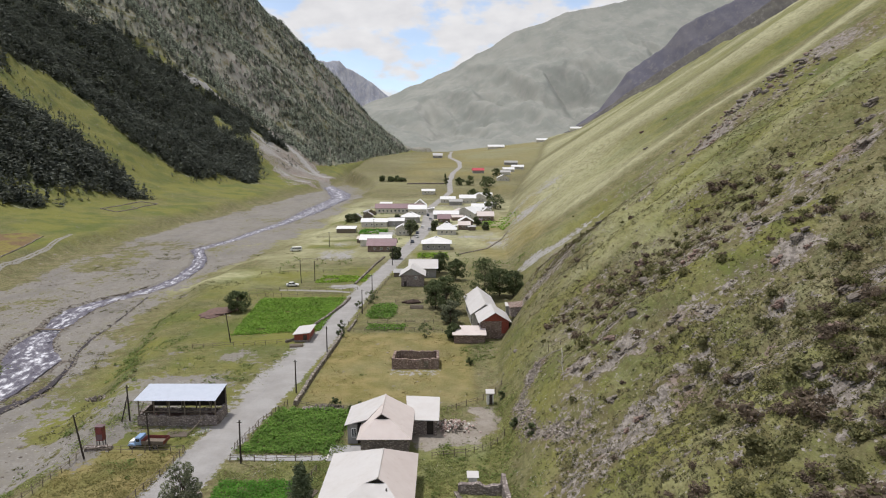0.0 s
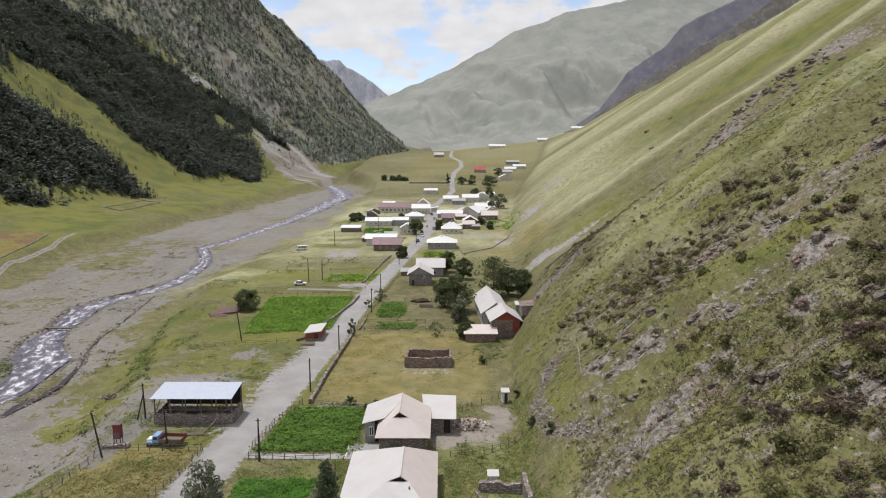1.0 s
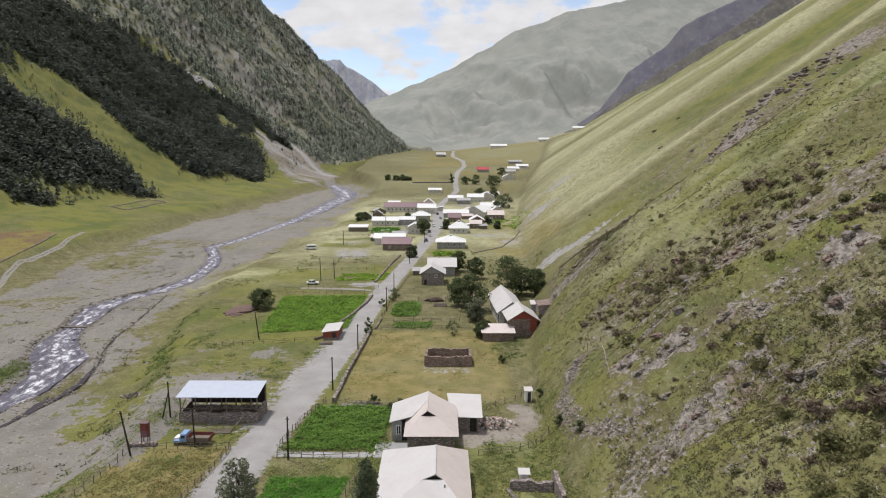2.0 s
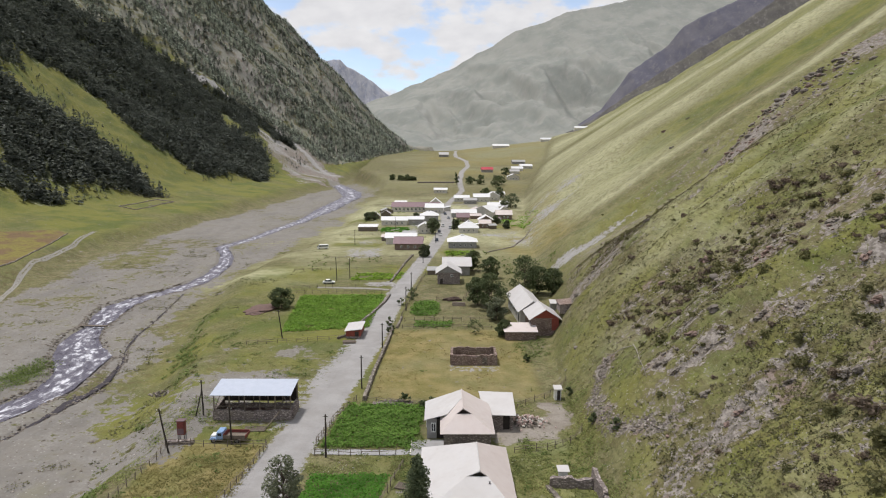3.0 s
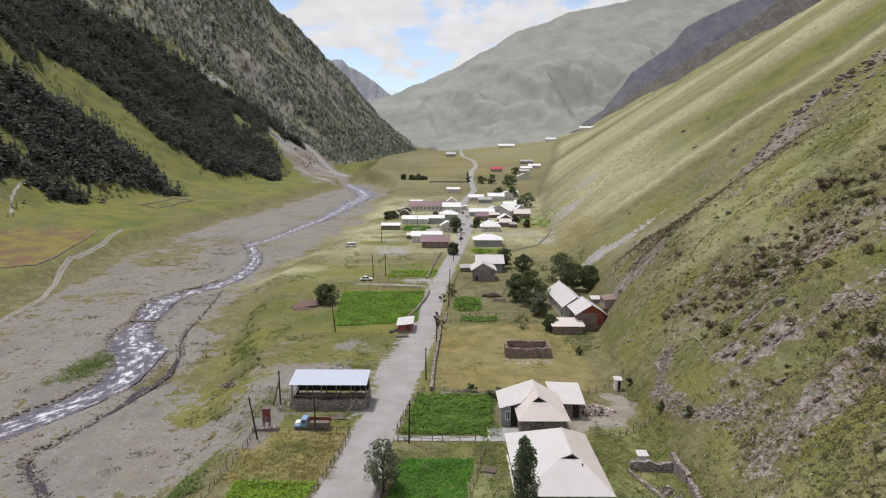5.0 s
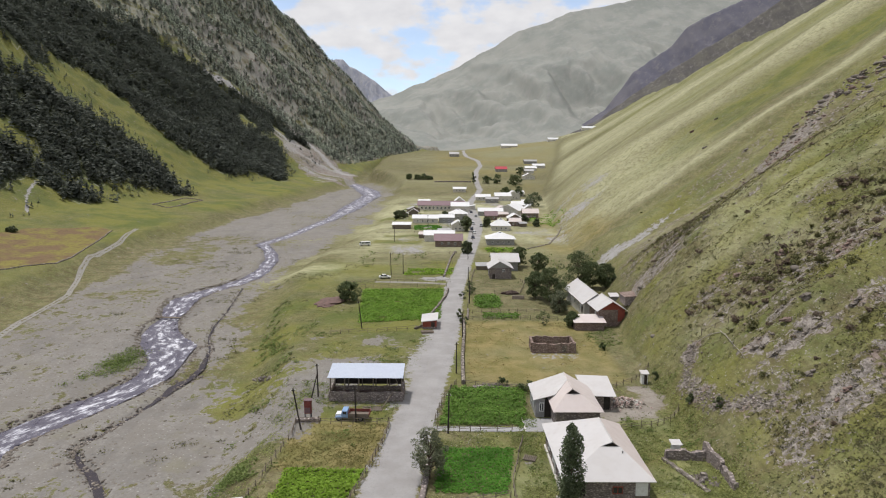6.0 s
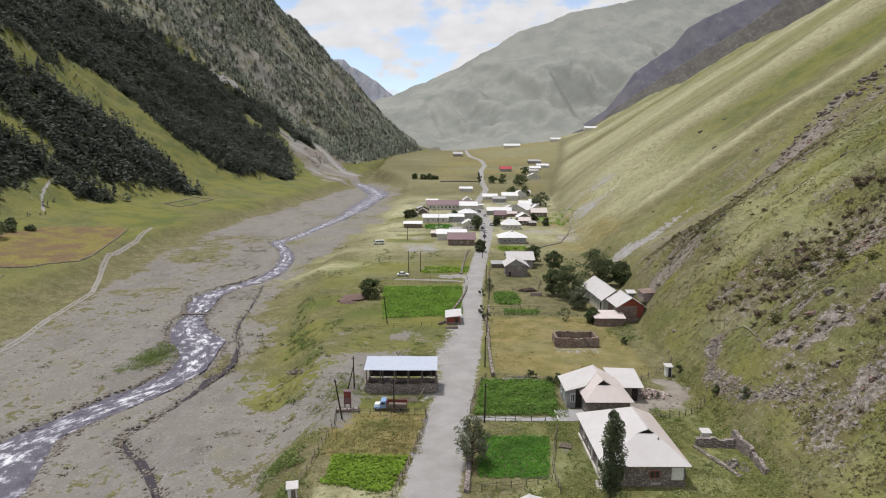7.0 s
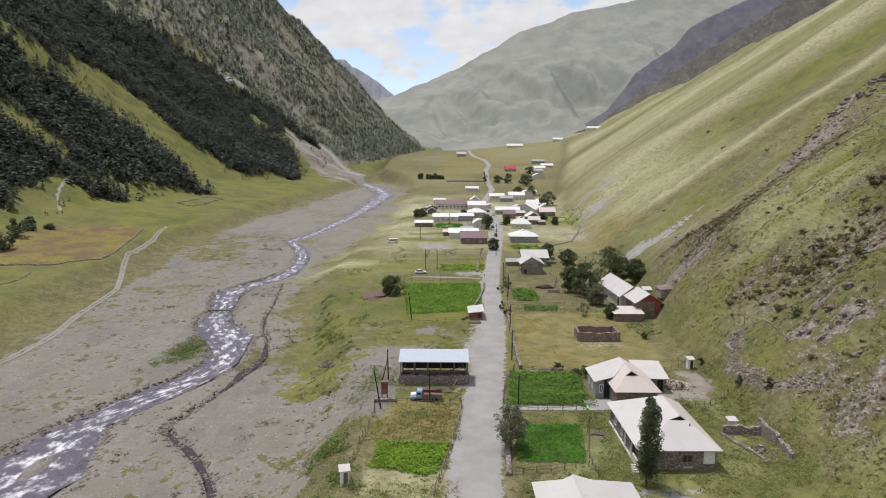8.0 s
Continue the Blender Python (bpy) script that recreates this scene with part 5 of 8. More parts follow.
ruin = thing("ruin", -5.6, 128.2, 0.0, 0, "roofless reddish stone ruin on the dry lawn", "ruin")
for name, a in (("front_wall", (-4.9, -2.6, 4.7, -2.6, 2.3)), ("back_wall", (-4.6, 2.7, 4.7, 2.7, 2.2)), ("side_wall", (-4.75, -2.3, -4.6, 2.4, 2.2)), ("side_wall", (4.5, -2.3, 4.5, 2.4, 2.2))):
    part(name, ruin_wall(bmesh.new(), *a[:4], a[4] * 1.1, 0.6, rng, -0.6, 0.05), STONE_RED, ruin)
part("walled_up_door", boxed(1.6, 2.6, -2.98, -2.9, 0.3, 1.7), STONE_PALE, ruin, "paler walled-up doorway")
ruin2 = thing("ruin", 5.6, 73.5, None, 0, "broken stone foundation walls overgrown with grass", "ruin")
for a in ((-3.6, 4.2, 2.0, 3.8, 1.6), (2.4, 5.0, 2.6, -0.6, 2.5), (2.6, -0.9, 2.2, -5.6, 2.0), (-3.9, 4.0, -1.0, -5.0, 0.35)):
    part("wall", ruin_wall(bmesh.new(), *a[:4], a[4], 0.7, rng), STONE_PALE if a[4] < 1 else STONE, ruin2)
bm = ruin_wall(bmesh.new(), -0.6, -1.2, 0.2, -1.2, 0.8, 0.8, rng)
part("pier", bm, STONE_PALE, ruin2)
hutch = build_house("hutch", 4.0, 79.1, 1.1, 0.9, 1.15, 1.4, "shed_y", WHITE_PAINT, ROOF_WHITE, "small white hutch beside the ruined wall", over=0.25, category="hutch", z=0.6)

# ---- the open barn with metal roof ----
barn = thing("barn", -43.7, 100.8, 0.0, 0, "open barn with galvanised roof over low stone walls", "barn")
bm = bmesh.new()
wavy_slab(bm, -6.7, 6.7, -3.0, 4.5, 2.9, 5.15, 0.24, 0.025)
part("roof", bm, ROOF_BLUE, barn, "corrugated galvanised roof")
bm = bmesh.new()
for a in ((-6.5, -2.3, 6.5, -2.3, 2.0), (-6.5, 2.6, 6.5, 2.6, 1.0), (-6.4, -2.0, -6.4, 2.3, 2.0), (6.4, -2.0, 6.4, 2.3, 2.2)):
    ruin_wall(bm, *a[:4], a[4], 0.5, rng, -0.6, 0.06)
part("stone_wall", bm, STONE, barn)
for px in np.linspace(-6.3, 6.3, 6):
    for py, hz in ((-2.3, 4.5), (2.6, 5.05)):
        bm = bmesh.new()
        bar(bm, (px, py, 0.6), (px + 0.05, py, hz), 0.11)
        part("post", bm, WOOD, barn)
for py, hz in ((-2.3, 4.46), (2.6, 5.02)):
    part("beam", boxed(-6.6, 6.6, py - 0.09, py + 0.09, hz - 0.16, hz), WOOD_DARK, barn)
for px in np.linspace(-6.3, 6.3, 8):
    bm = bmesh.new()
    bar(bm, (px, -2.9, 4.42), (px, 2.9, 5.06), 0.07)
    part("rafter", bm, WOOD, barn)
part("floor", boxed(-6.1, 6.1, -2.0, 2.3, -0.4, 0.12), SOIL, barn, "trodden brown earth floor")
# back boards take a near-black colour for the shade under the roof
part("back_panel", boxed(-6.4, 6.4, 2.86, 2.92, 1.2, 4.9), INSIDE_SHADE, barn, "weathered boards darkened for the barn's shaded inside")
part("rail", boxed(-6.4, 6.4, -2.42, -2.34, 2.35, 2.45), WOOD, barn)
for ax, bx, az, bz in ((2.2, 4.6, 2.0, 1.6), (2.6, 5.4, 2.7, 2.9), (-1.8, -0.4, 1.9, 2.3)):
    bm = bmesh.new()
    bar(bm, (ax, -2.5, az), (bx, -1.2, bz), 0.07)
    part("loose_board", bm, WOOD, barn)
bm = bmesh.new()
bar(bm, (3.0, -6.0, 0.05), (4.9, -2.75, 2.0), 0.09)
part("leaning_pole", bm, WOOD, barn, "long bleached pole leaning on the wall")
for k, sx in enumerate((-6.3, 6.3)):
    bm = bmesh.new()
    bar(bm, (sx, -2.3, 1.6), (sx * 0.82, -2.3, 4.4), 0.06)
    part("brace", bm, WOOD, barn)

# ---- houses further along the road ----
build_house("house", -10.1, 209.0, 7.4, 8.2, 3.9, 6.2, "gable_y", STONE, ROOF_WHITE, "two-storey dark stone house with white gabled roof", gable_wall=PLASTER_GREY, over=0.7, off=-0.4, z=0.0,
                      windows=[(1.0, -4.1, 2.4, 0.9, 0.9, "s"), (-3.7, 0, 1.0, 0.9, 1.1, "w")], doors=[(-2.4, -4.1, 0.9, 1.7, "s")])
build_house("house", -7.0, 224.0, 9.0, 9.0, 3.6, 5.8, "gable_x", PLASTER_GREY, ROOF_WHITE, "pale house with white sheet roof beside dark trees", over=0.8, z=0.0, windows=wall_windows(9, 9, "sw", 2))
build_house("outbuilding", -15.0, 222.5, 5.0, 4.0, 1.6, 2.2, "shed_y", WOOD, ROOF_GREY, "low plank shed with grey roof by the road", over=0.3, category="shed", z=0.0)
build_house("house", -3.0, 286.0, 12.6, 9.5, 3.1, 5.7, "hip_y", PLASTER_GREY, ROOF_BRIGHT, "grey plastered house with wide white hipped roof", over=0.7, off=0.0, front=(4.5, 0.85), back=(4.5, 0.85), z=0.0, windows=wall_windows(12.6, 9.5, "s", 4), category="house")
build_house("house", 2.0, 337.0, 10.0, 9.0, 3.0, 6.6, "hip_y", PLASTER, ROOF_BRIGHT, "white house with stepped white roof", over=0.6, front=(4.2, 0.8), back=(4.2, 0.8), windows=wall_windows(10, 9, "s", 3))
build_house("house", -27.2, 280.0, 12.0, 8.5, 3.0, 5.4, "gable_x", STONE_RED, ROOF_MAROON, "stone house with maroon sheet roof beside the road", over=0.7, z=0.0, windows=wall_windows(12, 8.5, "s", 3))
build_house("house", -31.5, 296.0, 14.0, 8.0, 3.2, 5.0, "gable_x", PLASTER, ROOF_BRIGHT, "long house with weathered white roof", over=0.6, windows=wall_windows(14, 8, "w", 2))
build_house("outbuilding", -52.5, 342.0, 10.0, 6.0, 2.4, 3.2, "shed_y", WOOD, ROOF_BRIGHT, "long shed with white roof among gardens", over=0.4, category="shed")
build_house("house", -40.0, 370.0, 15.0, 8.0, 3.0, 4.8, "gable_x", PLASTER, ROOF_BRIGHT, "long white-roofed house behind gardens", over=0.5, windows=wall_windows(15, 8, "s", 4))
build_house("house", -27.5, 372.0, 9.0, 8.0, 3.4, 4.8, "gable_x", PLASTER_GREY, ROOF_BRIGHT, "small grey house with white roof", over=0.5, windows=wall_windows(9, 8, "s", 2))
build_house("school", -30.5, 444.0, 33.0, 9.5, 3.6, 6.4, "gable_x", PLASTER, ROOF_MAROON, "long pale building with maroon roof and row of windows", over=0.6, windows=wall_windows(33, 9.5, "s", 11, 1.1, (1.3, 1.5)), category="building")
build_house("house", -21.5, 334.0, 6.5, 8.0, 3.6, 5.6, "gable_y", PLASTER, ROOF_BRIGHT, "white-roofed house beside the road", over=0.5, windows=wall_windows(6.5, 8, "s", 2))
build_house("house", -20.0, 391.0, 11.0, 9.0, 3.8, 6.6, "hip_y", PLASTER_GREY, ROOF_BRIGHT, "house with white hipped roof beside the road", over=0.6, front=(4, 0.8), back=(4, 0.8), windows=wall_windows(11, 9, "s", 3))
build_house("house", -17.5, 436.0, 12.0, 10.0, 4.0, 6.4, "gable_x", PLASTER, ROOF_BRIGHT, "large white-roofed house with two levels", over=0.6, windows=wall_windows(12, 10, "s", 4))
build_house("house", -17.0, 468.0, 9.0, 10.0, 3.6, 7.2, "gable_y", PLASTER, ROOF_BRIGHT, "tall white-roofed house at the road bend", over=0.5, windows=wall_windows(9, 10, "s", 2))
build_house("house", 0.6, 388.0, 7.4, 8.0, 3.0, 5.2, "gable_x", STONE_RED, ROOF_MAROON, "low stone house with rust-red roof", over=0.5, windows=wall_windows(9.5, 8, "s", 2))
build_house("house", 13.5, 372.0, 8.0, 9.0, 3.2, 5.6, "gable_y", STONE_RED, ROOF_BRIGHT, "brick-red house with white roof", over=0.6, windows=wall_windows(8, 9, "s", 2))
build_house("house", 12.0, 356.0, 6.5, 6.0, 2.8, 4.6, "gable_x", STONE_RED, ROOF_PINK, "small reddish house with pink roof", over=0.4, windows=wall_windows(6.5, 6, "s", 2))
build_house("house", 2.0, 412.0, 16.0, 8.0, 3.0, 5.0, "gable_x", PLASTER_GREY, ROOF_BRIGHT, "long grey house with pale roof", over=0.5, windows=wall_windows(16, 8, "s", 4))
build_house("house", 17.0, 418.0, 15.0, 10.0, 3.4, 7.0, "gable_y", PLASTER, ROOF_BRIGHT, "broad house with large white gabled roof", turn=-35, over=0.7, windows=wall_windows(15, 10, "s", 4))
build_house("house", 27.0, 402.0, 10.0, 9.0, 3.2, 5.6, "gable_x", STONE_RED, ROOF_PINK, "house with faded pink roof under the slope", over=0.5, windows=wall_windows(10, 9, "s", 3))
build_house("house", 28.0, 455.0, 14.0, 9.0, 3.0, 5.4, "gable_x", PLASTER, ROOF_BRIGHT, "white-roofed house near the slope", turn=-12, over=0.6, windows=wall_windows(14, 9, "s", 3))
build_house("house", 30.0, 432.0, 6.0, 7.0, 2.6, 5.2, "gable_y", PLASTER, ROOF_BRIGHT, "small white cottage under the slope", over=0.5, windows=wall_windows(6, 7, "s", 1))
for hx, hy, hw, hl, he, hr, kind, roof, lab in ((4, 520, 12, 9, 3.0, 5.0, "gable_x", ROOF_BRIGHT, "white-roofed house by the upper road"), (20, 516, 13, 10, 4.2, 6.6, "gable_x", ROOF_BRIGHT, "tall pale house with broad white roof"), (30, 530, 12, 9, 4.0, 7.0, "gable_y", ROOF_BRIGHT, "white gabled house among others"), (10, 500, 10, 8, 3.0, 4.6, "gable_x", ROOF_GREY, "grey-roofed house with pale walls"),
                                             (-13.5, 590, 12, 8, 3.0, 4.6, "gable_x", ROOF_BRIGHT, "lone white-roofed barn in the meadow"), (37, 560, 12, 9, 3.0, 4.8, "gable_x", ROOF_BRIGHT, "white-roofed house near the slope's foot"), (43, 780, 14, 10, 3.4, 6.2, "gable_x", ROOF_RED, "house with bright red roof on the terrace"), (82, 800, 14, 10, 3.2, 5.6, "gable_x", ROOF_BRIGHT, "white-roofed farmhouse on the terrace"), (98, 840, 16, 10, 3.2, 5.6, "gable_x", ROOF_BRIGHT, "long white-roofed farmhouse on the terrace"),
                                             (66, 700, 13, 10, 3.2, 6.2, "gable_y", ROOF_BRIGHT, "white gabled house at the slope's foot"), (96, 905, 18, 10, 3.2, 5.6, "gable_x", ROOF_GREY, "grey-roofed farm building on the terrace"), (-9, 1085, 16, 12, 4.0, 8.0, "gable_x", ROOF_GREY, "lone dark house on the meadow terrace"), (110, 1330, 34, 12, 4, 8, "gable_x", ROOF_BRIGHT, "distant white-roofed farmhouse on the terrace"), (230, 1480, 30, 12, 4, 8, "gable_x", ROOF_BRIGHT, "distant white farmhouse under the ridge"),
                                             (300, 1430, 36, 12, 4, 8, "gable_x", ROOF_BRIGHT, "distant long white farm roof")):
    build_house("house", hx, hy, hw, hl, he, hr, kind, PLASTER_GREY if roof in (ROOF_GREY, ROOF_RED) else PLASTER, roof, lab, over=0.5, windows=wall_windows(hw, hl, "s", 3))
for hx, hy in ((-55, 402), (-49, 413)):
    build_house("outbuilding", hx, hy, 6, 5, 2.2, 4.2, "gable_y", WOOD, ROOF_GREY, "dark weathered wooden barn among bushes", over=0.4, category="barn")



# small sheds and lean-tos crowded between the village houses
for hx, hy, hw, hl, he, hr, kind, wall_, roof_, turn_, lab in ((9.0, 402, 7, 5, 2.2, 3.4, "gable_x", STONE_RED, ROOF_PINK, 8, "low reddish shed with faded pink roof"), (20.5, 384, 6, 5, 2.2, 3.6, "gable_y", STONE_RED, ROOF_MAROON, -10, "small rust-roofed shed behind the brick house"), (36.5, 484, 9, 6, 2.4, 3.8, "gable_x", PLASTER_GREY, ROOF_BRIGHT, -8, "pale-roofed barn near the slope"), (-50.0, 431, 8, 5, 2.2, 3.8, "gable_y", WOOD, ROOF_GREY, 20, "grey plank barn beyond the gardens"), (-44.0, 488, 9, 5, 2.2, 3.2, "shed_y", WOOD, ROOF_BRIGHT, 0, "long low shed with white roof"), (74, 757, 12, 9, 3.0, 5.2, "gable_x", PLASTER, ROOF_GREY, -6, "grey-roofed farmhouse beneath the slope"), (16, 352, 4, 4, 2.0, 2.6, "shed_y", WOOD, ROOF_GREY, 6, "little plank lean-to with grey roof"),
                                                               (5.5, 352, 5, 4, 2.0, 3.0, "shed_x", PLASTER_GREY, ROOF_BRIGHT, 0, "white-roofed lean-to beside the house"), (-29.0, 318, 6, 4, 2.1, 2.9, "shed_y", STONE, ROOF_GREY, 4, "stone shed with grey roof between gardens"), (-38.0, 305, 7, 4, 2.0, 2.8, "shed_y", WOOD, ROOF_PINK, -3, "plank shed with faded pink roof"), (12.0, 436, 8, 6, 2.4, 4.0, "gable_y", STONE_RED, ROOF_PINK, 12, "reddish shed among crowded houses"), (-8.5, 448, 4.5, 6, 2.4, 3.4, "shed_x", PLASTER, ROOF_BRIGHT, 0, "narrow white-roofed lean-to on the roadside"), (23, 440, 7, 6, 2.6, 4.2, "gable_x", PLASTER, ROOF_BRIGHT, 25, "little white-roofed cottage among houses")):
    build_house("outbuilding", hx, hy, hw, hl, he, hr, kind, wall_, roof_, lab, turn=turn_, over=0.4, category="shed")
# ---- poles ----
def utility_pole(x, y, h, lean=(0, 0), arm=True, prop=False):
    p = thing("utility_pole", x, y, None, 0, "dark weathered wooden utility pole with a leaning prop" if prop else "dark weathered wooden utility pole", "utility pole", "poles along the road")
    bm = bmesh.new()
    bar(bm, (0, 0, -0.6), (lean[0], lean[1], h), 0.15, 0.10, 9)
    part("pole", bm, WOOD_DARK, p)
    if arm:
        bm = bmesh.new()
        bar(bm, (lean[0] - 0.35, lean[1], h - 0.35), (lean[0] + 0.35, lean[1], h - 0.35), 0.05)
        part("crossarm", bm, WOOD_DARK, p)
        for s in (-0.3, 0.3):
            bm = bmesh.new()
            bar(bm, (lean[0] + s, lean[1], h - 0.30), (lean[0] + s, lean[1], h - 0.10), 0.045, 0.03)
            part("insulator", bm, WHITE_PAINT, p)
    if prop:
        bm = bmesh.new()
        bar(bm, (-1.2, -0.5, -0.3), (lean[0] * 0.75, lean[1] * 0.75, h * 0.72), 0.11, 0.09)
        part("prop", bm, WOOD_DARK, p)
    return p


for args in ((-52.6, 86.9, 6.8, (-1.2, 0.2)), (-52.5, 100.3, 6.2, (-0.1, 0), True, True), (-44.3, 89.7, 6.0, (-0.1, 0)), (-29.3, 85.7, 6.6, (0.1, 0)), (-27.4, 112.5, 6.4), (-25.5, 134.0, 6.6), (-22.3, 170.0, 6.8), (-21.8, 190.5, 6.8), (-50.0, 143.8, 7.0, (-0.8, 0)), (-48.0, 210.0, 8.0, (-0.2, 0)), (-44.0, 213.0, 7.2), (-19.7, 243.2, 7.0), (-52.8, 290.8, 7.0), (-15.2, 296, 7.0), (-6.0, 345, 7.0), (-38, 346, 7)):
    utility_pole(*args)


# ---- fences and dry-stone walls ----
post_bm = bmesh.new()
bar(post_bm, (0, 0, -0.4), (0.03, 0.0, 1.15), 0.07, 0.055, 6)
post_mesh = bpy.data.meshes.new("post")
post_bm.to_mesh(post_mesh)
post_bm.free()
post_mesh.materials.append(WOOD)


def fence(points, label, gap=2.2, rails=(0.55, 0.95), high=1.0, group="field fences"):
    """A rough pole fence along a bent line: posts and rails."""
    r = random.Random(int(abs(points[0][0] * 13 + points[0][1] * 7)))
    f = thing("fence", *points[0], None, 0, label, "fence", group)
    base = f.matrix_world.translation.copy()
    stops = []
    for (ax, ay), (bx, by) in zip(points, points[1:]):
        n = max(1, round(math.hypot(bx - ax, by - ay) / gap))
        stops += [(ax + (bx - ax) * k / n, ay + (by - ay) * k / n) for k in range(n)]
    stops.append(points[-1])
    tops = []
    for x, y in stops:
        x, y = x + r.uniform(-0.12, 0.12), y + r.uniform(-0.12, 0.12)
        p = Vector((x, y, ground_at(x, y))) - base
        ob = new("post", post_mesh)
        ob.parent = f
        ob.matrix_basis = Matrix.LocRotScale(p, Euler((r.uniform(-0.12, 0.12), r.uniform(-0.12, 0.12), r.uniform(0, 6))), (1, 1, high * r.uniform(0.75, 1.2)))
        tops.append(p)
    for a, b in zip(tops, tops[1:]):
        for z in rails:
            bm = bmesh.new()
            bar(bm, a + Vector((0, 0.05, z * high + r.uniform(-0.12, 0.12))), b + Vector((0, 0.05, z * high + r.uniform(-0.12, 0.12))), 0.045, 0.035, 5)
            part("rail", bm, WOOD, f)
    return f


POLE_FENCE = "rough weathered pole fence beside the field"
fence([(-54.0, 89.3), (-46.5, 88.9), (-39.0, 88.9)], "rough weathered pole fence beside the parked truck", 1.8)
fence([(-54.0, 89.0), (-53.6, 83), (-54.3, 77.5), (-55.0, 70), (-55.6, 65.5)], POLE_FENCE, 2.0)
fence([(-38.7, 89.2), (-39.6, 80), (-41.3, 70), (-43.3, 59)], POLE_FENCE, 1.8)
fence([(-31.4, 89.5), (-30.2, 98), (-27.6, 106.5)], "pole fence between the road and the potato field", 1.3, (0.5, 0.9), 1.1)
fence([(-31.0, 86.3), (-24, 86.2), (-19.2, 86.4)], "low pole fence beside the concrete path", 2.0)
fence([(-26.0, 106.2), (-20, 104.8), (-14.6, 103.9)], "pole fence between the potato field and dry lawn", 1.8)
fence([(-24.4, 158.3), (-12, 159.5), (2.4, 160)], "pole fence across the gardens", 2.4)
fence([(-24.6, 152), (-12, 153), (0, 152)], "low pole fence above the dry lawn", 2.4)
fence([(-57, 139), (-46, 141), (-36.5, 143)], POLE_FENCE, 2.2)
fence([(-62, 189.5), (-45, 191), (-28.8, 192.6)], "pole fence at the head of the green field", 2.4)
fence([(-62, 197), (-45, 198.5), (-27.5, 199)], "pole fence beside the parked white car", 2.6)
fence([(-18.0, 83.2), (-19.6, 76), (-20.7, 71.5), (-20.9, 64)], "crooked pole fence beside the big house", 1.9)
fence([(-33.0, 64.6), (-27, 65.6), (-21.5, 67.3)], "low pole fence below the lush plot", 2.0)
fence([(-1.5, 87.2), (3.5, 88.0), (7.2, 90.2), (9.5, 93)], "broken pole fence below the dirt yard", 1.7)
fence([(0.6, 103.4), (6, 107.8), (11, 113)], "fallen pole fence above the privy", 2.0)
fence([(18.5, 107), (22, 104), (22.5, 99.5)], "old pole fence climbing the slope", 2.4, (0.8,))
fence([(-23.2, 163), (-21.8, 180), (-20.4, 200), (-18, 222)], "roadside pole fence before the gardens", 2.6)
fence([(-14, 182), (-6, 182.5), (-3, 196), (-4, 203)], "garden pole fence near the stone house", 2.6)
fence([(-66, 226), (-50, 228), (-26, 232)], "pole fence across the meadow", 3.0)
fence([(-60, 252), (-45, 254), (-24, 256)], "pole fence south of the maroon-roofed house", 3.0)
fence([(-64, 318), (-48, 322), (-28, 322)], "pole fence between gardens", 3.2)
fence([(-245, 432), (-222, 446), (-205, 470), (-232, 472), (-246, 434)], "pole sheepfold fence on the western meadow", 4.0, (0.6, 1.1), 1.3)


def stone_wall(points, h, thick, label, material=None):
    w = thing("stone_wall", *points[0], None, 0, label, "stone wall")
    base = w.matrix_world.translation
    r = random.Random(int(abs(points[0][1]) * 10))
    for (ax, ay), (bx, by) in zip(points, points[1:]):
        n = max(1, int(math.hypot(bx - ax, by - ay) / 9))
        for k in range(n):
            x0, y0 = ax + (bx - ax) * k / n - base.x, ay + (by - ay) * k / n - base.y
            x1, y1 = ax + (bx - ax) * (k + 1) / n - base.x, ay + (by - ay) * (k + 1) / n - base.y
            bm = bmesh.new()
            ruin_wall(bm, x0, y0, x1, y1, h, thick, r)
            rise = land(np.array([v.co.x + base.x for v in bm.verts]), np.array([v.co.y + base.y for v in bm.verts])) - base.z
            for v, up in zip(bm.verts, rise):
                v.co.z += float(up)
            part("wall_run", bm, material or STONE_PALE, w)
    return w


stone_wall([(-26.2, 106.6), (-25.9, 121), (-24.9, 140), (-24.6, 151)], 0.95, 0.7, "pale dry-stone wall between the road and dry lawn")
stone_wall([(-36.9, 143.4), (-35.6, 145), (-31.3, 166), (-28.9, 180), (-28.3, 188)], 0.7, 0.6, "low dry-stone wall beside the green field")
stone_wall([(-33.0, 64.4), (-32.5, 71), (-32.0, 77)], 0.7, 0.8, "low grey dry-stone wall along the roadside", STONE)
stone_wall([(-23.6, 152.5), (-23, 162)], 0.6, 0.6, "short run of dry-stone wall by the gardens")
stone_wall([(-54, 89.9), (-50.2, 90.0)], 0.7, 0.8, "rough stone heap wall beneath the red cabinet", STONE)
stone_wall([(-24.5, 104.9), (-17.5, 104.6)], 0.5, 1.0, "collapsed stone wall behind the potato field", STONE)
stone_wall([(-29.5, 208), (-26.6, 245), (-24.5, 262)], 0.6, 0.7, "low stone wall beside the village road")
stone_wall([(-38, 668), (-18, 669), (1, 668)], 1.6, 1.2, "long dark stone wall across the upper meadow", STONE)
stone_wall([(6, 268), (20, 285), (34, 330)], 0.35, 0.8, "long low stone wall at the slope's foot")
stone_wall(FIELD_EDGE, 0.4, 0.5, "low dry-stone wall round the brown field", STONE_PALE)
stone_wall([(-217, 400), (-205, 397), (-203, 450), (-214.5, 448), (-217, 400)], 0.55, 0.5, "dark dry-stone walls of an empty sheep pen", STONE)
stone_wall([(-209, 424), (-204, 421)], 0.5, 0.5, "short inner wall of the sheep pen", STONE)
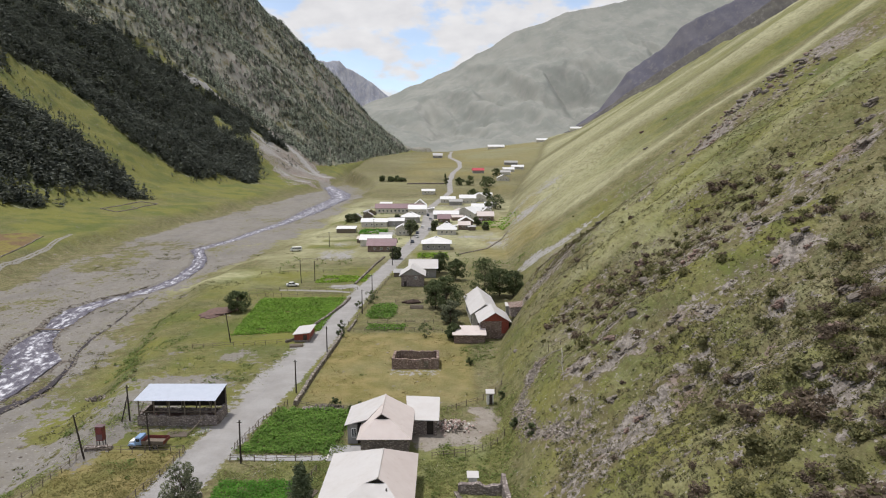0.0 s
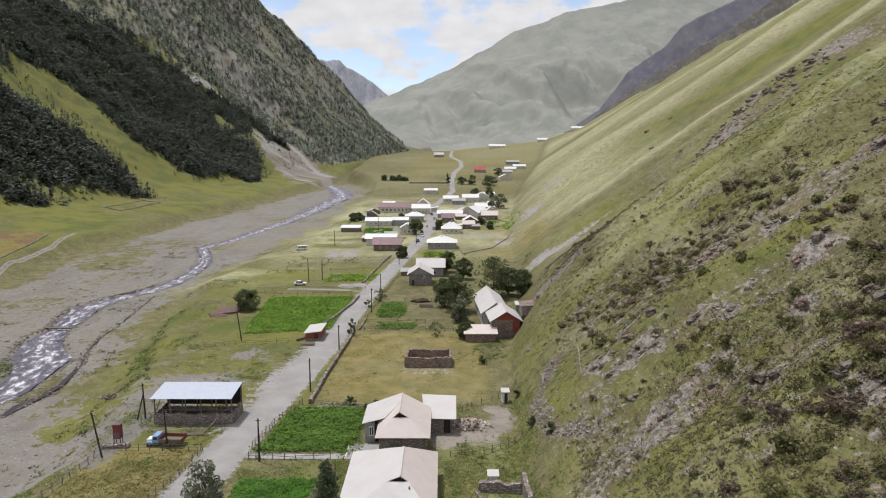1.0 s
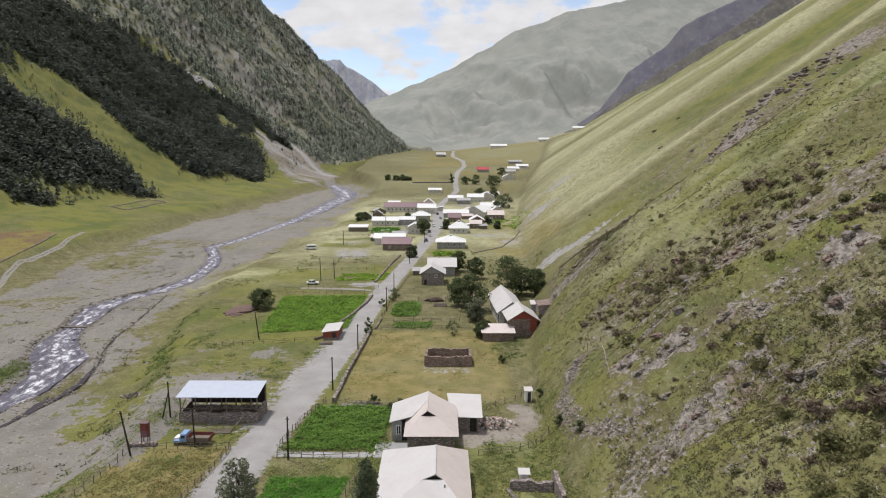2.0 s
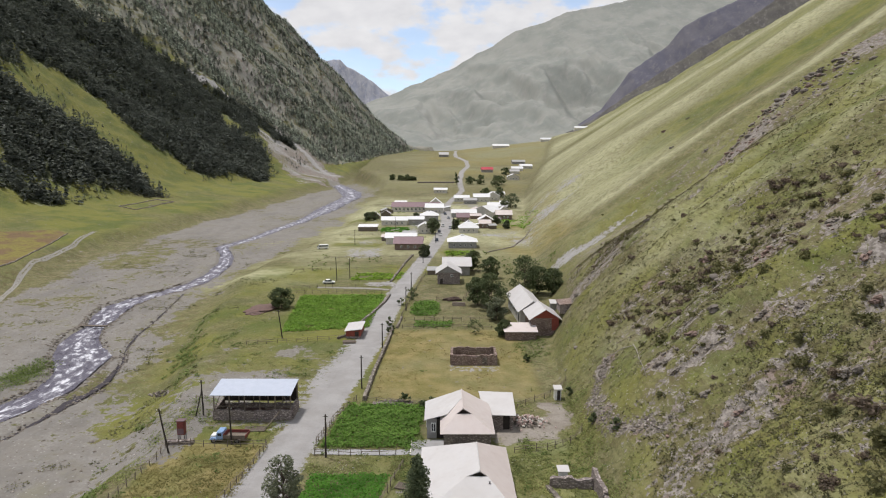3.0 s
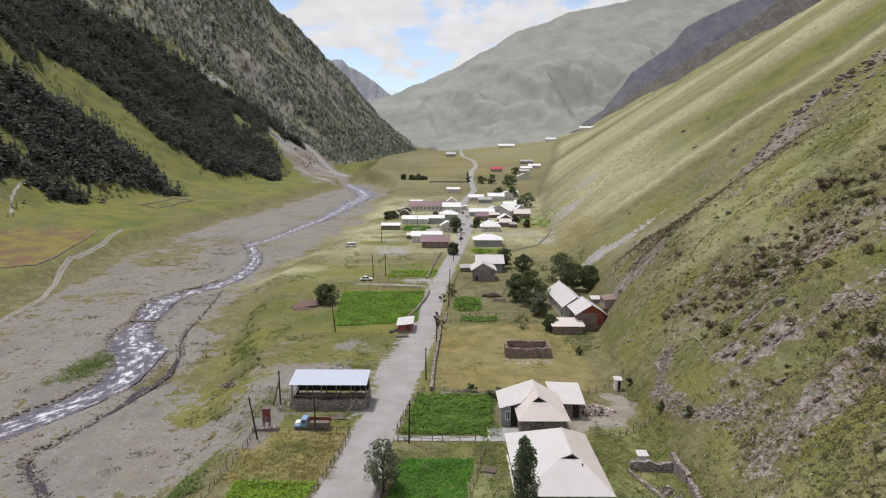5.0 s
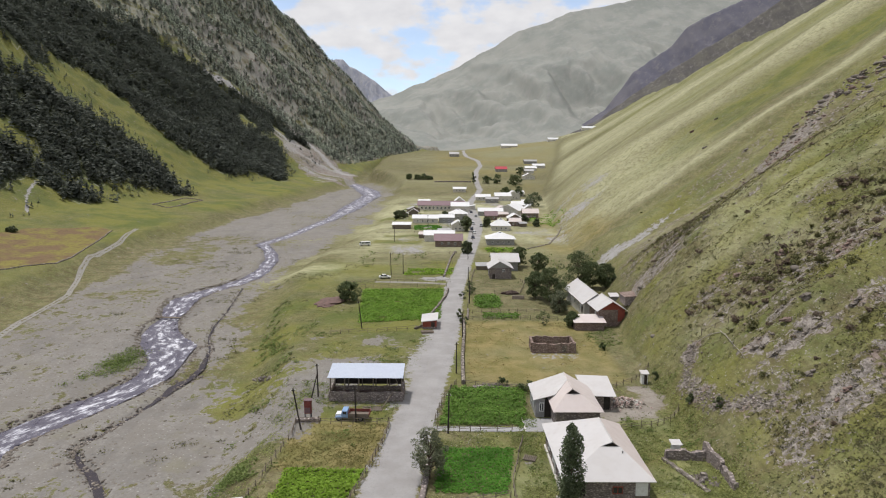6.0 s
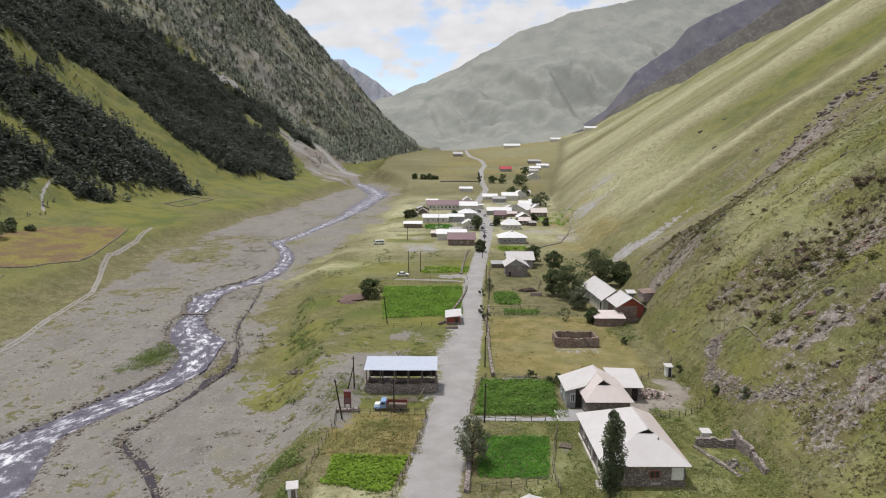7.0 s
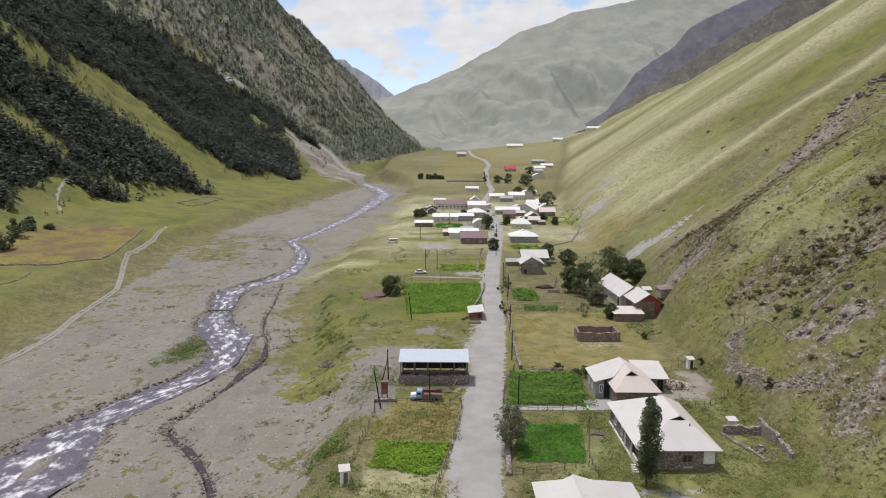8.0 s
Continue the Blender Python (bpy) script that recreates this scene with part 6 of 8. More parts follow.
stone_wall([(-182.5, 196), (-179.6, 186), (-180, 177)], 0.25, 0.35, "short dry-stone wall below the brown field", STONE_PALE)

# concrete path to the second house
path_mesh = ribbon("path", [(-31.5, 87.4), (-26, 87.2), (-20, 87.0), (-16.6, 87.4)], 0.85, 0.06, CONCRETE, 0.0, 4, 0.8)
tagged(new("path", path_mesh), "pale concrete footpath beside the potato field", "path", kind="structure")
side_path = ribbon("path", [(-29.0, 196.0), (-36, 198), (-46, 199), (-54, 199)], 1.2, 0.05, PATH, 0.0, 5, 1.5, None, 0.2)
tagged(new("path", side_path), "worn dirt path off the village road", "path", kind="structure")


# ---- vehicles ----
def wheel(parent, x, y, r, w):
    bm = bmesh.new()
    bar(bm, (x, y - w / 2, r), (x, y + w / 2, r), r, r, 18)
    t = part("wheel", bm, TYRE, parent)
    bm = bmesh.new()
    bar(bm, (x, y - w / 2 - 0.015, r), (x, y + w / 2 + 0.015, r), r * 0.55, r * 0.55, 14)
    part("rim", bm, STEEL, t)


def profile(bm, outline, y0, y1, bevel=0.05):
    """A body cut from a side outline in x and z."""
    a = [bm.verts.new((x, y0, z)) for x, z in outline]
    b = [bm.verts.new((x, y1, z)) for x, z in outline]
    fs = [bm.faces.new(a), bm.faces.new(b[::-1])]
    for k in range(len(a)):
        j = (k + 1) % len(a)
        fs.append(bm.faces.new((a[k], b[k], b[j], a[j])))
    if bevel:
        bmesh.ops.bevel(bm, geom=list({e for f in fs for e in f.edges}), offset=bevel, segments=2, affect="EDGES", profile=0.6)
    return bm


truck = thing("truck", -45.0, 90.9, None, 178, "old blue and white truck with reddish wooden bed", "truck")
part("chassis", boxed(-3.0, 2.9, -0.45, 0.45, 0.55, 0.8), STEEL, truck)
part("cab", profile(bmesh.new(), [(0.75, 0.75), (1.95, 0.75), (1.95, 1.45), (1.75, 2.15), (0.85, 2.2), (0.75, 1.5)], -1.0, 1.0, 0.10), BLUE_PAINT, truck, "light blue cab")
part("cab_roof", boxed(0.8, 1.82, -0.92, 0.92, 2.19, 2.27, bevel=0.03), BLUE_PAINT, truck, "faded blue cab roof")
part("bonnet", profile(bmesh.new(), [(1.93, 0.7), (3.05, 0.7), (3.08, 1.2), (2.95, 1.38), (1.93, 1.5)], -0.68, 0.68, 0.10), WHITE_PAINT, truck, "white bonnet")
part("windscreen", profile(bmesh.new(), [(1.93, 1.52), (1.99, 1.52), (1.81, 2.1), (1.76, 2.1)], -0.82, 0.82, 0.0), GLASS, truck)
for s in (-1, 1):
    part("side_window", boxed(1.0, 1.65, s * 1.0 - 0.01 + 0.02 * s, s * 1.0 + 0.01 + 0.02 * s, 1.5, 2.02), GLASS, truck)
    part("mudguard", profile(bmesh.new(), [(1.75, 0.62), (1.85, 0.95), (2.1, 1.08), (2.7, 1.08), (3.0, 0.9), (3.1, 0.62)], s * 0.9 - 0.22, s * 0.9 + 0.22, 0.08), BLUE_PAINT, truck)
    bm = bmesh.new()
    bar(bm, (3.08, s * 0.5, 1.0), (3.14, s * 0.5, 1.0), 0.10, 0.10, 10)
    part("headlight", bm, GLASS, truck)
part("bumper", boxed(3.12, 3.24, -1.0, 1.0, 0.5, 0.68, bevel=0.03), STEEL, truck)
part("bed_floor", boxed(-3.1, 0.62, -1.15, 1.15, 0.98, 1.1), WOOD, truck)
for s in (-1, 1):
    for k in range(3):
        part("side_board", boxed(-3.1, 0.62, s * 1.15 - 0.03, s * 1.15 + 0.03, 1.12 + 0.21 * k, 1.31 + 0.21 * k), WOOD if s > 0 else RED_PAINT, truck)
part("headboard", boxed(0.62, 0.68, -1.15, 1.15, 1.1, 1.85), RED_PAINT, truck)
part("tailboard", boxed(-3.16, -3.1, -1.15, 1.15, 1.1, 1.74), RED_PAINT, truck)
for wx, wy, ww in ((2.4, -0.85, 0.26), (2.4, 0.85, 0.26), (-1.6, -0.78, 0.5), (-1.6, 0.78, 0.5)):
    wheel(truck, wx, wy, 0.47, ww)
truck.matrix_world = truck.matrix_world @ Matrix.Diagonal((0.9, 0.92, 0.80, 1.0))


def car(x, y, turn, paint_material, label):
    c = thing("car", x, y, None, turn, label, "car", "parked cars")
    part("body", profile(bmesh.new(), [(-2.05, 0.35), (2.0, 0.35), (2.05, 0.72), (1.1, 0.88), (-1.9, 0.92), (-2.08, 0.75)], -0.8, 0.8, 0.08), paint_material, c)
    part("cabin", profile(bmesh.new(), [(-1.45, 0.9), (0.95, 0.88), (0.35, 1.40), (-1.0, 1.42)], -0.70, 0.70, 0.06), GLASS, c, "dark car windows")
    part("roof", boxed(-0.98, 0.32, -0.68, 0.68, 1.40, 1.46, bevel=0.02), paint_material, c)
    for s in (-1, 1):
        part("pillar", profile(bmesh.new(), [(-0.42, 0.9), (-0.30, 0.9), (-0.30, 1.42), (-0.42, 1.42)], s * 0.70 - 0.02, s * 0.70 + 0.02, 0), paint_material, c)
        bm = bmesh.new()
        bar(bm, (2.03, s * 0.6, 0.62), (2.08, s * 0.6, 0.62), 0.09, 0.09, 10)
        part("headlight", bm, GLASS, c)
        for wx in (-1.25, 1.3):
            wheel(c, wx, s * 0.72, 0.30, 0.2)
    return c


car(-49.8, 205.0, 5, WHITE_PAINT, "white saloon car parked on the meadow")
SILVER = plain_material("silver_paint", (0.42, 0.43, 0.45), (0.36, 0.37, 0.39), 3.0, 0.35, 0.5)
DARK_PAINT = plain_material("dark_blue_paint", (0.05, 0.06, 0.09), (0.04, 0.05, 0.07), 3.0, 0.35)
for cx, cy, ct, cm, lab in ((-14.8, 303, 88, DARK_PAINT, "dark car parked beside the village road"), (-13.2, 322, 92, WHITE_PAINT, "white car parked beside the village road"), (-7.6, 352, 88, SILVER, "silver car standing on the village road"), (-13.8, 336, 90, DARK_PAINT, "dark car near a white-roofed house"), (-11.8, 362, 92, WHITE_PAINT, "white car further up the village road"), (-8.0, 402, 90, SILVER, "silver car at the upper road"), (-10.0, 424, 90, DARK_PAINT, "dark car on the upper village road")):
    car(cx, cy, ct, cm, lab)

van = thing("van", -65.4, 277.8, None, 196, "white minibus parked on the grassy bank", "van", "parked cars")
part("body", profile(bmesh.new(), [(-2.5, 0.40), (2.30, 0.40), (2.48, 0.75), (2.40, 1.05), (1.70, 1.95), (1.45, 2.02), (-2.40, 2.02), (-2.55, 1.70)], -0.92, 0.92, 0.08), WHITE_PAINT, van)
part("windscreen", profile(bmesh.new(), [(2.34, 1.16), (2.38, 1.18), (1.80, 1.90), (1.76, 1.88)], -0.78, 0.78, 0.0), GLASS, van)
for s in (-1, 1):
    for wx0, wx1 in ((-2.2, -1.0), (-0.9, 0.35), (0.5, 1.55)):
        part("side_window", boxed(wx0, wx1, s * 0.93 - 0.01, s * 0.93 + 0.01, 1.22, 1.78), GLASS, van)
    for wx in (-1.5, 1.55):
        wheel(van, wx, s * 0.82, 0.33, 0.22)
part("bumper", boxed(2.42, 2.56, -0.85, 0.85, 0.42, 0.62, bevel=0.03), STEEL, van)

# ---- red metal cabinet beside the leaning pole ----
cabinet = thing("metal_cabinet", -52.4, 91.2, 0.35, 0, "rusty red metal cabinet standing on legs", "cabinet")
part("body", boxed(-0.45, 0.45, -0.35, 0.35, 0.5, 2.3, bevel=0.04), RED_PAINT, cabinet)
part("door", boxed(-0.36, 0.36, -0.40, -0.352, 0.62, 1.35), ROOF_MAROON, cabinet)
part("door", boxed(-0.36, 0.36, -0.40, -0.352, 1.42, 2.2), RED_PAINT, cabinet)
part("cap", boxed(-0.52, 0.52, -0.42, 0.42, 2.302, 2.38), ROOF_MAROON, cabinet)
for sx in (-0.38, 0.38):
    for sy in (-0.28, 0.28):
        part("leg", boxed(sx - 0.05, sx + 0.05, sy - 0.05, sy + 0.05, -0.3, 0.5), STEEL, cabinet)
cabinet.matrix_world = cabinet.matrix_world @ Matrix.Diagonal((1.25, 1.2, 1.22, 1.0))

# ---- footbridge over the river ----
bridge = thing("footbridge", -109.5, 170.2, -4.75, -4, "narrow plank footbridge across the river", "footbridge")
part("deck", boxed(-3.9, 3.9, -0.45, 0.45, 0.16, 0.26), WOOD, bridge)
for s in (-0.35, 0.35):
    bm = bmesh.new()
    bar(bm, (-4.1, s, 0.06), (4.1, s, 0.06), 0.10)
    part("log", bm, WOOD_DARK, bridge)

# ---- rubble heap in the dirt yard ----
def stone_shape(rng_, squash=0.7):
    bm = bmesh.new()
    bmesh.ops.create_icosphere(bm, subdivisions=1, radius=1.0)
    for v in bm.verts:
        v.co *= rng_.uniform(0.72, 1.2)
        v.co.z *= squash
    me = bpy.data.meshes.new("stone")
    bm.to_mesh(me)
    bm.free()
    return me


stone_rng = random.Random(9)
RUBBLE = plain_material("pinkish_rubble", (0.50, 0.38, 0.34), (0.38, 0.28, 0.245), 2.0, 0.95)
rubble_shapes = []
for k in range(8):
    me = stone_shape(stone_rng)
    me.materials.append((RUBBLE, STONE_PALE, RUBBLE, PLASTER)[k % 4])
    rubble_shapes.append(me)
heap = thing("rubble_heap", 1.4, 97.6, None, 0, "heap of reddish building rubble beside the byre", "rubble")
for k in range(260):
    a, q = stone_rng.uniform(0, 6.28), abs(stone_rng.gauss(0, 0.55))
    x, y = 3.1 * q * math.cos(a), 2.6 * q * math.sin(a)
    top = max(0.0, 1.2 * (1 - q * 0.8))
    ob = new("stone", rubble_shapes[k % 8])
    ob.parent = heap
    s = stone_rng.uniform(0.11, 0.30)
    ob.matrix_basis = Matrix.LocRotScale((x, y, top * stone_rng.uniform(0.4, 1)), Euler([stone_rng.uniform(0, 6) for _ in range(3)]), (s, s * 1.3, s))



# ---- heaps and stacks about the plots ----
def stone_heap(name, x, y, wide, deep, high, count, label, category, shapes, seed):
    r = random.Random(seed)
    h = thing(name, x, y, None, 0, label, category)
    for k in range(count):
        a, q = r.uniform(0, 6.28), math.sqrt(r.uniform(0, 1))
        ob = new("stone", shapes[k % len(shapes)])
        ob.parent = h
        s = r.uniform(0.14, 0.42)
        ob.matrix_basis = Matrix.LocRotScale((wide * q * math.cos(a), deep * q * math.sin(a), high * (1 - q) * r.uniform(0.3, 1)), Euler([r.uniform(0, 6) for _ in range(3)]), (s * 1.2, s, s * 0.8))
    return h


grey_shapes = []
for k in range(4):
    me = stone_shape(stone_rng, 0.6)
    me.materials.append((ROCK, STONE_PALE, STONE, ROCK)[k])
    grey_shapes.append(me)
stone_heap("stone_heap", -66.0, 116.6, 3.2, 1.2, 0.9, 90, "heap of dark river stones on the bank", "stones", grey_shapes, 1)
stone_heap("stone_heap", -20.6, 105.6, 3.0, 0.8, 0.6, 80, "low heap of field stones behind the potatoes", "stones", grey_shapes, 2)
stone_heap("stone_heap", 5.0, 71.5, 2.2, 1.8, 0.4, 50, "fallen stones inside the ruined walls", "stones", grey_shapes, 3)


def log_stack(x, y, turn, length, rows, label, wood=None):
    st = thing("log_stack", x, y, None, turn, label, "logs")
    for j in range(rows):
        for k in range(7 - j):
            bm = bmesh.new()
            bar(bm, (-length / 2, (k - 3 + j * 0.5) * 0.27, 0.13 + j * 0.23), (length / 2, (k - 3 + j * 0.5) * 0.27, 0.13 + j * 0.23), 0.13, 0.11, 8)
            part("log", bm, wood or WOOD, st)
    return st


log_stack(-42.2, 94.8, 4, 3.4, 1, "low row of weathered logs behind the parked truck")
log_stack(-7.5, 176.0, -8, 3.6, 4, "dark stack of firewood logs in the garden")
log_stack(-17.6, 77.5, 70, 1.6, 1, "few bleached planks lying in the grass")
log_stack(-33.8, 140.6, 10, 3.0, 2, "small stack of poles beside the red shed")




# ---- dung heap in the garden, and a bleached fallen tree on the slope ----
def earth_heap(name, x, y, wide, deep, high, turn, material, label, category):
    bm = bmesh.new()
    bmesh.ops.create_icosphere(bm, subdivisions=4, radius=1.0)
    for v in bm.verts:
        k = 1 + 0.22 * float(fbm(v.co.x * 2.1 + x, v.co.y * 2.1 + v.co.z, 1.0, 3, 161))
        v.co = Vector((v.co.x * wide * k, v.co.y * deep * k, max(-0.2, v.co.z * high * k)))
    t = thing(name, x, y, None, turn, label, category)
    part("mound", bm, material, t)


DUNG = plain_material("dung", (0.085, 0.058, 0.048), (0.055, 0.038, 0.032), 2.0, 0.95, bump=0.6)
earth_heap("dung_heap", -9.3, 182.4, 2.8, 1.5, 1.1, 8, DUNG, "dark brown dung heap beside the garden", "dung heap")
earth_heap("soil_mound", -62.3, 171.5, 3.6, 6.6, 0.7, -14, SOIL, "low mound of bare red-brown soil beside the field", "soil")


def fallen_tree(points, label, seed):
    r = random.Random(seed)
    t = thing("fallen_tree", *points[0], None, 0, label, "fallen tree")
    base = t.matrix_world.translation
    spots = [Vector((px - base.x, py - base.y, ground_at(px, py) + 0.35 - base.z)) for px, py in points]
    bm, rad = bmesh.new(), 0.10
    for a, b in zip(spots, spots[1:]):
        bar(bm, a, b, rad, rad * 0.7, 7)
        rad *= 0.7
    part("trunk", bm, BLEACHED, t)
    for a, b in zip(spots[1:], spots[2:]):
        for k in range(4):
            bm = bmesh.new()
            c = a.lerp(b, r.random())
            tip = c + Vector((r.uniform(-1.6, 1.6), r.uniform(-1.0, 0.4), r.uniform(0.2, 0.9)))
            bar(bm, c, tip, 0.05, 0.015, 5)
            part("branch", bm, BLEACHED, t)


BLEACHED = plain_material("bleached_wood", (0.34, 0.31, 0.27), (0.24, 0.21, 0.18), 5.0, 0.9)
fallen_tree([(19.9, 102.4), (19.3, 98.5), (18.5, 94.5), (17.9, 90.5), (17.6, 88.0)], "bleached fallen tree lying on the slope", 5)
fallen_tree([(19.7, 102.2), (18.8, 104.5), (17.0, 105.6), (15.6, 106.3)], "bleached broken bough lying on the slope", 6)
# ---- trees near the village ----
def tree(name, x, y, h, crown, material, label, seed, shape="round", trunk_r=0.2, leaves=2600, leaf=0.34, bole=0.22, clumps=26, spread=None):
    """A tree with a tapered trunk, limbs and a crown of many single leaf clumps."""
    rng = np.random.default_rng(seed)
    t = thing(name, x, y, None, 0, label, "tree")
    bm = bmesh.new()
    p, r = Vector((0, 0, -0.3)), trunk_r
    bend = Vector((rng.uniform(-0.04, 0.04), rng.uniform(-0.04, 0.04), 1))
    for k in range(6):
        q = p + Vector((bend.x + rng.uniform(-0.08, 0.08), bend.y + rng.uniform(-0.08, 0.08), 1)) * (h * 0.8 / 6)
        bar(bm, p, q, r, r * 0.78, 8)
        p, r = q, r * 0.78
    centres, sizes = [], []
    for k in range(clumps):
        if shape == "column":
            z = h * rng.uniform(0.10, 0.97)
            k_ = (z / h)
            rad = crown * (0.62 + 0.50 * math.sin(math.pi * min(1, k_ * 0.80 + 0.10))) * (1 - 0.75 * max(0, k_ - 0.86) / 0.14)
            a = rng.uniform(0, 6.283)
            q = rad * rng.uniform(0.15, 0.75)
            c = (q * math.cos(a), q * math.sin(a), z)
            s = crown * rng.uniform(0.30, 0.52) * (1 - 0.4 * max(0, k_ - 0.82) / 0.18)
        else:
            a, u = rng.uniform(0, 6.283), rng.uniform(-0.75, 1)
            q = crown * math.sqrt(max(0.05, 1 - u * u)) * rng.uniform(0.35, 1.05)
            c = (q * math.cos(a), q * math.sin(a), h * bole + (h * (1 - bole)) * (0.45 + 0.47 * u))
            s = crown * rng.uniform(0.20, 0.34)
        centres.append(c)
        sizes.append(s)
        if shape != "column" and k % 2 == 0 or shape == "column" and k % 4 == 0:
            z0 = min(h * 0.7, max(h * 0.12, c[2] * 0.62))
            limb = bmesh.new() if leaves >= 5200 else bm
            bar(limb, (0, 0, z0), c, trunk_r * 0.34, trunk_r * 0.10, 5)
            if limb is not bm:
                part("limb", limb, BARK, t)
    part("trunk", bm, BARK, t)
    pick = rng.integers(0, clumps, leaves)
    d = rng.normal(size=(leaves, 3))
    d /= np.linalg.norm(d, axis=1)[:, None]
    d *= rng.uniform(0.35, 1.0, (leaves, 1)) ** 0.5
    pos = np.array(centres)[pick] + d * np.array(sizes)[pick][:, None] * np.array([1, 1, 1.25 if shape == "column" else 0.85])
    mesh_part("crown", leaf_mesh("crown", pos, leaf, material, seed), t)
    return t


tree("poplar", -15.0, 61.9, 12.4, 1.55, LEAF_POPLAR, "tall slender poplar beside the big stone house", 1, "column", 0.18, 13000, 0.16, clumps=150)
tree("willow", -32.0, 72.0, 7.4, 2.3, LEAF_WILLOW, "grey-green willow leaning over the road's edge", 2, leaves=5200, leaf=0.17, bole=0.05, clumps=60)
tree("bush_tree", -57.3, 172.2, 6.0, 3.2, LEAF, "dark bushy tree beside the bare plot", 3, leaves=4600, leaf=0.28, bole=0.0, clumps=56)
for x_, y_, h_, c_, sd in ((1.0, 171.5, 10.5, 4.2, 4), (-2.2, 176.5, 8.5, 3.2, 5), (12.5, 187.5, 13.0, 5.0, 6), (17.5, 191.5, 9.0, 3.6, 7), (21.5, 188, 8.0, 3.2, 9), (1.8, 160.2, 6.2, 2.8, 10), (-1.2, 228.5, 8.0, 3.2, 11), (4.5, 215.0, 7.5, 3.0, 12), (2.5, 146.0, 4.0, 1.7, 13)):
    tree("broadleaf_tree", x_, y_, h_, c_, LEAF if sd != 10 else LEAF_WILLOW, "dense dark green broadleaf tree near the white-roofed houses", sd, leaves=5200, leaf=0.30, bole=0.06, clumps=58)
for x_, y_, h_, c_, sd in ((-19.5, 258, 5.5, 2.4, 21), (-17.5, 330, 8.5, 3.4, 22), (-16.2, 345, 6.5, 2.4, 23), (-4.6, 350, 6.0, 2.8, 24), (-28.5, 390, 5.0, 2.6, 25), (39, 470, 11, 6.0, 27), (32, 452, 7, 3.4, 28), (24, 352, 4.5, 1.9, 29), (20, 374, 5, 2.2, 30), (-58, 390, 5.5, 2.6, 31), (-55, 394, 5, 2.4, 32),
                         (26, 545, 9, 5, 33), (38, 555, 9, 4.6, 34), (43, 640, 12, 6.5, 35), (48, 655, 10, 6, 36), (28, 660, 10, 5, 37), (17, 660, 8, 5, 38), (3, 655, 14, 2.2, 39), (-50, 690, 6, 4.5, 40), (-57, 690, 5.5, 4, 41), (-66, 692, 6, 4, 42), (-44, 690, 4, 4, 43), (62, 742, 9, 5, 44), (-222.5, 250, 8.5, 4.2, 45), (-212, 226, 7.5, 4.0, 46), (-227, 266, 3.2, 2.6, 47), (-224, 275, 2.4, 2.2, 48), (-236, 280, 3.0, 2.4, 49)):
    tree("broadleaf_tree", x_, y_, h_, c_, LEAF_PALE if y_ < 480 else LEAF, "grey-green broadleaf tree among distant houses" if y_ < 480 else "dark green broadleaf tree among distant houses", sd, leaves=900, leaf=0.75, bole=0.02, clumps=34)

for x_, y_, h_, sd in ((-18.9, 105.4, 1.9, 61), (-14.6, 102.9, 2.2, 62), (-13.6, 103.6, 1.8, 63), (-15.6, 103.5, 1.5, 64), (10.4, 107.2, 1.5, 65), (11.0, 92.0, 1.6, 66), (12.5, 84.5, 1.7, 67), (-25.4, 154.5, 2.4, 68), (-24.6, 148.0, 2.0, 69), (-21.5, 182.0, 3.6, 70), (-21.0, 187.0, 3.0, 71), (-23.9, 176.0, 2.2, 72), (5.5, 128.0, 1.6, 73), (-4.5, 148.0, 3.4, 74)):
    tree("bush", x_, y_, h_, h_ * 0.55, LEAF, "low dark green bush beside the fence", sd, leaves=420, leaf=0.22, bole=0.0, clumps=12, trunk_r=0.06)


# ---- crops ----
def inside_points(corners, gap_x, gap_y, rng, jitter=0.2):
    xs, ys = [c[0] for c in corners], [c[1] for c in corners]
    gx_, gy_ = np.meshgrid(np.arange(min(xs), max(xs), gap_x), np.arange(min(ys), max(ys), gap_y))
    px, py = gx_.ravel() + rng.uniform(-jitter, jitter, gx_.size) * gap_x, gy_.ravel() + rng.uniform(-jitter, jitter, gx_.size) * gap_y
    keep = inside(px, py, corners)
    return px[keep], py[keep]


def crop(name, corners, gap_x, gap_y, high, leaf, per, material, label, seed, patchy=0.0, jitter=0.35):
    """A planted field: every plant is a tuft of leaves on the ground."""
    rng = np.random.default_rng(seed)
    px, py = inside_points(corners, gap_x, gap_y, rng, jitter)
    if patchy:
        keep = value_noise(px * 0.35, py * 0.35, seed) > patchy
        px, py = px[keep], py[keep]
    n = len(px)
    spread = 0.42 * min(gap_x, gap_y) + 0.04
    c = np.repeat(np.stack([px, py, land(px, py)], 1), per, 0)
    tall = np.repeat(high * rng.uniform(0.6, 1.25, n) * (1 + 0.25 * value_noise(px * 0.5, py * 0.5, seed + 1)), per)
    c[:, 0] += rng.normal(0, spread, n * per)
    c[:, 1] += rng.normal(0, spread, n * per)
    c[:, 2] += tall * rng.uniform(0.15, 1.0, n * per)
    return tagged(new(name, leaf_mesh(name, c, leaf, material, seed, 0.2, 1.4, 0.2)), label, "crop", kind="stuff")


crop("potato_field", [(-30.6, 88.8), (-28.6, 104.6), (-22, 105.0), (-15.0, 103.6), (-16.9, 88.4)], 0.46, 0.62, 0.60, 0.26, 16, CROP, "lush green potato field with leafy rows", 51)
crop("potato_field", [(-52.2, 66.6), (-51.8, 74.2), (-40.9, 74.2), (-43.2, 64.2)], 0.46, 0.60, 0.5, 0.26, 16, CROP_PALE, "bright green potato rows below the dry plot", 52)
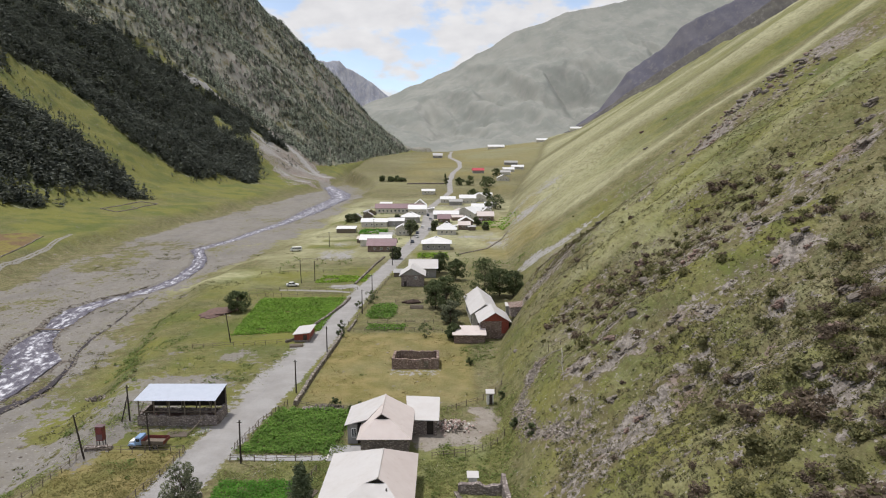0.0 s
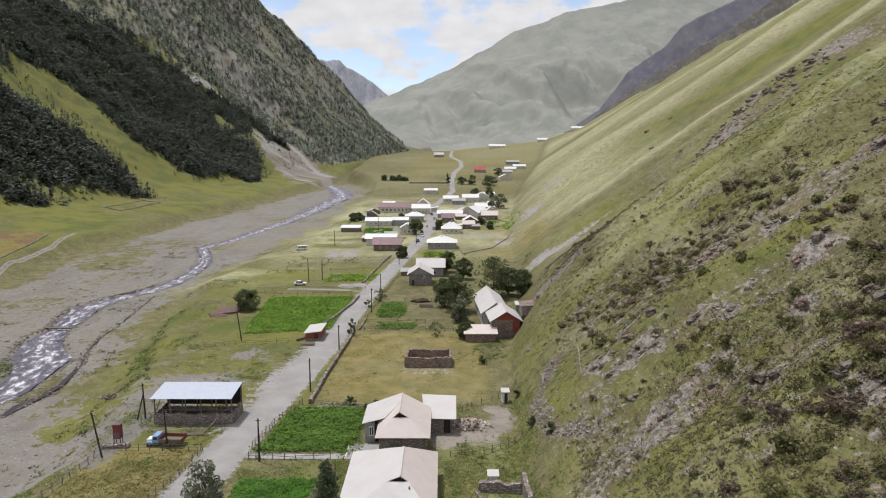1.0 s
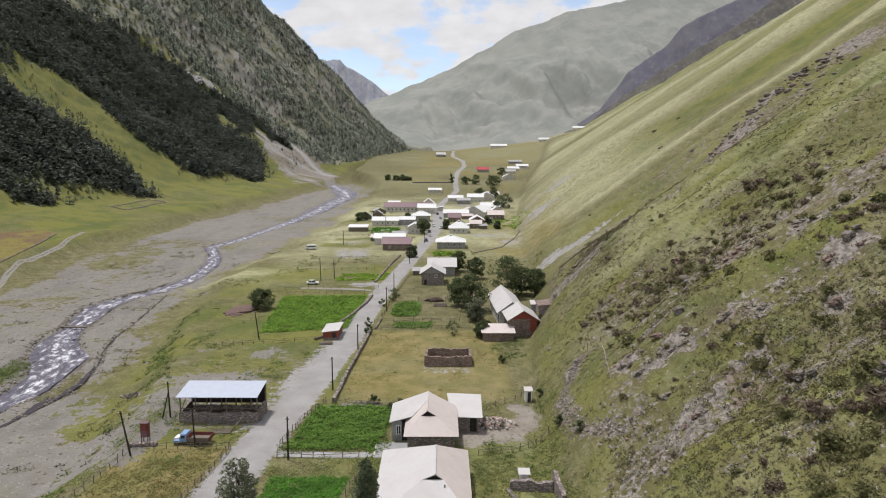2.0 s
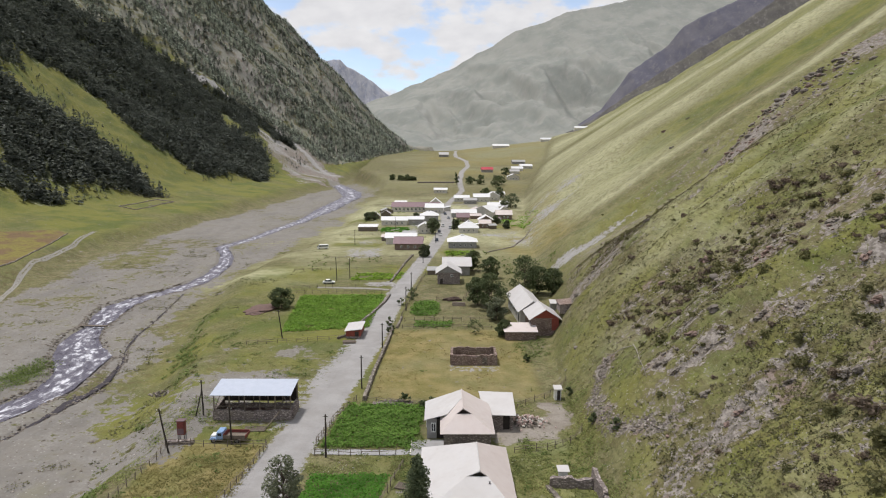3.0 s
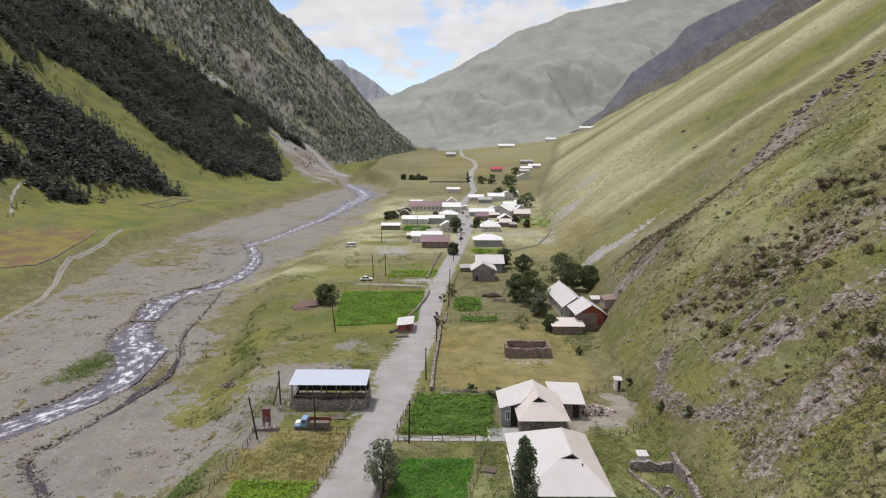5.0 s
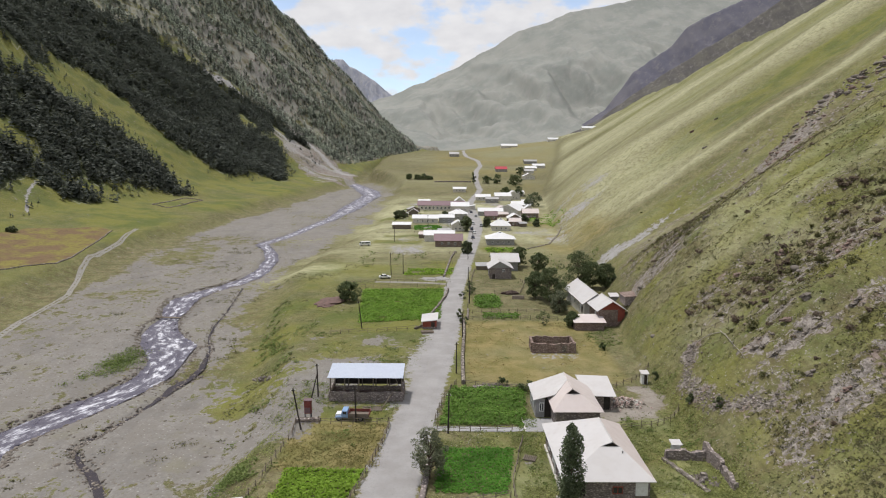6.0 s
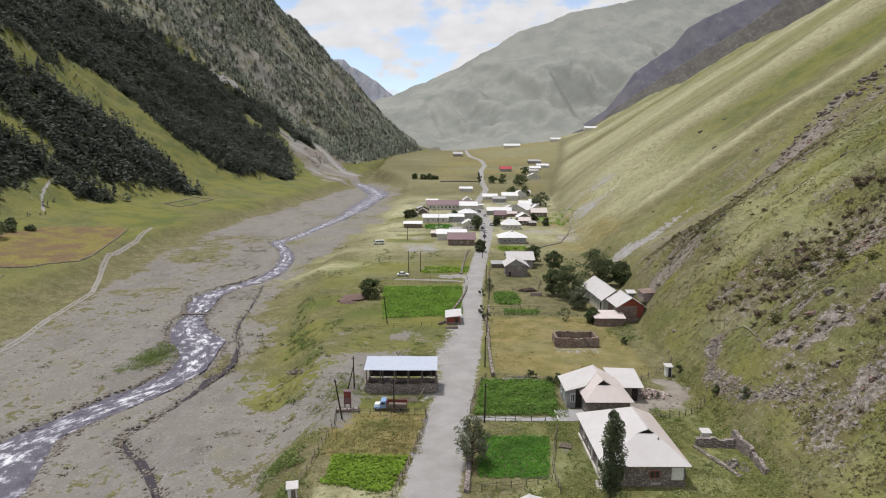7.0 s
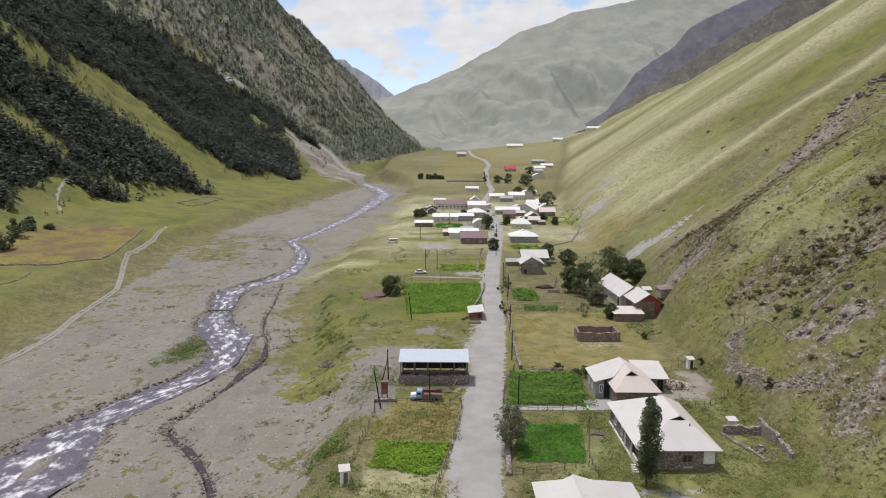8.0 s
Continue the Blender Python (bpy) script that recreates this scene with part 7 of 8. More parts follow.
crop("hay_plot", [(-31.3, 68.5), (-30.3, 80.6), (-19.6, 80.8), (-21.8, 67.8)], 0.34, 0.34, 0.32, 0.20, 8, GRASS_CROP, "lush dark green hay plot beside the big house", 53, 0.0, 0.5)
crop("hay_field", [(-55.0, 187.5), (-29.8, 189.0), (-31.0, 153.0), (-51.5, 149.0)], 0.55, 0.60, 0.40, 0.34, 8, HAY, "bright green hay field west of the road", 54, -0.8, 0.45)
crop("garden_bed", [(-20.2, 178.5), (-17.5, 181.5), (-14.5, 181), (-12.8, 177), (-12.9, 168), (-14.5, 164.2), (-19.5, 164), (-21.2, 168)], 0.6, 0.7, 0.5, 0.34, 9, CROP, "leafy green garden bed inside a fence", 55)
crop("garden_bed", [(-19.0, 158.5), (-9.6, 159.0), (-10.0, 153.6), (-19.4, 153.2)], 0.6, 0.7, 0.5, 0.34, 9, CROP, "narrow leafy garden bed along the fence", 56)
crop("garden_bed", [(-42, 222), (-26, 224), (-27, 212), (-44, 210)], 0.8, 0.8, 0.4, 0.5, 6, CROP_PALE, "pale green garden bed in the meadow", 57, -0.3)
crop("garden_bed", [(-12, 272), (1, 273), (2, 262), (-11, 260)], 0.8, 0.8, 0.4, 0.5, 6, CROP_PALE, "pale green garden before the hipped house", 58, -0.3)
crop("garden_bed", [(-46, 355), (-30, 356), (-30, 334), (-45, 334)], 1.0, 1.0, 0.4, 0.7, 6, GRASS_CROP, "green garden behind the village houses", 59, -0.3)
crop("garden_bed", [(20, 400), (44, 420), (46, 350), (24, 350)], 1.4, 1.4, 0.3, 0.7, 4, HAY, "sunlit green garden under the slope", 60, 0.25)


# ---- shrubs on the eastern slope ----
def shrub_mesh(seed, material, leaves=340, leaf=0.165):
    rng = np.random.default_rng(seed)
    clumps = rng.normal(0, 0.42, (9, 3)) * np.array([1, 1, 0.35]) + np.array([0, 0, 0.42])
    d = rng.normal(size=(leaves, 3))
    d /= np.linalg.norm(d, axis=1)[:, None]
    pos = clumps[rng.integers(0, 9, leaves)] + d * rng.uniform(0.15, 0.42, (leaves, 1))
    pos[:, 2] = np.abs(pos[:, 2])
    return leaf_mesh("shrub", pos, leaf, material, seed, 0.8, 1.6)


SHRUBS = [shrub_mesh(300 + k, LEAF_SHRUB) for k in range(5)] + [shrub_mesh(310 + k, LEAF_BROWN) for k in range(3)]
SHRUBS_FAR = [shrub_mesh(300 + k, LEAF_SHRUB, 150, 0.26) for k in range(5)] + [shrub_mesh(310 + k, LEAF_BROWN, 150, 0.26) for k in range(3)]
rng = np.random.default_rng(77)
sx, sy = rng.uniform(6, 130, 60000), rng.uniform(38, 330, 60000)
sd = sx - east_foot(sy)
cluster = fbm(sx * 0.6, sy, 11, 3, 111)
spurs = 0.6 * np.exp(-((sy - 90) / 8) ** 2) + 1.2 * np.exp(-((sy - 110) / 9) ** 2) + 0.9 * smooth(136, 146, sy) * (1 - smooth(176, 196, sy)) * (1 - smooth(16, 34, sd)) + line(sy, (45, 2.4), (58, 2.2), (67, 1.3), (86, 0)) * smooth(0, 6, sd - line(sy, (45, 12), (60, 18), (68, 30), (82, 36)))
share = smooth(7, 15, sd) * (0.035 + 0.30 * spurs * np.maximum(smooth(-0.15, 0.5, cluster), 0.35 * (1 - smooth(58, 66, sy)))) * (1 - 0.9 * smooth(124, 132, sy) * (1 - smooth(150, 156, sy)) * smooth(14, 24, sd)) * (1 - 0.96 * smooth(165, 225, sy)) * (1 - 0.85 * smooth(44, 66, sd))
wild = smooth(18, 26, sd) * (1 - smooth(66, 92, sy))
keep = rng.uniform(0, 1, len(sx)) < share * 0.48
sx, sy, wild = sx[keep], sy[keep], wild[keep]
order = np.argsort(np.hypot(sx, sy))
sx, sy, wild = sx[order], sy[order], wild[order]
sz = land(sx, sy)
size = rng.uniform(0.35, 0.85, len(sx)) * (1 + 0.55 * wild) * (1 - 0.25 * smooth(100, 170, sy)) * np.where(rng.uniform(0, 1, len(sx)) < 0.28, 1.7, 1.0)
kind_of = np.where(rng.uniform(0, 1, len(sx)) < 0.45, rng.integers(5, 8, len(sx)), rng.integers(0, 5, len(sx)))
turns = rng.uniform(0, 6.28, len(sx))
for k in range(min(300, len(sx))):
    ob = new("shrub", SHRUBS[kind_of[k]])
    ob.matrix_world = Matrix.LocRotScale((sx[k], sy[k], sz[k] - 0.05), Euler((0, 0, turns[k])), (size[k], size[k], size[k] * 0.9))
    tagged(ob, "brown twiggy shrub on the steep slope" if kind_of[k] > 4 else "dark olive shrub on the steep slope", "shrub", "shrubs on the slope")


def scatter(name, shapes, x, y, z, s, turn, pick, label, category, sink=0.05):
    """Many small copies of a few shapes, joined into one mesh."""
    for j, me in enumerate(shapes):
        at = np.flatnonzero(pick == j)
        if not len(at):
            continue
        co = np.empty(len(me.vertices) * 3, np.float32)
        me.vertices.foreach_get("co", co)
        co = co.reshape(-1, 3)
        k = len(me.polygons[0].vertices)
        fa = np.empty(len(me.polygons) * k, np.int32)
        me.polygons.foreach_get("vertices", fa)
        fa = fa.reshape(-1, k)
        ca, sa = np.cos(turn[at]), np.sin(turn[at])
        v = np.stack([co[None, :, 0] * ca[:, None] - co[None, :, 1] * sa[:, None], co[None, :, 0] * sa[:, None] + co[None, :, 1] * ca[:, None], np.repeat(co[None, :, 2], len(at), 0)], -1) * s[at][:, None, None]
        v += np.stack([x[at], y[at], z[at] - sink * s[at]], 1)[:, None, :]
        f = fa[None] + (np.arange(len(at)) * len(co))[:, None, None]
        ob = new(name, quads_mesh(name, v.reshape(-1, 3), f.reshape(-1, k), me.materials[0]))
        tagged(ob, label, category, kind="stuff")


rest = np.arange(300, len(sx))
if len(rest):
    scatter("shrubs", SHRUBS_FAR, sx[rest], sy[rest], sz[rest], size[rest], turns[rest], kind_of[rest], "scattered olive shrubs higher on the slope", "shrubs")

# ---- rocks ----
ROCK_SHAPES = []
for k in range(6):
    me = stone_shape(stone_rng, 0.55)
    me.materials.append((ROCK, ROCK, ROCK_RED, STONE_PALE, ROCK, ROCK)[k])
    ROCK_SHAPES.append(me)


def outcrop(x, y, wide, material, label, seed):
    """A ledge of tilted rock layers that sticks out of the slope."""
    r = random.Random(seed)
    o = thing("rock_outcrop", x, y, None, r.uniform(-25, 25), label, "rock", "ledges on the slope")
    for k in range(7):
        bm = bmesh.new()
        w, d, h = wide * r.uniform(0.22, 0.50), wide * r.uniform(0.18, 0.34), wide * r.uniform(0.05, 0.11)
        box(bm, -w / 2, w / 2, -d / 2, d / 2, -h, h)
        bmesh.ops.subdivide_edges(bm, edges=bm.edges[:], cuts=2, use_grid_fill=True)
        for v in bm.verts:
            v.co += Vector((r.uniform(-0.09, 0.09), r.uniform(-0.09, 0.09), r.uniform(-0.05, 0.05))) * wide * 0.6
        m = pose(r.uniform(-0.35, 0.35) * wide, r.uniform(-0.2, 0.2) * wide, 0, r.uniform(-12, 12), -25 + r.uniform(-14, 14), r.uniform(-40, 40))
        m.translation.z = 0.55 * m.translation.x + 0.06 * wide * (k - 2)
        bmesh.ops.transform(bm, matrix=m, verts=bm.verts[:])
        part("layer", bm, material, o)
    return o


for k, (ox, oy, ow, om) in enumerate(((44.5, 67, 3.4, ROCK), (40.5, 64, 2.6, ROCK_RED), (37.0, 60, 2.6, ROCK), (33.0, 66.5, 2.2, ROCK), (24.6, 90, 2.6, ROCK_RED), (27.5, 91, 2.4, ROCK), (31.6, 84.5, 2.0, ROCK), (35.5, 61.5, 1.8, ROCK), (62, 144, 3.0, ROCK), (109, 199, 4.6, ROCK), (104, 201, 4.2, ROCK), (97, 199, 3.6, ROCK), (89, 200, 3.2, ROCK), (83, 231, 2.4, ROCK), (105, 340, 3.2, ROCK_RED), (91, 288, 2.4, ROCK), (115, 334, 2.0, ROCK), (75, 114, 3.0, ROCK),
                                      (72, 110, 3.2, ROCK), (74, 104, 3.6, ROCK), (66, 100, 3.0, ROCK), (36.5, 115, 2.4, ROCK_RED), (30, 119, 2.2, ROCK_RED), (39, 157, 2.2, ROCK), (21.8, 77.4, 1.5, ROCK), (48, 84, 2.6, ROCK), (29, 72, 1.8, ROCK))):
    outcrop(ox, oy, ow, om, "reddish layered rock ledge in the grass" if om is ROCK_RED else "grey-brown layered rock ledge in the grass", 400 + k)

ledge_rng = np.random.default_rng(80)
lx, ly = ledge_rng.uniform(14, 84, 1400), ledge_rng.uniform(44, 190, 1400)
ledge_rock = surface_kinds(lx, ly)[1]
best = np.argsort(-ledge_rock)[:34]
for k, j in enumerate(best):
    red_one = fbm(lx[j:j + 1], ly[j:j + 1], 25, 2, 155)[0] > 0.1
    outcrop(float(lx[j]), float(ly[j]), float(ledge_rng.uniform(0.8, 1.9)), ROCK_RED if red_one else ROCK, "reddish layered rock ledge in the grass" if red_one else "grey-brown layered rock ledge in the grass", 600 + k)

rng = np.random.default_rng(78)
bx, by = rng.uniform(8, 120, 9000), rng.uniform(40, 300, 9000)
bd = bx - east_foot(by)
g_, r_, *_ = surface_kinds(bx, by)
keep = rng.uniform(0, 1, len(bx)) < np.clip(r_ * 1.3 - 0.25, 0.01, 1) * smooth(1, 8, bd)
bx, by = bx[keep], by[keep]
bs = np.clip(rng.lognormal(-1.55, 0.55, len(bx)), 0.08, 1.2)
scatter("scree_stones", ROCK_SHAPES, bx, by, land(bx, by), bs, rng.uniform(0, 6.28, len(bx)), rng.integers(0, 6, len(bx)), "loose grey and reddish stones on the slope", "stones", 0.2)

gully_t = rng.uniform(0, 6, 900)
ux, uy = (np.interp(gully_t, range(7), [q[k] for q in GULLY]) + rng.normal(0, 0.55, 900) for k in (0, 1))
scatter("gully_stones", grey_shapes, ux, uy, land(ux, uy), np.clip(rng.lognormal(-1.75, 0.45, 900), 0.07, 0.5), rng.uniform(0, 6.28, 900), rng.integers(0, 4, 900), "grey stones lying in the dry gully", "stones", 0.25)

px, py = rng.uniform(-175, -45, 40000), rng.uniform(42, 330, 40000)
g_, *_ = surface_kinds(px, py)
keep = (rng.uniform(0, 1, len(px)) < np.clip(g_ - 0.25, 0, 1) * 0.55) & (off_line(px, py, RIVER)[0] > river_half(py) * 1.02) & (off_line(px, py, TRACK_LINE)[0] > 2.2)
px, py = px[keep], py[keep]
ps = np.clip(rng.lognormal(-1.75, 0.5, len(px)), 0.07, 0.8)
scatter("river_stones", ROCK_SHAPES[:2] + ROCK_SHAPES[3:5], px, py, land(px, py), ps, rng.uniform(0, 6.28, len(px)), rng.integers(0, 4, len(px)), "rounded grey pebbles on the river plain", "stones", 0.2)
# boulders along the banks of the river
u_ = rng.uniform(0, 20, 1500)
i_ = np.minimum(u_.astype(int), 19)
f_ = u_ - i_
rp = np.array(RIVER, float)
cx_, cy_ = rp[i_, 0] * (1 - f_) + rp[i_ + 1, 0] * f_, rp[i_, 1] * (1 - f_) + rp[i_ + 1, 1] * f_
sgn = np.where(rng.uniform(0, 1, 1500) < 0.55, -1, 1)
cx_ = cx_ + sgn * (river_half(cy_) * rng.uniform(0.95, 1.25, 1500) + rng.uniform(0, 1.5, 1500))
scatter("bank_stones", ROCK_SHAPES[:2], cx_, cy_, land(cx_, cy_), rng.uniform(0.15, 0.55, 1500), rng.uniform(0, 6.28, 1500), rng.integers(0, 2, 1500), "dark wet stones along the river bank", "stones", 0.1)


# a broken band of rocks across the grassy slope
u_ = rng.uniform(0, 1, 260)
cx_, cy_ = 70 + 42 * u_ + rng.normal(0, 1.5, 260), 199 + rng.normal(0, 5.0, 260)
scatter("ledge_stones", ROCK_SHAPES[:3], cx_, cy_, land(cx_, cy_), np.clip(rng.lognormal(-0.65, 0.5, 260), 0.2, 1.4), rng.uniform(0, 6.28, 260), rng.integers(0, 3, 260), "grey-brown boulders along the slope's rocky band", "stones", 0.2)
# stones in and along the side stream
sp = np.array(STREAM, float)
u_ = rng.uniform(0, len(sp) - 1.01, 1300)
i_ = u_.astype(int)
f_ = u_ - i_
cx_, cy_ = sp[i_, 0] * (1 - f_) + sp[i_ + 1, 0] * f_, sp[i_, 1] * (1 - f_) + sp[i_ + 1, 1] * f_
cx_, cy_ = cx_ + rng.normal(0, 1.0, 1300) * stream_half(cy_), cy_ + rng.normal(0, 0.7, 1300)
scatter("stream_stones", ROCK_SHAPES[:2] + ROCK_SHAPES[3:4], cx_, cy_, np.maximum(land(cx_, cy_), flood_level(cy_) - 0.42), np.clip(rng.lognormal(-1.55, 0.45, 1300), 0.08, 0.5), rng.uniform(0, 6.28, 1300), rng.integers(0, 3, 1300), "grey stones lying in the side stream", "stones", 0.1)


# ---- tussocks and weeds ----
def tufts(name, n, area, test, leaf, high, per, material, label, seed, spread=0.22):
    rng_ = np.random.default_rng(seed)
    x, y = rng_.uniform(area[0], area[1], n), rng_.uniform(area[2], area[3], n)
    keep_ = rng_.uniform(0, 1, n) < test(x, y)
    x, y = x[keep_], y[keep_]
    c = np.repeat(np.stack([x, y, land(x, y)], 1), per, 0)
    w = np.repeat(rng_.uniform(0.5, 1.4, len(x)), per)
    c[:, 0] += rng_.normal(0, spread, len(c)) * w
    c[:, 1] += rng_.normal(0, spread, len(c)) * w
    c[:, 2] = land(c[:, 0], c[:, 1]) + high * rng_.uniform(0.1, 1, len(c)) * w
    return tagged(new(name, leaf_mesh(name, c, leaf, material, seed, 0.35, 1.6, 0.35)), label, "grass", kind="stuff")


WEED = leaf_material("weeds", (0.110, 0.112, 0.050), (0.205, 0.190, 0.092), 0.3)
MEADOW_WEED = leaf_material("meadow_weeds", (0.120, 0.138, 0.048), (0.215, 0.225, 0.092), 0.3)
STRAW = leaf_material("straw_grass", (0.175, 0.148, 0.075), (0.295, 0.252, 0.135), 0.3)
LAWN_STRAW = leaf_material("golden_lawn_straw", (0.210, 0.165, 0.062), (0.300, 0.235, 0.098), 0.12)
LUSH = leaf_material("nettle_leaves", (0.130, 0.180, 0.048), (0.235, 0.285, 0.095), 0.3)


def slope_test(x, y):
    return smooth(0, 8, x - east_foot(y)) * (0.35 + 0.4 * fbm(x, y, 8, 3, 121))


def village_test(x, y):
    off = smooth(3.6, 5.0, off_line(x, y, ROAD_LINE)[0])
    lawn = patch(x, y, -25, 4, 108, 150, 0.5)
    houses = patch(x, y, -15, -3.5, 65.5, 82.5, 0.2) + patch(x, y, -15, -0.5, 87, 101, 0.2)
    return np.clip(off * (0.22 + 0.5 * fbm(x, y, 7, 3, 123)) * (1 - 0.97 * lawn) * (1 - houses), 0, 1) * smooth(-3, 3, x - village_edge(y))


tufts("slope_tussocks", 26000, (6, 95, 40, 190), slope_test, 0.17, 0.15, 8, WEED, "olive grass tussocks on the slope", 131)
tufts("slope_straw", 9000, (6, 95, 40, 190), slope_test, 0.18, 0.22, 6, STRAW, "straw-coloured grass tussocks on the slope", 132)
tufts("near_tussocks", 15000, (14, 62, 38, 80), lambda x, y: 0.55 * slope_test(x, y) + 0.1, 0.13, 0.16, 9, WEED, "thick grass tussocks between the shrubs", 144, 0.2)
tufts("near_straw", 7000, (14, 62, 38, 90), lambda x, y: 0.5 * slope_test(x, y), 0.12, 0.2, 7, STRAW, "pale dead grass between the shrubs", 145, 0.2)
HEATH = leaf_material("heath_twigs", (0.092, 0.080, 0.046), (0.178, 0.154, 0.090), 0.3)
tufts("slope_heath", 26000, (12, 80, 40, 190), lambda x, y: smooth(7, 18, x - east_foot(y)) * (1 - 0.75 * (1 - smooth(78, 88, y)) * (1 - smooth(20, 28, x - east_foot(y)))) * (0.05 + (0.20 + 0.26 * smooth(92, 104, y)) * smooth(-0.1, 0.5, fbm(x * 0.6, y, 11, 3, 111)) + 0.52 * smooth(132, 144, y) * (1 - smooth(180, 196, y)) * (1 - smooth(22, 40, x - east_foot(y)))) * (1 - 0.9 * smooth(122, 130, y) * (1 - smooth(150, 156, y)) * smooth(16, 24, x - east_foot(y))) * (1 - 0.5 * smooth(180, 200, y)), 0.15, 0.26, 11, HEATH, "low brown heath between the shrubs", 146, 0.30)
tufts("village_weeds", 30000, (-84, 10, 44, 215), village_test, 0.11, 0.07, 8, MEADOW_WEED, "weeds and rough grass between the plots", 133)
tufts("lawn_straw", 26000, (-56, 6, 50, 152), lambda x, y: np.maximum(np.maximum(0.5 * patch(x, y, -25, 4, 108, 150, 0.5), 0.12 * patch(x, y, -54, -39, 75, 89, 0.5)), patch(x, y, -53, -40, 50, 64, 0.5)) * (0.35 + 0.5 * fbm(x, y, 5, 3, 122)), 0.11, 0.08, 8, LAWN_STRAW, "dry straw grass on the mown plots", 138)
tufts("garden_bushes", 420, (-62, 34, 200, 470), lambda x, y: (off_line(x, y, ROAD_LINE)[0] > 7) * smooth(0.1, 0.5, fbm(x, y, 22, 2, 126)), 0.42, 1.5, 26, LUSH, "garden bushes between the village houses", 140, 0.9)
tufts("nettles", 10500, (-84, 12, 44, 150), lambda x, y: village_test(x, y) * smooth(0.1, 0.5, fbm(x, y, 11, 2, 125)), 0.17, 0.35, 22, LUSH, "lush nettles along fences and walls", 134, 0.42)
tufts("bank_bushes", 1300, (-78, -52, 50, 190), lambda x, y: (1 - patch(x, y, -66, -52, 72, 103, 2)) * np.exp(-((x - village_edge(y) + 1) / 3.0) ** 2) * smooth(0.0, 0.4, fbm(x, y, 12, 2, 127)), 0.24, 0.75, 34, LUSH, "green bushes on the low river bank", 135, 0.55)
tufts("gravel_herbs", 2600, (-170, -62, 60, 300), lambda x, y: (0.5 + fbm(x, y, 16, 3, 129) > 0.85) * (off_line(x, y, RIVER)[0] > 8) * (off_line(x, y, RIVER)[0] < 40) * 0.8, 0.22, 0.30, 22, WEED, "low herbs on the gravel plain", 136, 0.6)
tufts("river_willows", 1500, (-116, -98, 118, 150), lambda x, y: np.exp(-(((x + 105.0 - 0.16 * (y - 134)) / 3.2) ** 2 + ((y - 134) / 7.5) ** 2)) * 0.8, 0.22, 0.55, 24, LUSH, "green willow scrub on the gravel bar", 137, 0.8)


RANK = leaf_material("rank_grass", (0.215, 0.245, 0.080), (0.385, 0.395, 0.155), 0.35)
FLOWER = leaf_material("white_umbels", (0.46, 0.46, 0.40), (0.62, 0.62, 0.56), 0.4)


def yard_test(x, y):
    houses = patch(x, y, -15, -3.5, 65.5, 82.5, 0.2) + patch(x, y, -15, -0.5, 86, 101, 0.2) + patch(x, y, -31, -18.5, 43.5, 57.5, 0.2) + patch(x, y, -32, -19.5, 67, 81, 0.3) + patch(x, y, -31.5, -14.5, 86, 105, 0.3)
    yard = np.maximum(patch(x, y, -4, 6.5, 90, 100.5, 1.2), patch(x, y, 3, 9, 95, 106, 1.2))
    return np.clip(smooth(3.4, 4.6, off_line(x, y, ROAD_LINE)[0]) * (0.42 + 0.55 * fbm(x, y, 5, 3, 117)) * (1 - houses) * (1 - yard), 0, 1)


tufts("rank_grass", 26000, (-32, 14, 42, 106), lambda x, y: yard_test(x, y) * (1 - smooth(0, 5, x - east_foot(y))), 0.13, 0.24, 12, RANK, "rank green grass round the houses", 147, 0.30)
tufts("rank_grass", 9000, (-60, -37, 44, 104), lambda x, y: 0.6 * yard_test(x, y) * (1 - patch(x, y, -54, -39.5, 62, 104, 0.5)), 0.13, 0.24, 12, RANK, "rank green grass along the plot's edge", 148, 0.30)
tufts("white_flowers", 1500, (-30, 20, 44, 96), lambda x, y: yard_test(x, y) * smooth(0.0, 0.4, fbm(x, y, 7, 2, 118)), 0.10, 0.42, 4, FLOWER, "white umbel flowers in the rank grass", 149, 0.18)
PLOT_GRASS = leaf_material("ripe_meadow_grass", (0.190, 0.178, 0.062), (0.285, 0.245, 0.094), 0.10)
tufts("plot_grass", 1500, (-53.5, -39.3, 75, 89), lambda x, y: 0.55 + 0.4 * fbm(x, y, 4, 3, 124), 0.12, 0.10, 8, PLOT_GRASS, "tall ripe meadow grass in the fenced plot", 141, 0.25)
tufts("yard_weeds", 6500, (-31, 10, 48, 92), lambda x, y: village_test(x, y) * 0.8 * (1 - patch(x, y, -32, -18.5, 66, 106, 0.3)) * smooth(-0.25, 0.4, fbm(x, y, 6, 3, 128)), 0.17, 0.32, 14, LUSH, "rank green weeds round the houses", 142, 0.35)
tufts("plot_bushes", 700, (-66, -53, 56, 78), lambda x, y: np.exp(-((x + 58.5 + 0.25 * (y - 68)) / 2.4) ** 2) * smooth(-0.3, 0.3, fbm(x, y, 5, 2, 130)), 0.22, 0.8, 34, LUSH, "green bushes below the fenced plot", 143, 0.5)


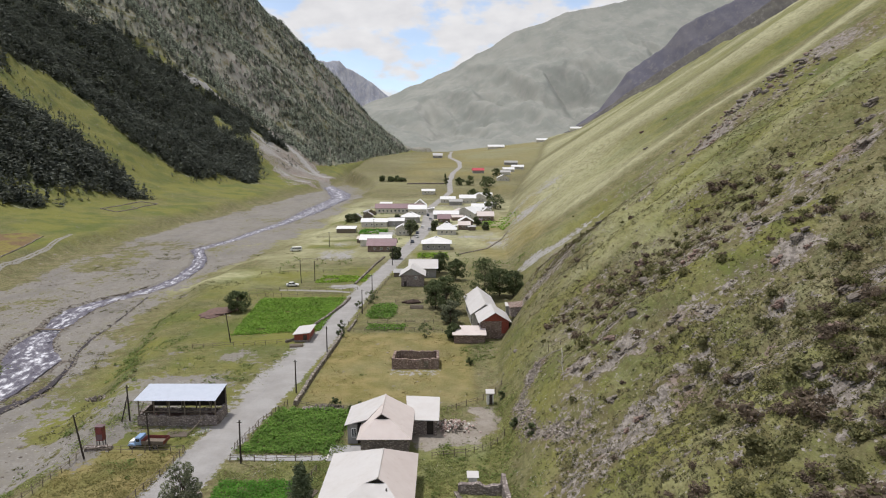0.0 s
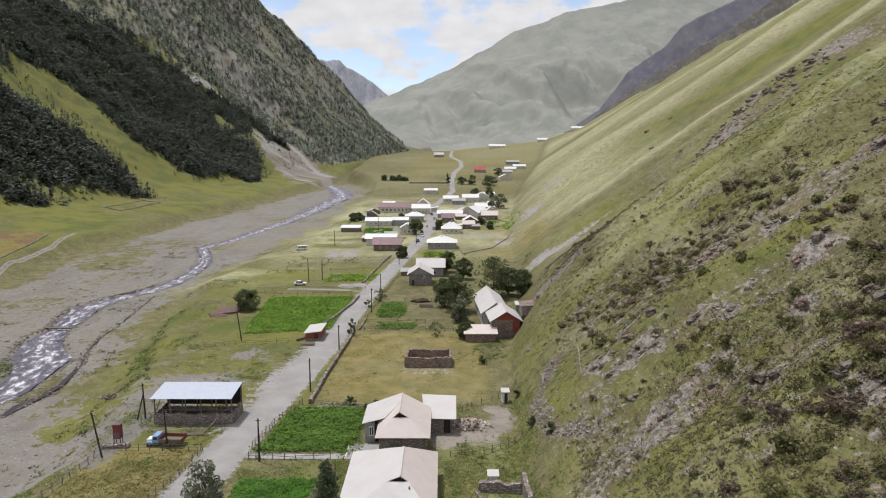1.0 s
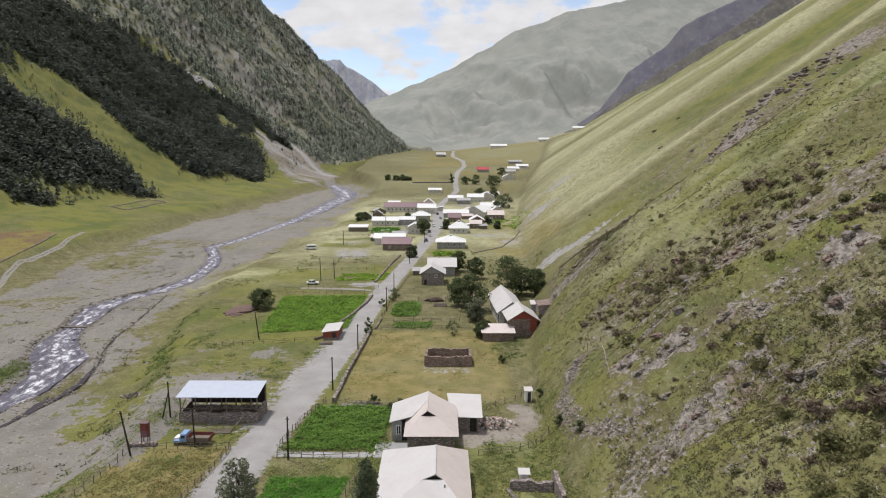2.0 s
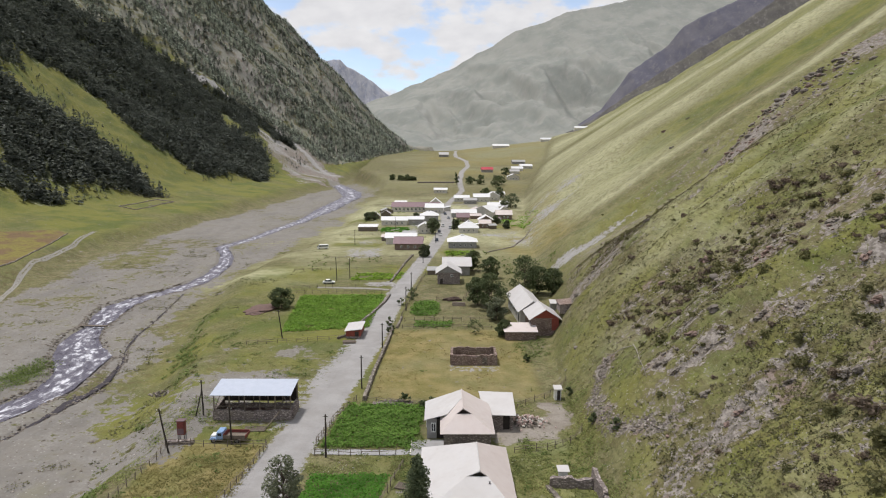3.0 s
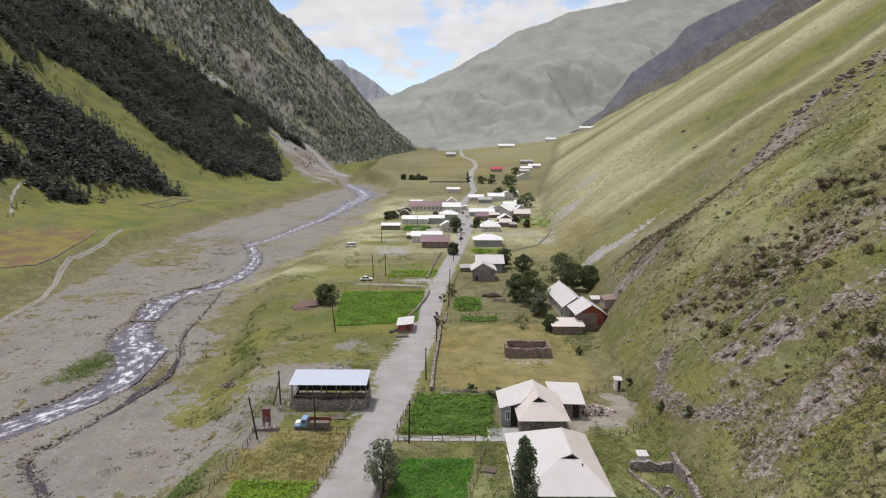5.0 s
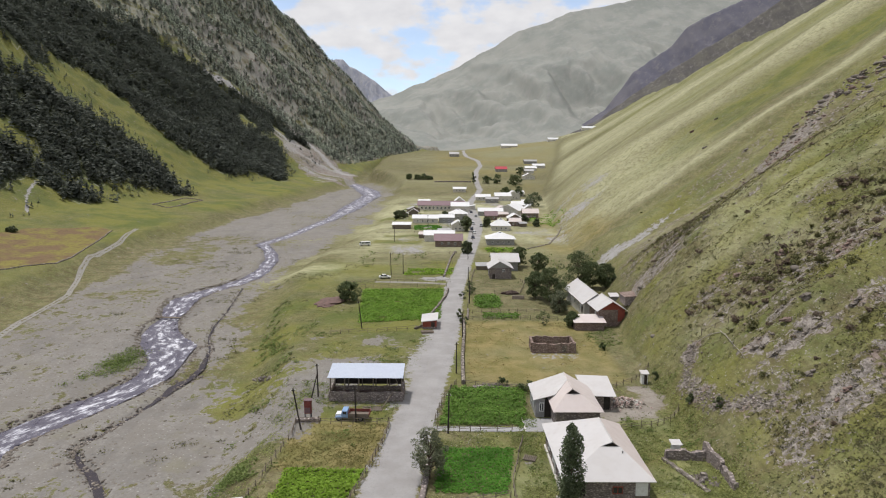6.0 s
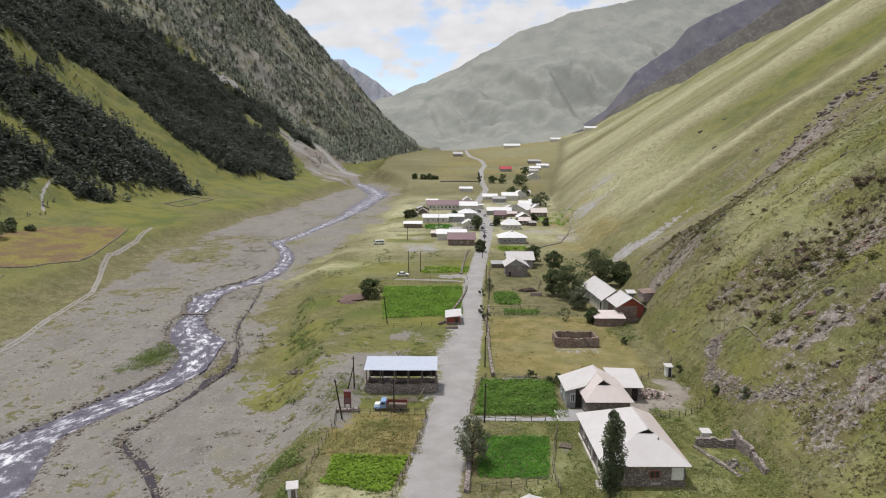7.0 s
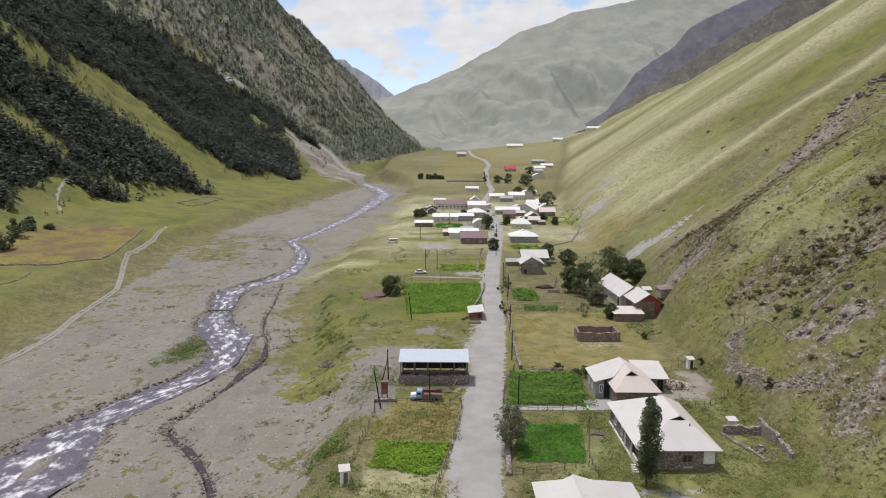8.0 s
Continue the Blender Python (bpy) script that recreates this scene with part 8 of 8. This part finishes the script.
# ---- forests on the western mountain ----
def spray_tree(name, seed, material, sprays, wide, point, leaf):
    """A far tree: a stem and drooping sprays of twigs in a pointed or rounded crown, one unit high."""
    rng_ = np.random.default_rng(seed)
    up = 0.10 + 0.88 * np.sort(rng_.uniform(0, 1, sprays)) ** 0.9
    reach = wide * np.where(up < 0.28, 0.55 + 1.6 * up, (1 - up) / 0.72 if point else np.sqrt(np.clip(1 - ((up - 0.5) / 0.52) ** 2, 0.04, 1)))
    around = rng_.uniform(0, 6.283, sprays) + np.arange(sprays) * 2.4
    out = reach * rng_.uniform(0.35, 1.0, sprays)
    tip = np.stack([np.cos(around) * out, np.sin(around) * out, up - 0.04], 1)
    along = np.stack([np.cos(around), np.sin(around), rng_.uniform(-0.7, 0.1, sprays)], 1)
    side = np.stack([-np.sin(around), np.cos(around), rng_.uniform(-0.5, 0.5, sprays)], 1)
    size = (leaf * rng_.uniform(0.7, 1.3, sprays) * (1.15 - 0.55 * up))[:, None]
    v = np.stack([tip - along * size, tip + side * size * 0.75, tip + along * size * 0.7, tip - side * size * 0.75], 1).reshape(-1, 3)
    q = np.arange(4 * sprays).reshape(-1, 4)
    top = np.array([[-0.035, 0, 0.80], [0.035, 0, 0.80], [0.0, 0.02, 1.04], [0.0, -0.03, 0.80], [0.03, 0, 0.0], [-0.03, 0, 0.0], [-0.012, 0.02, 0.6], [0.012, -0.02, 0.6]])
    v = np.concatenate([v, top])
    q = np.concatenate([q, [[4 * sprays, 4 * sprays + 3, 4 * sprays + 1, 4 * sprays + 2], [4 * sprays + 4, 4 * sprays + 7, 4 * sprays + 6, 4 * sprays + 5]]])
    return quads_mesh(name, v, q, material)


FIRS = [spray_tree("conifer", 500 + k, NEEDLES, 20, 0.25, True, 0.17) for k in range(4)] + [spray_tree("pine", 510 + k, NEEDLES, 20, 0.30, False, 0.18) for k in range(3)]
PINES = [spray_tree("pine", 520 + k, NEEDLES_HAZED, 13, 0.30, False, 0.21) for k in range(4)] + [spray_tree("conifer", 530 + k, NEEDLES_HAZED, 13, 0.26, True, 0.20) for k in range(2)]
rng = np.random.default_rng(79)


def wooded(n, area, which):
    x, y = rng.uniform(area[0], area[1], n), rng.uniform(area[2], area[3], n)
    dark, sparse, _ = wood_share(x + rng.normal(0, 3.5, n), y + rng.normal(0, 5.0, n))
    open_ground = wood_share(x, y)[2]
    dark, sparse = dark & ~open_ground, sparse & ~open_ground
    return (x[dark], y[dark]) if which == "dark" else (x[sparse], y[sparse])


fx, fy = wooded(33000, (-470, -195, 270, 900), "dark")
scatter("fir_forest", FIRS, fx, fy, land(fx, fy), np.clip(rng.lognormal(1.90, 0.30, len(fx)), 3.0, 12.0), rng.uniform(0, 6.28, len(fx)), rng.integers(0, 7, len(fx)), "dense dark fir forest on the western mountain", "forest", 0.02)
qx, qy = wooded(48000, (-680, -60, 700, 1640), "sparse")
thin = fbm(qx * 0.35, qy, 42, 4, 141, 0.6)
keep = rng.uniform(0, 1, len(qx)) < np.clip(0.74 + 0.70 * thin, 0.10, 1.0)
qx, qy = qx[keep], qy[keep]
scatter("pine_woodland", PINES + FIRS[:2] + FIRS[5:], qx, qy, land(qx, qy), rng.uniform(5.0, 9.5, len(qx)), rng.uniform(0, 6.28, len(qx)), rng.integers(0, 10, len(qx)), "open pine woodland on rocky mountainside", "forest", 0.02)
# lone young trees on the bright strips between the woods
lx, ly = rng.uniform(-400, -190, 3600), rng.uniform(290, 860, 3600)
dark, sparse, _ = wood_share(lx, ly)
keep = ~dark & ~sparse & (west_foot(ly) - lx > 4) & (fbm(lx, ly, 22, 3, 143) > 0.18)
lx, ly = lx[keep], ly[keep]
scatter("young_firs", FIRS, lx, ly, land(lx, ly), rng.uniform(1.2, 4.2, len(lx)), rng.uniform(0, 6.28, len(lx)), rng.integers(0, 7, len(lx)), "scattered young firs on the steep meadow", "trees", 0.02)
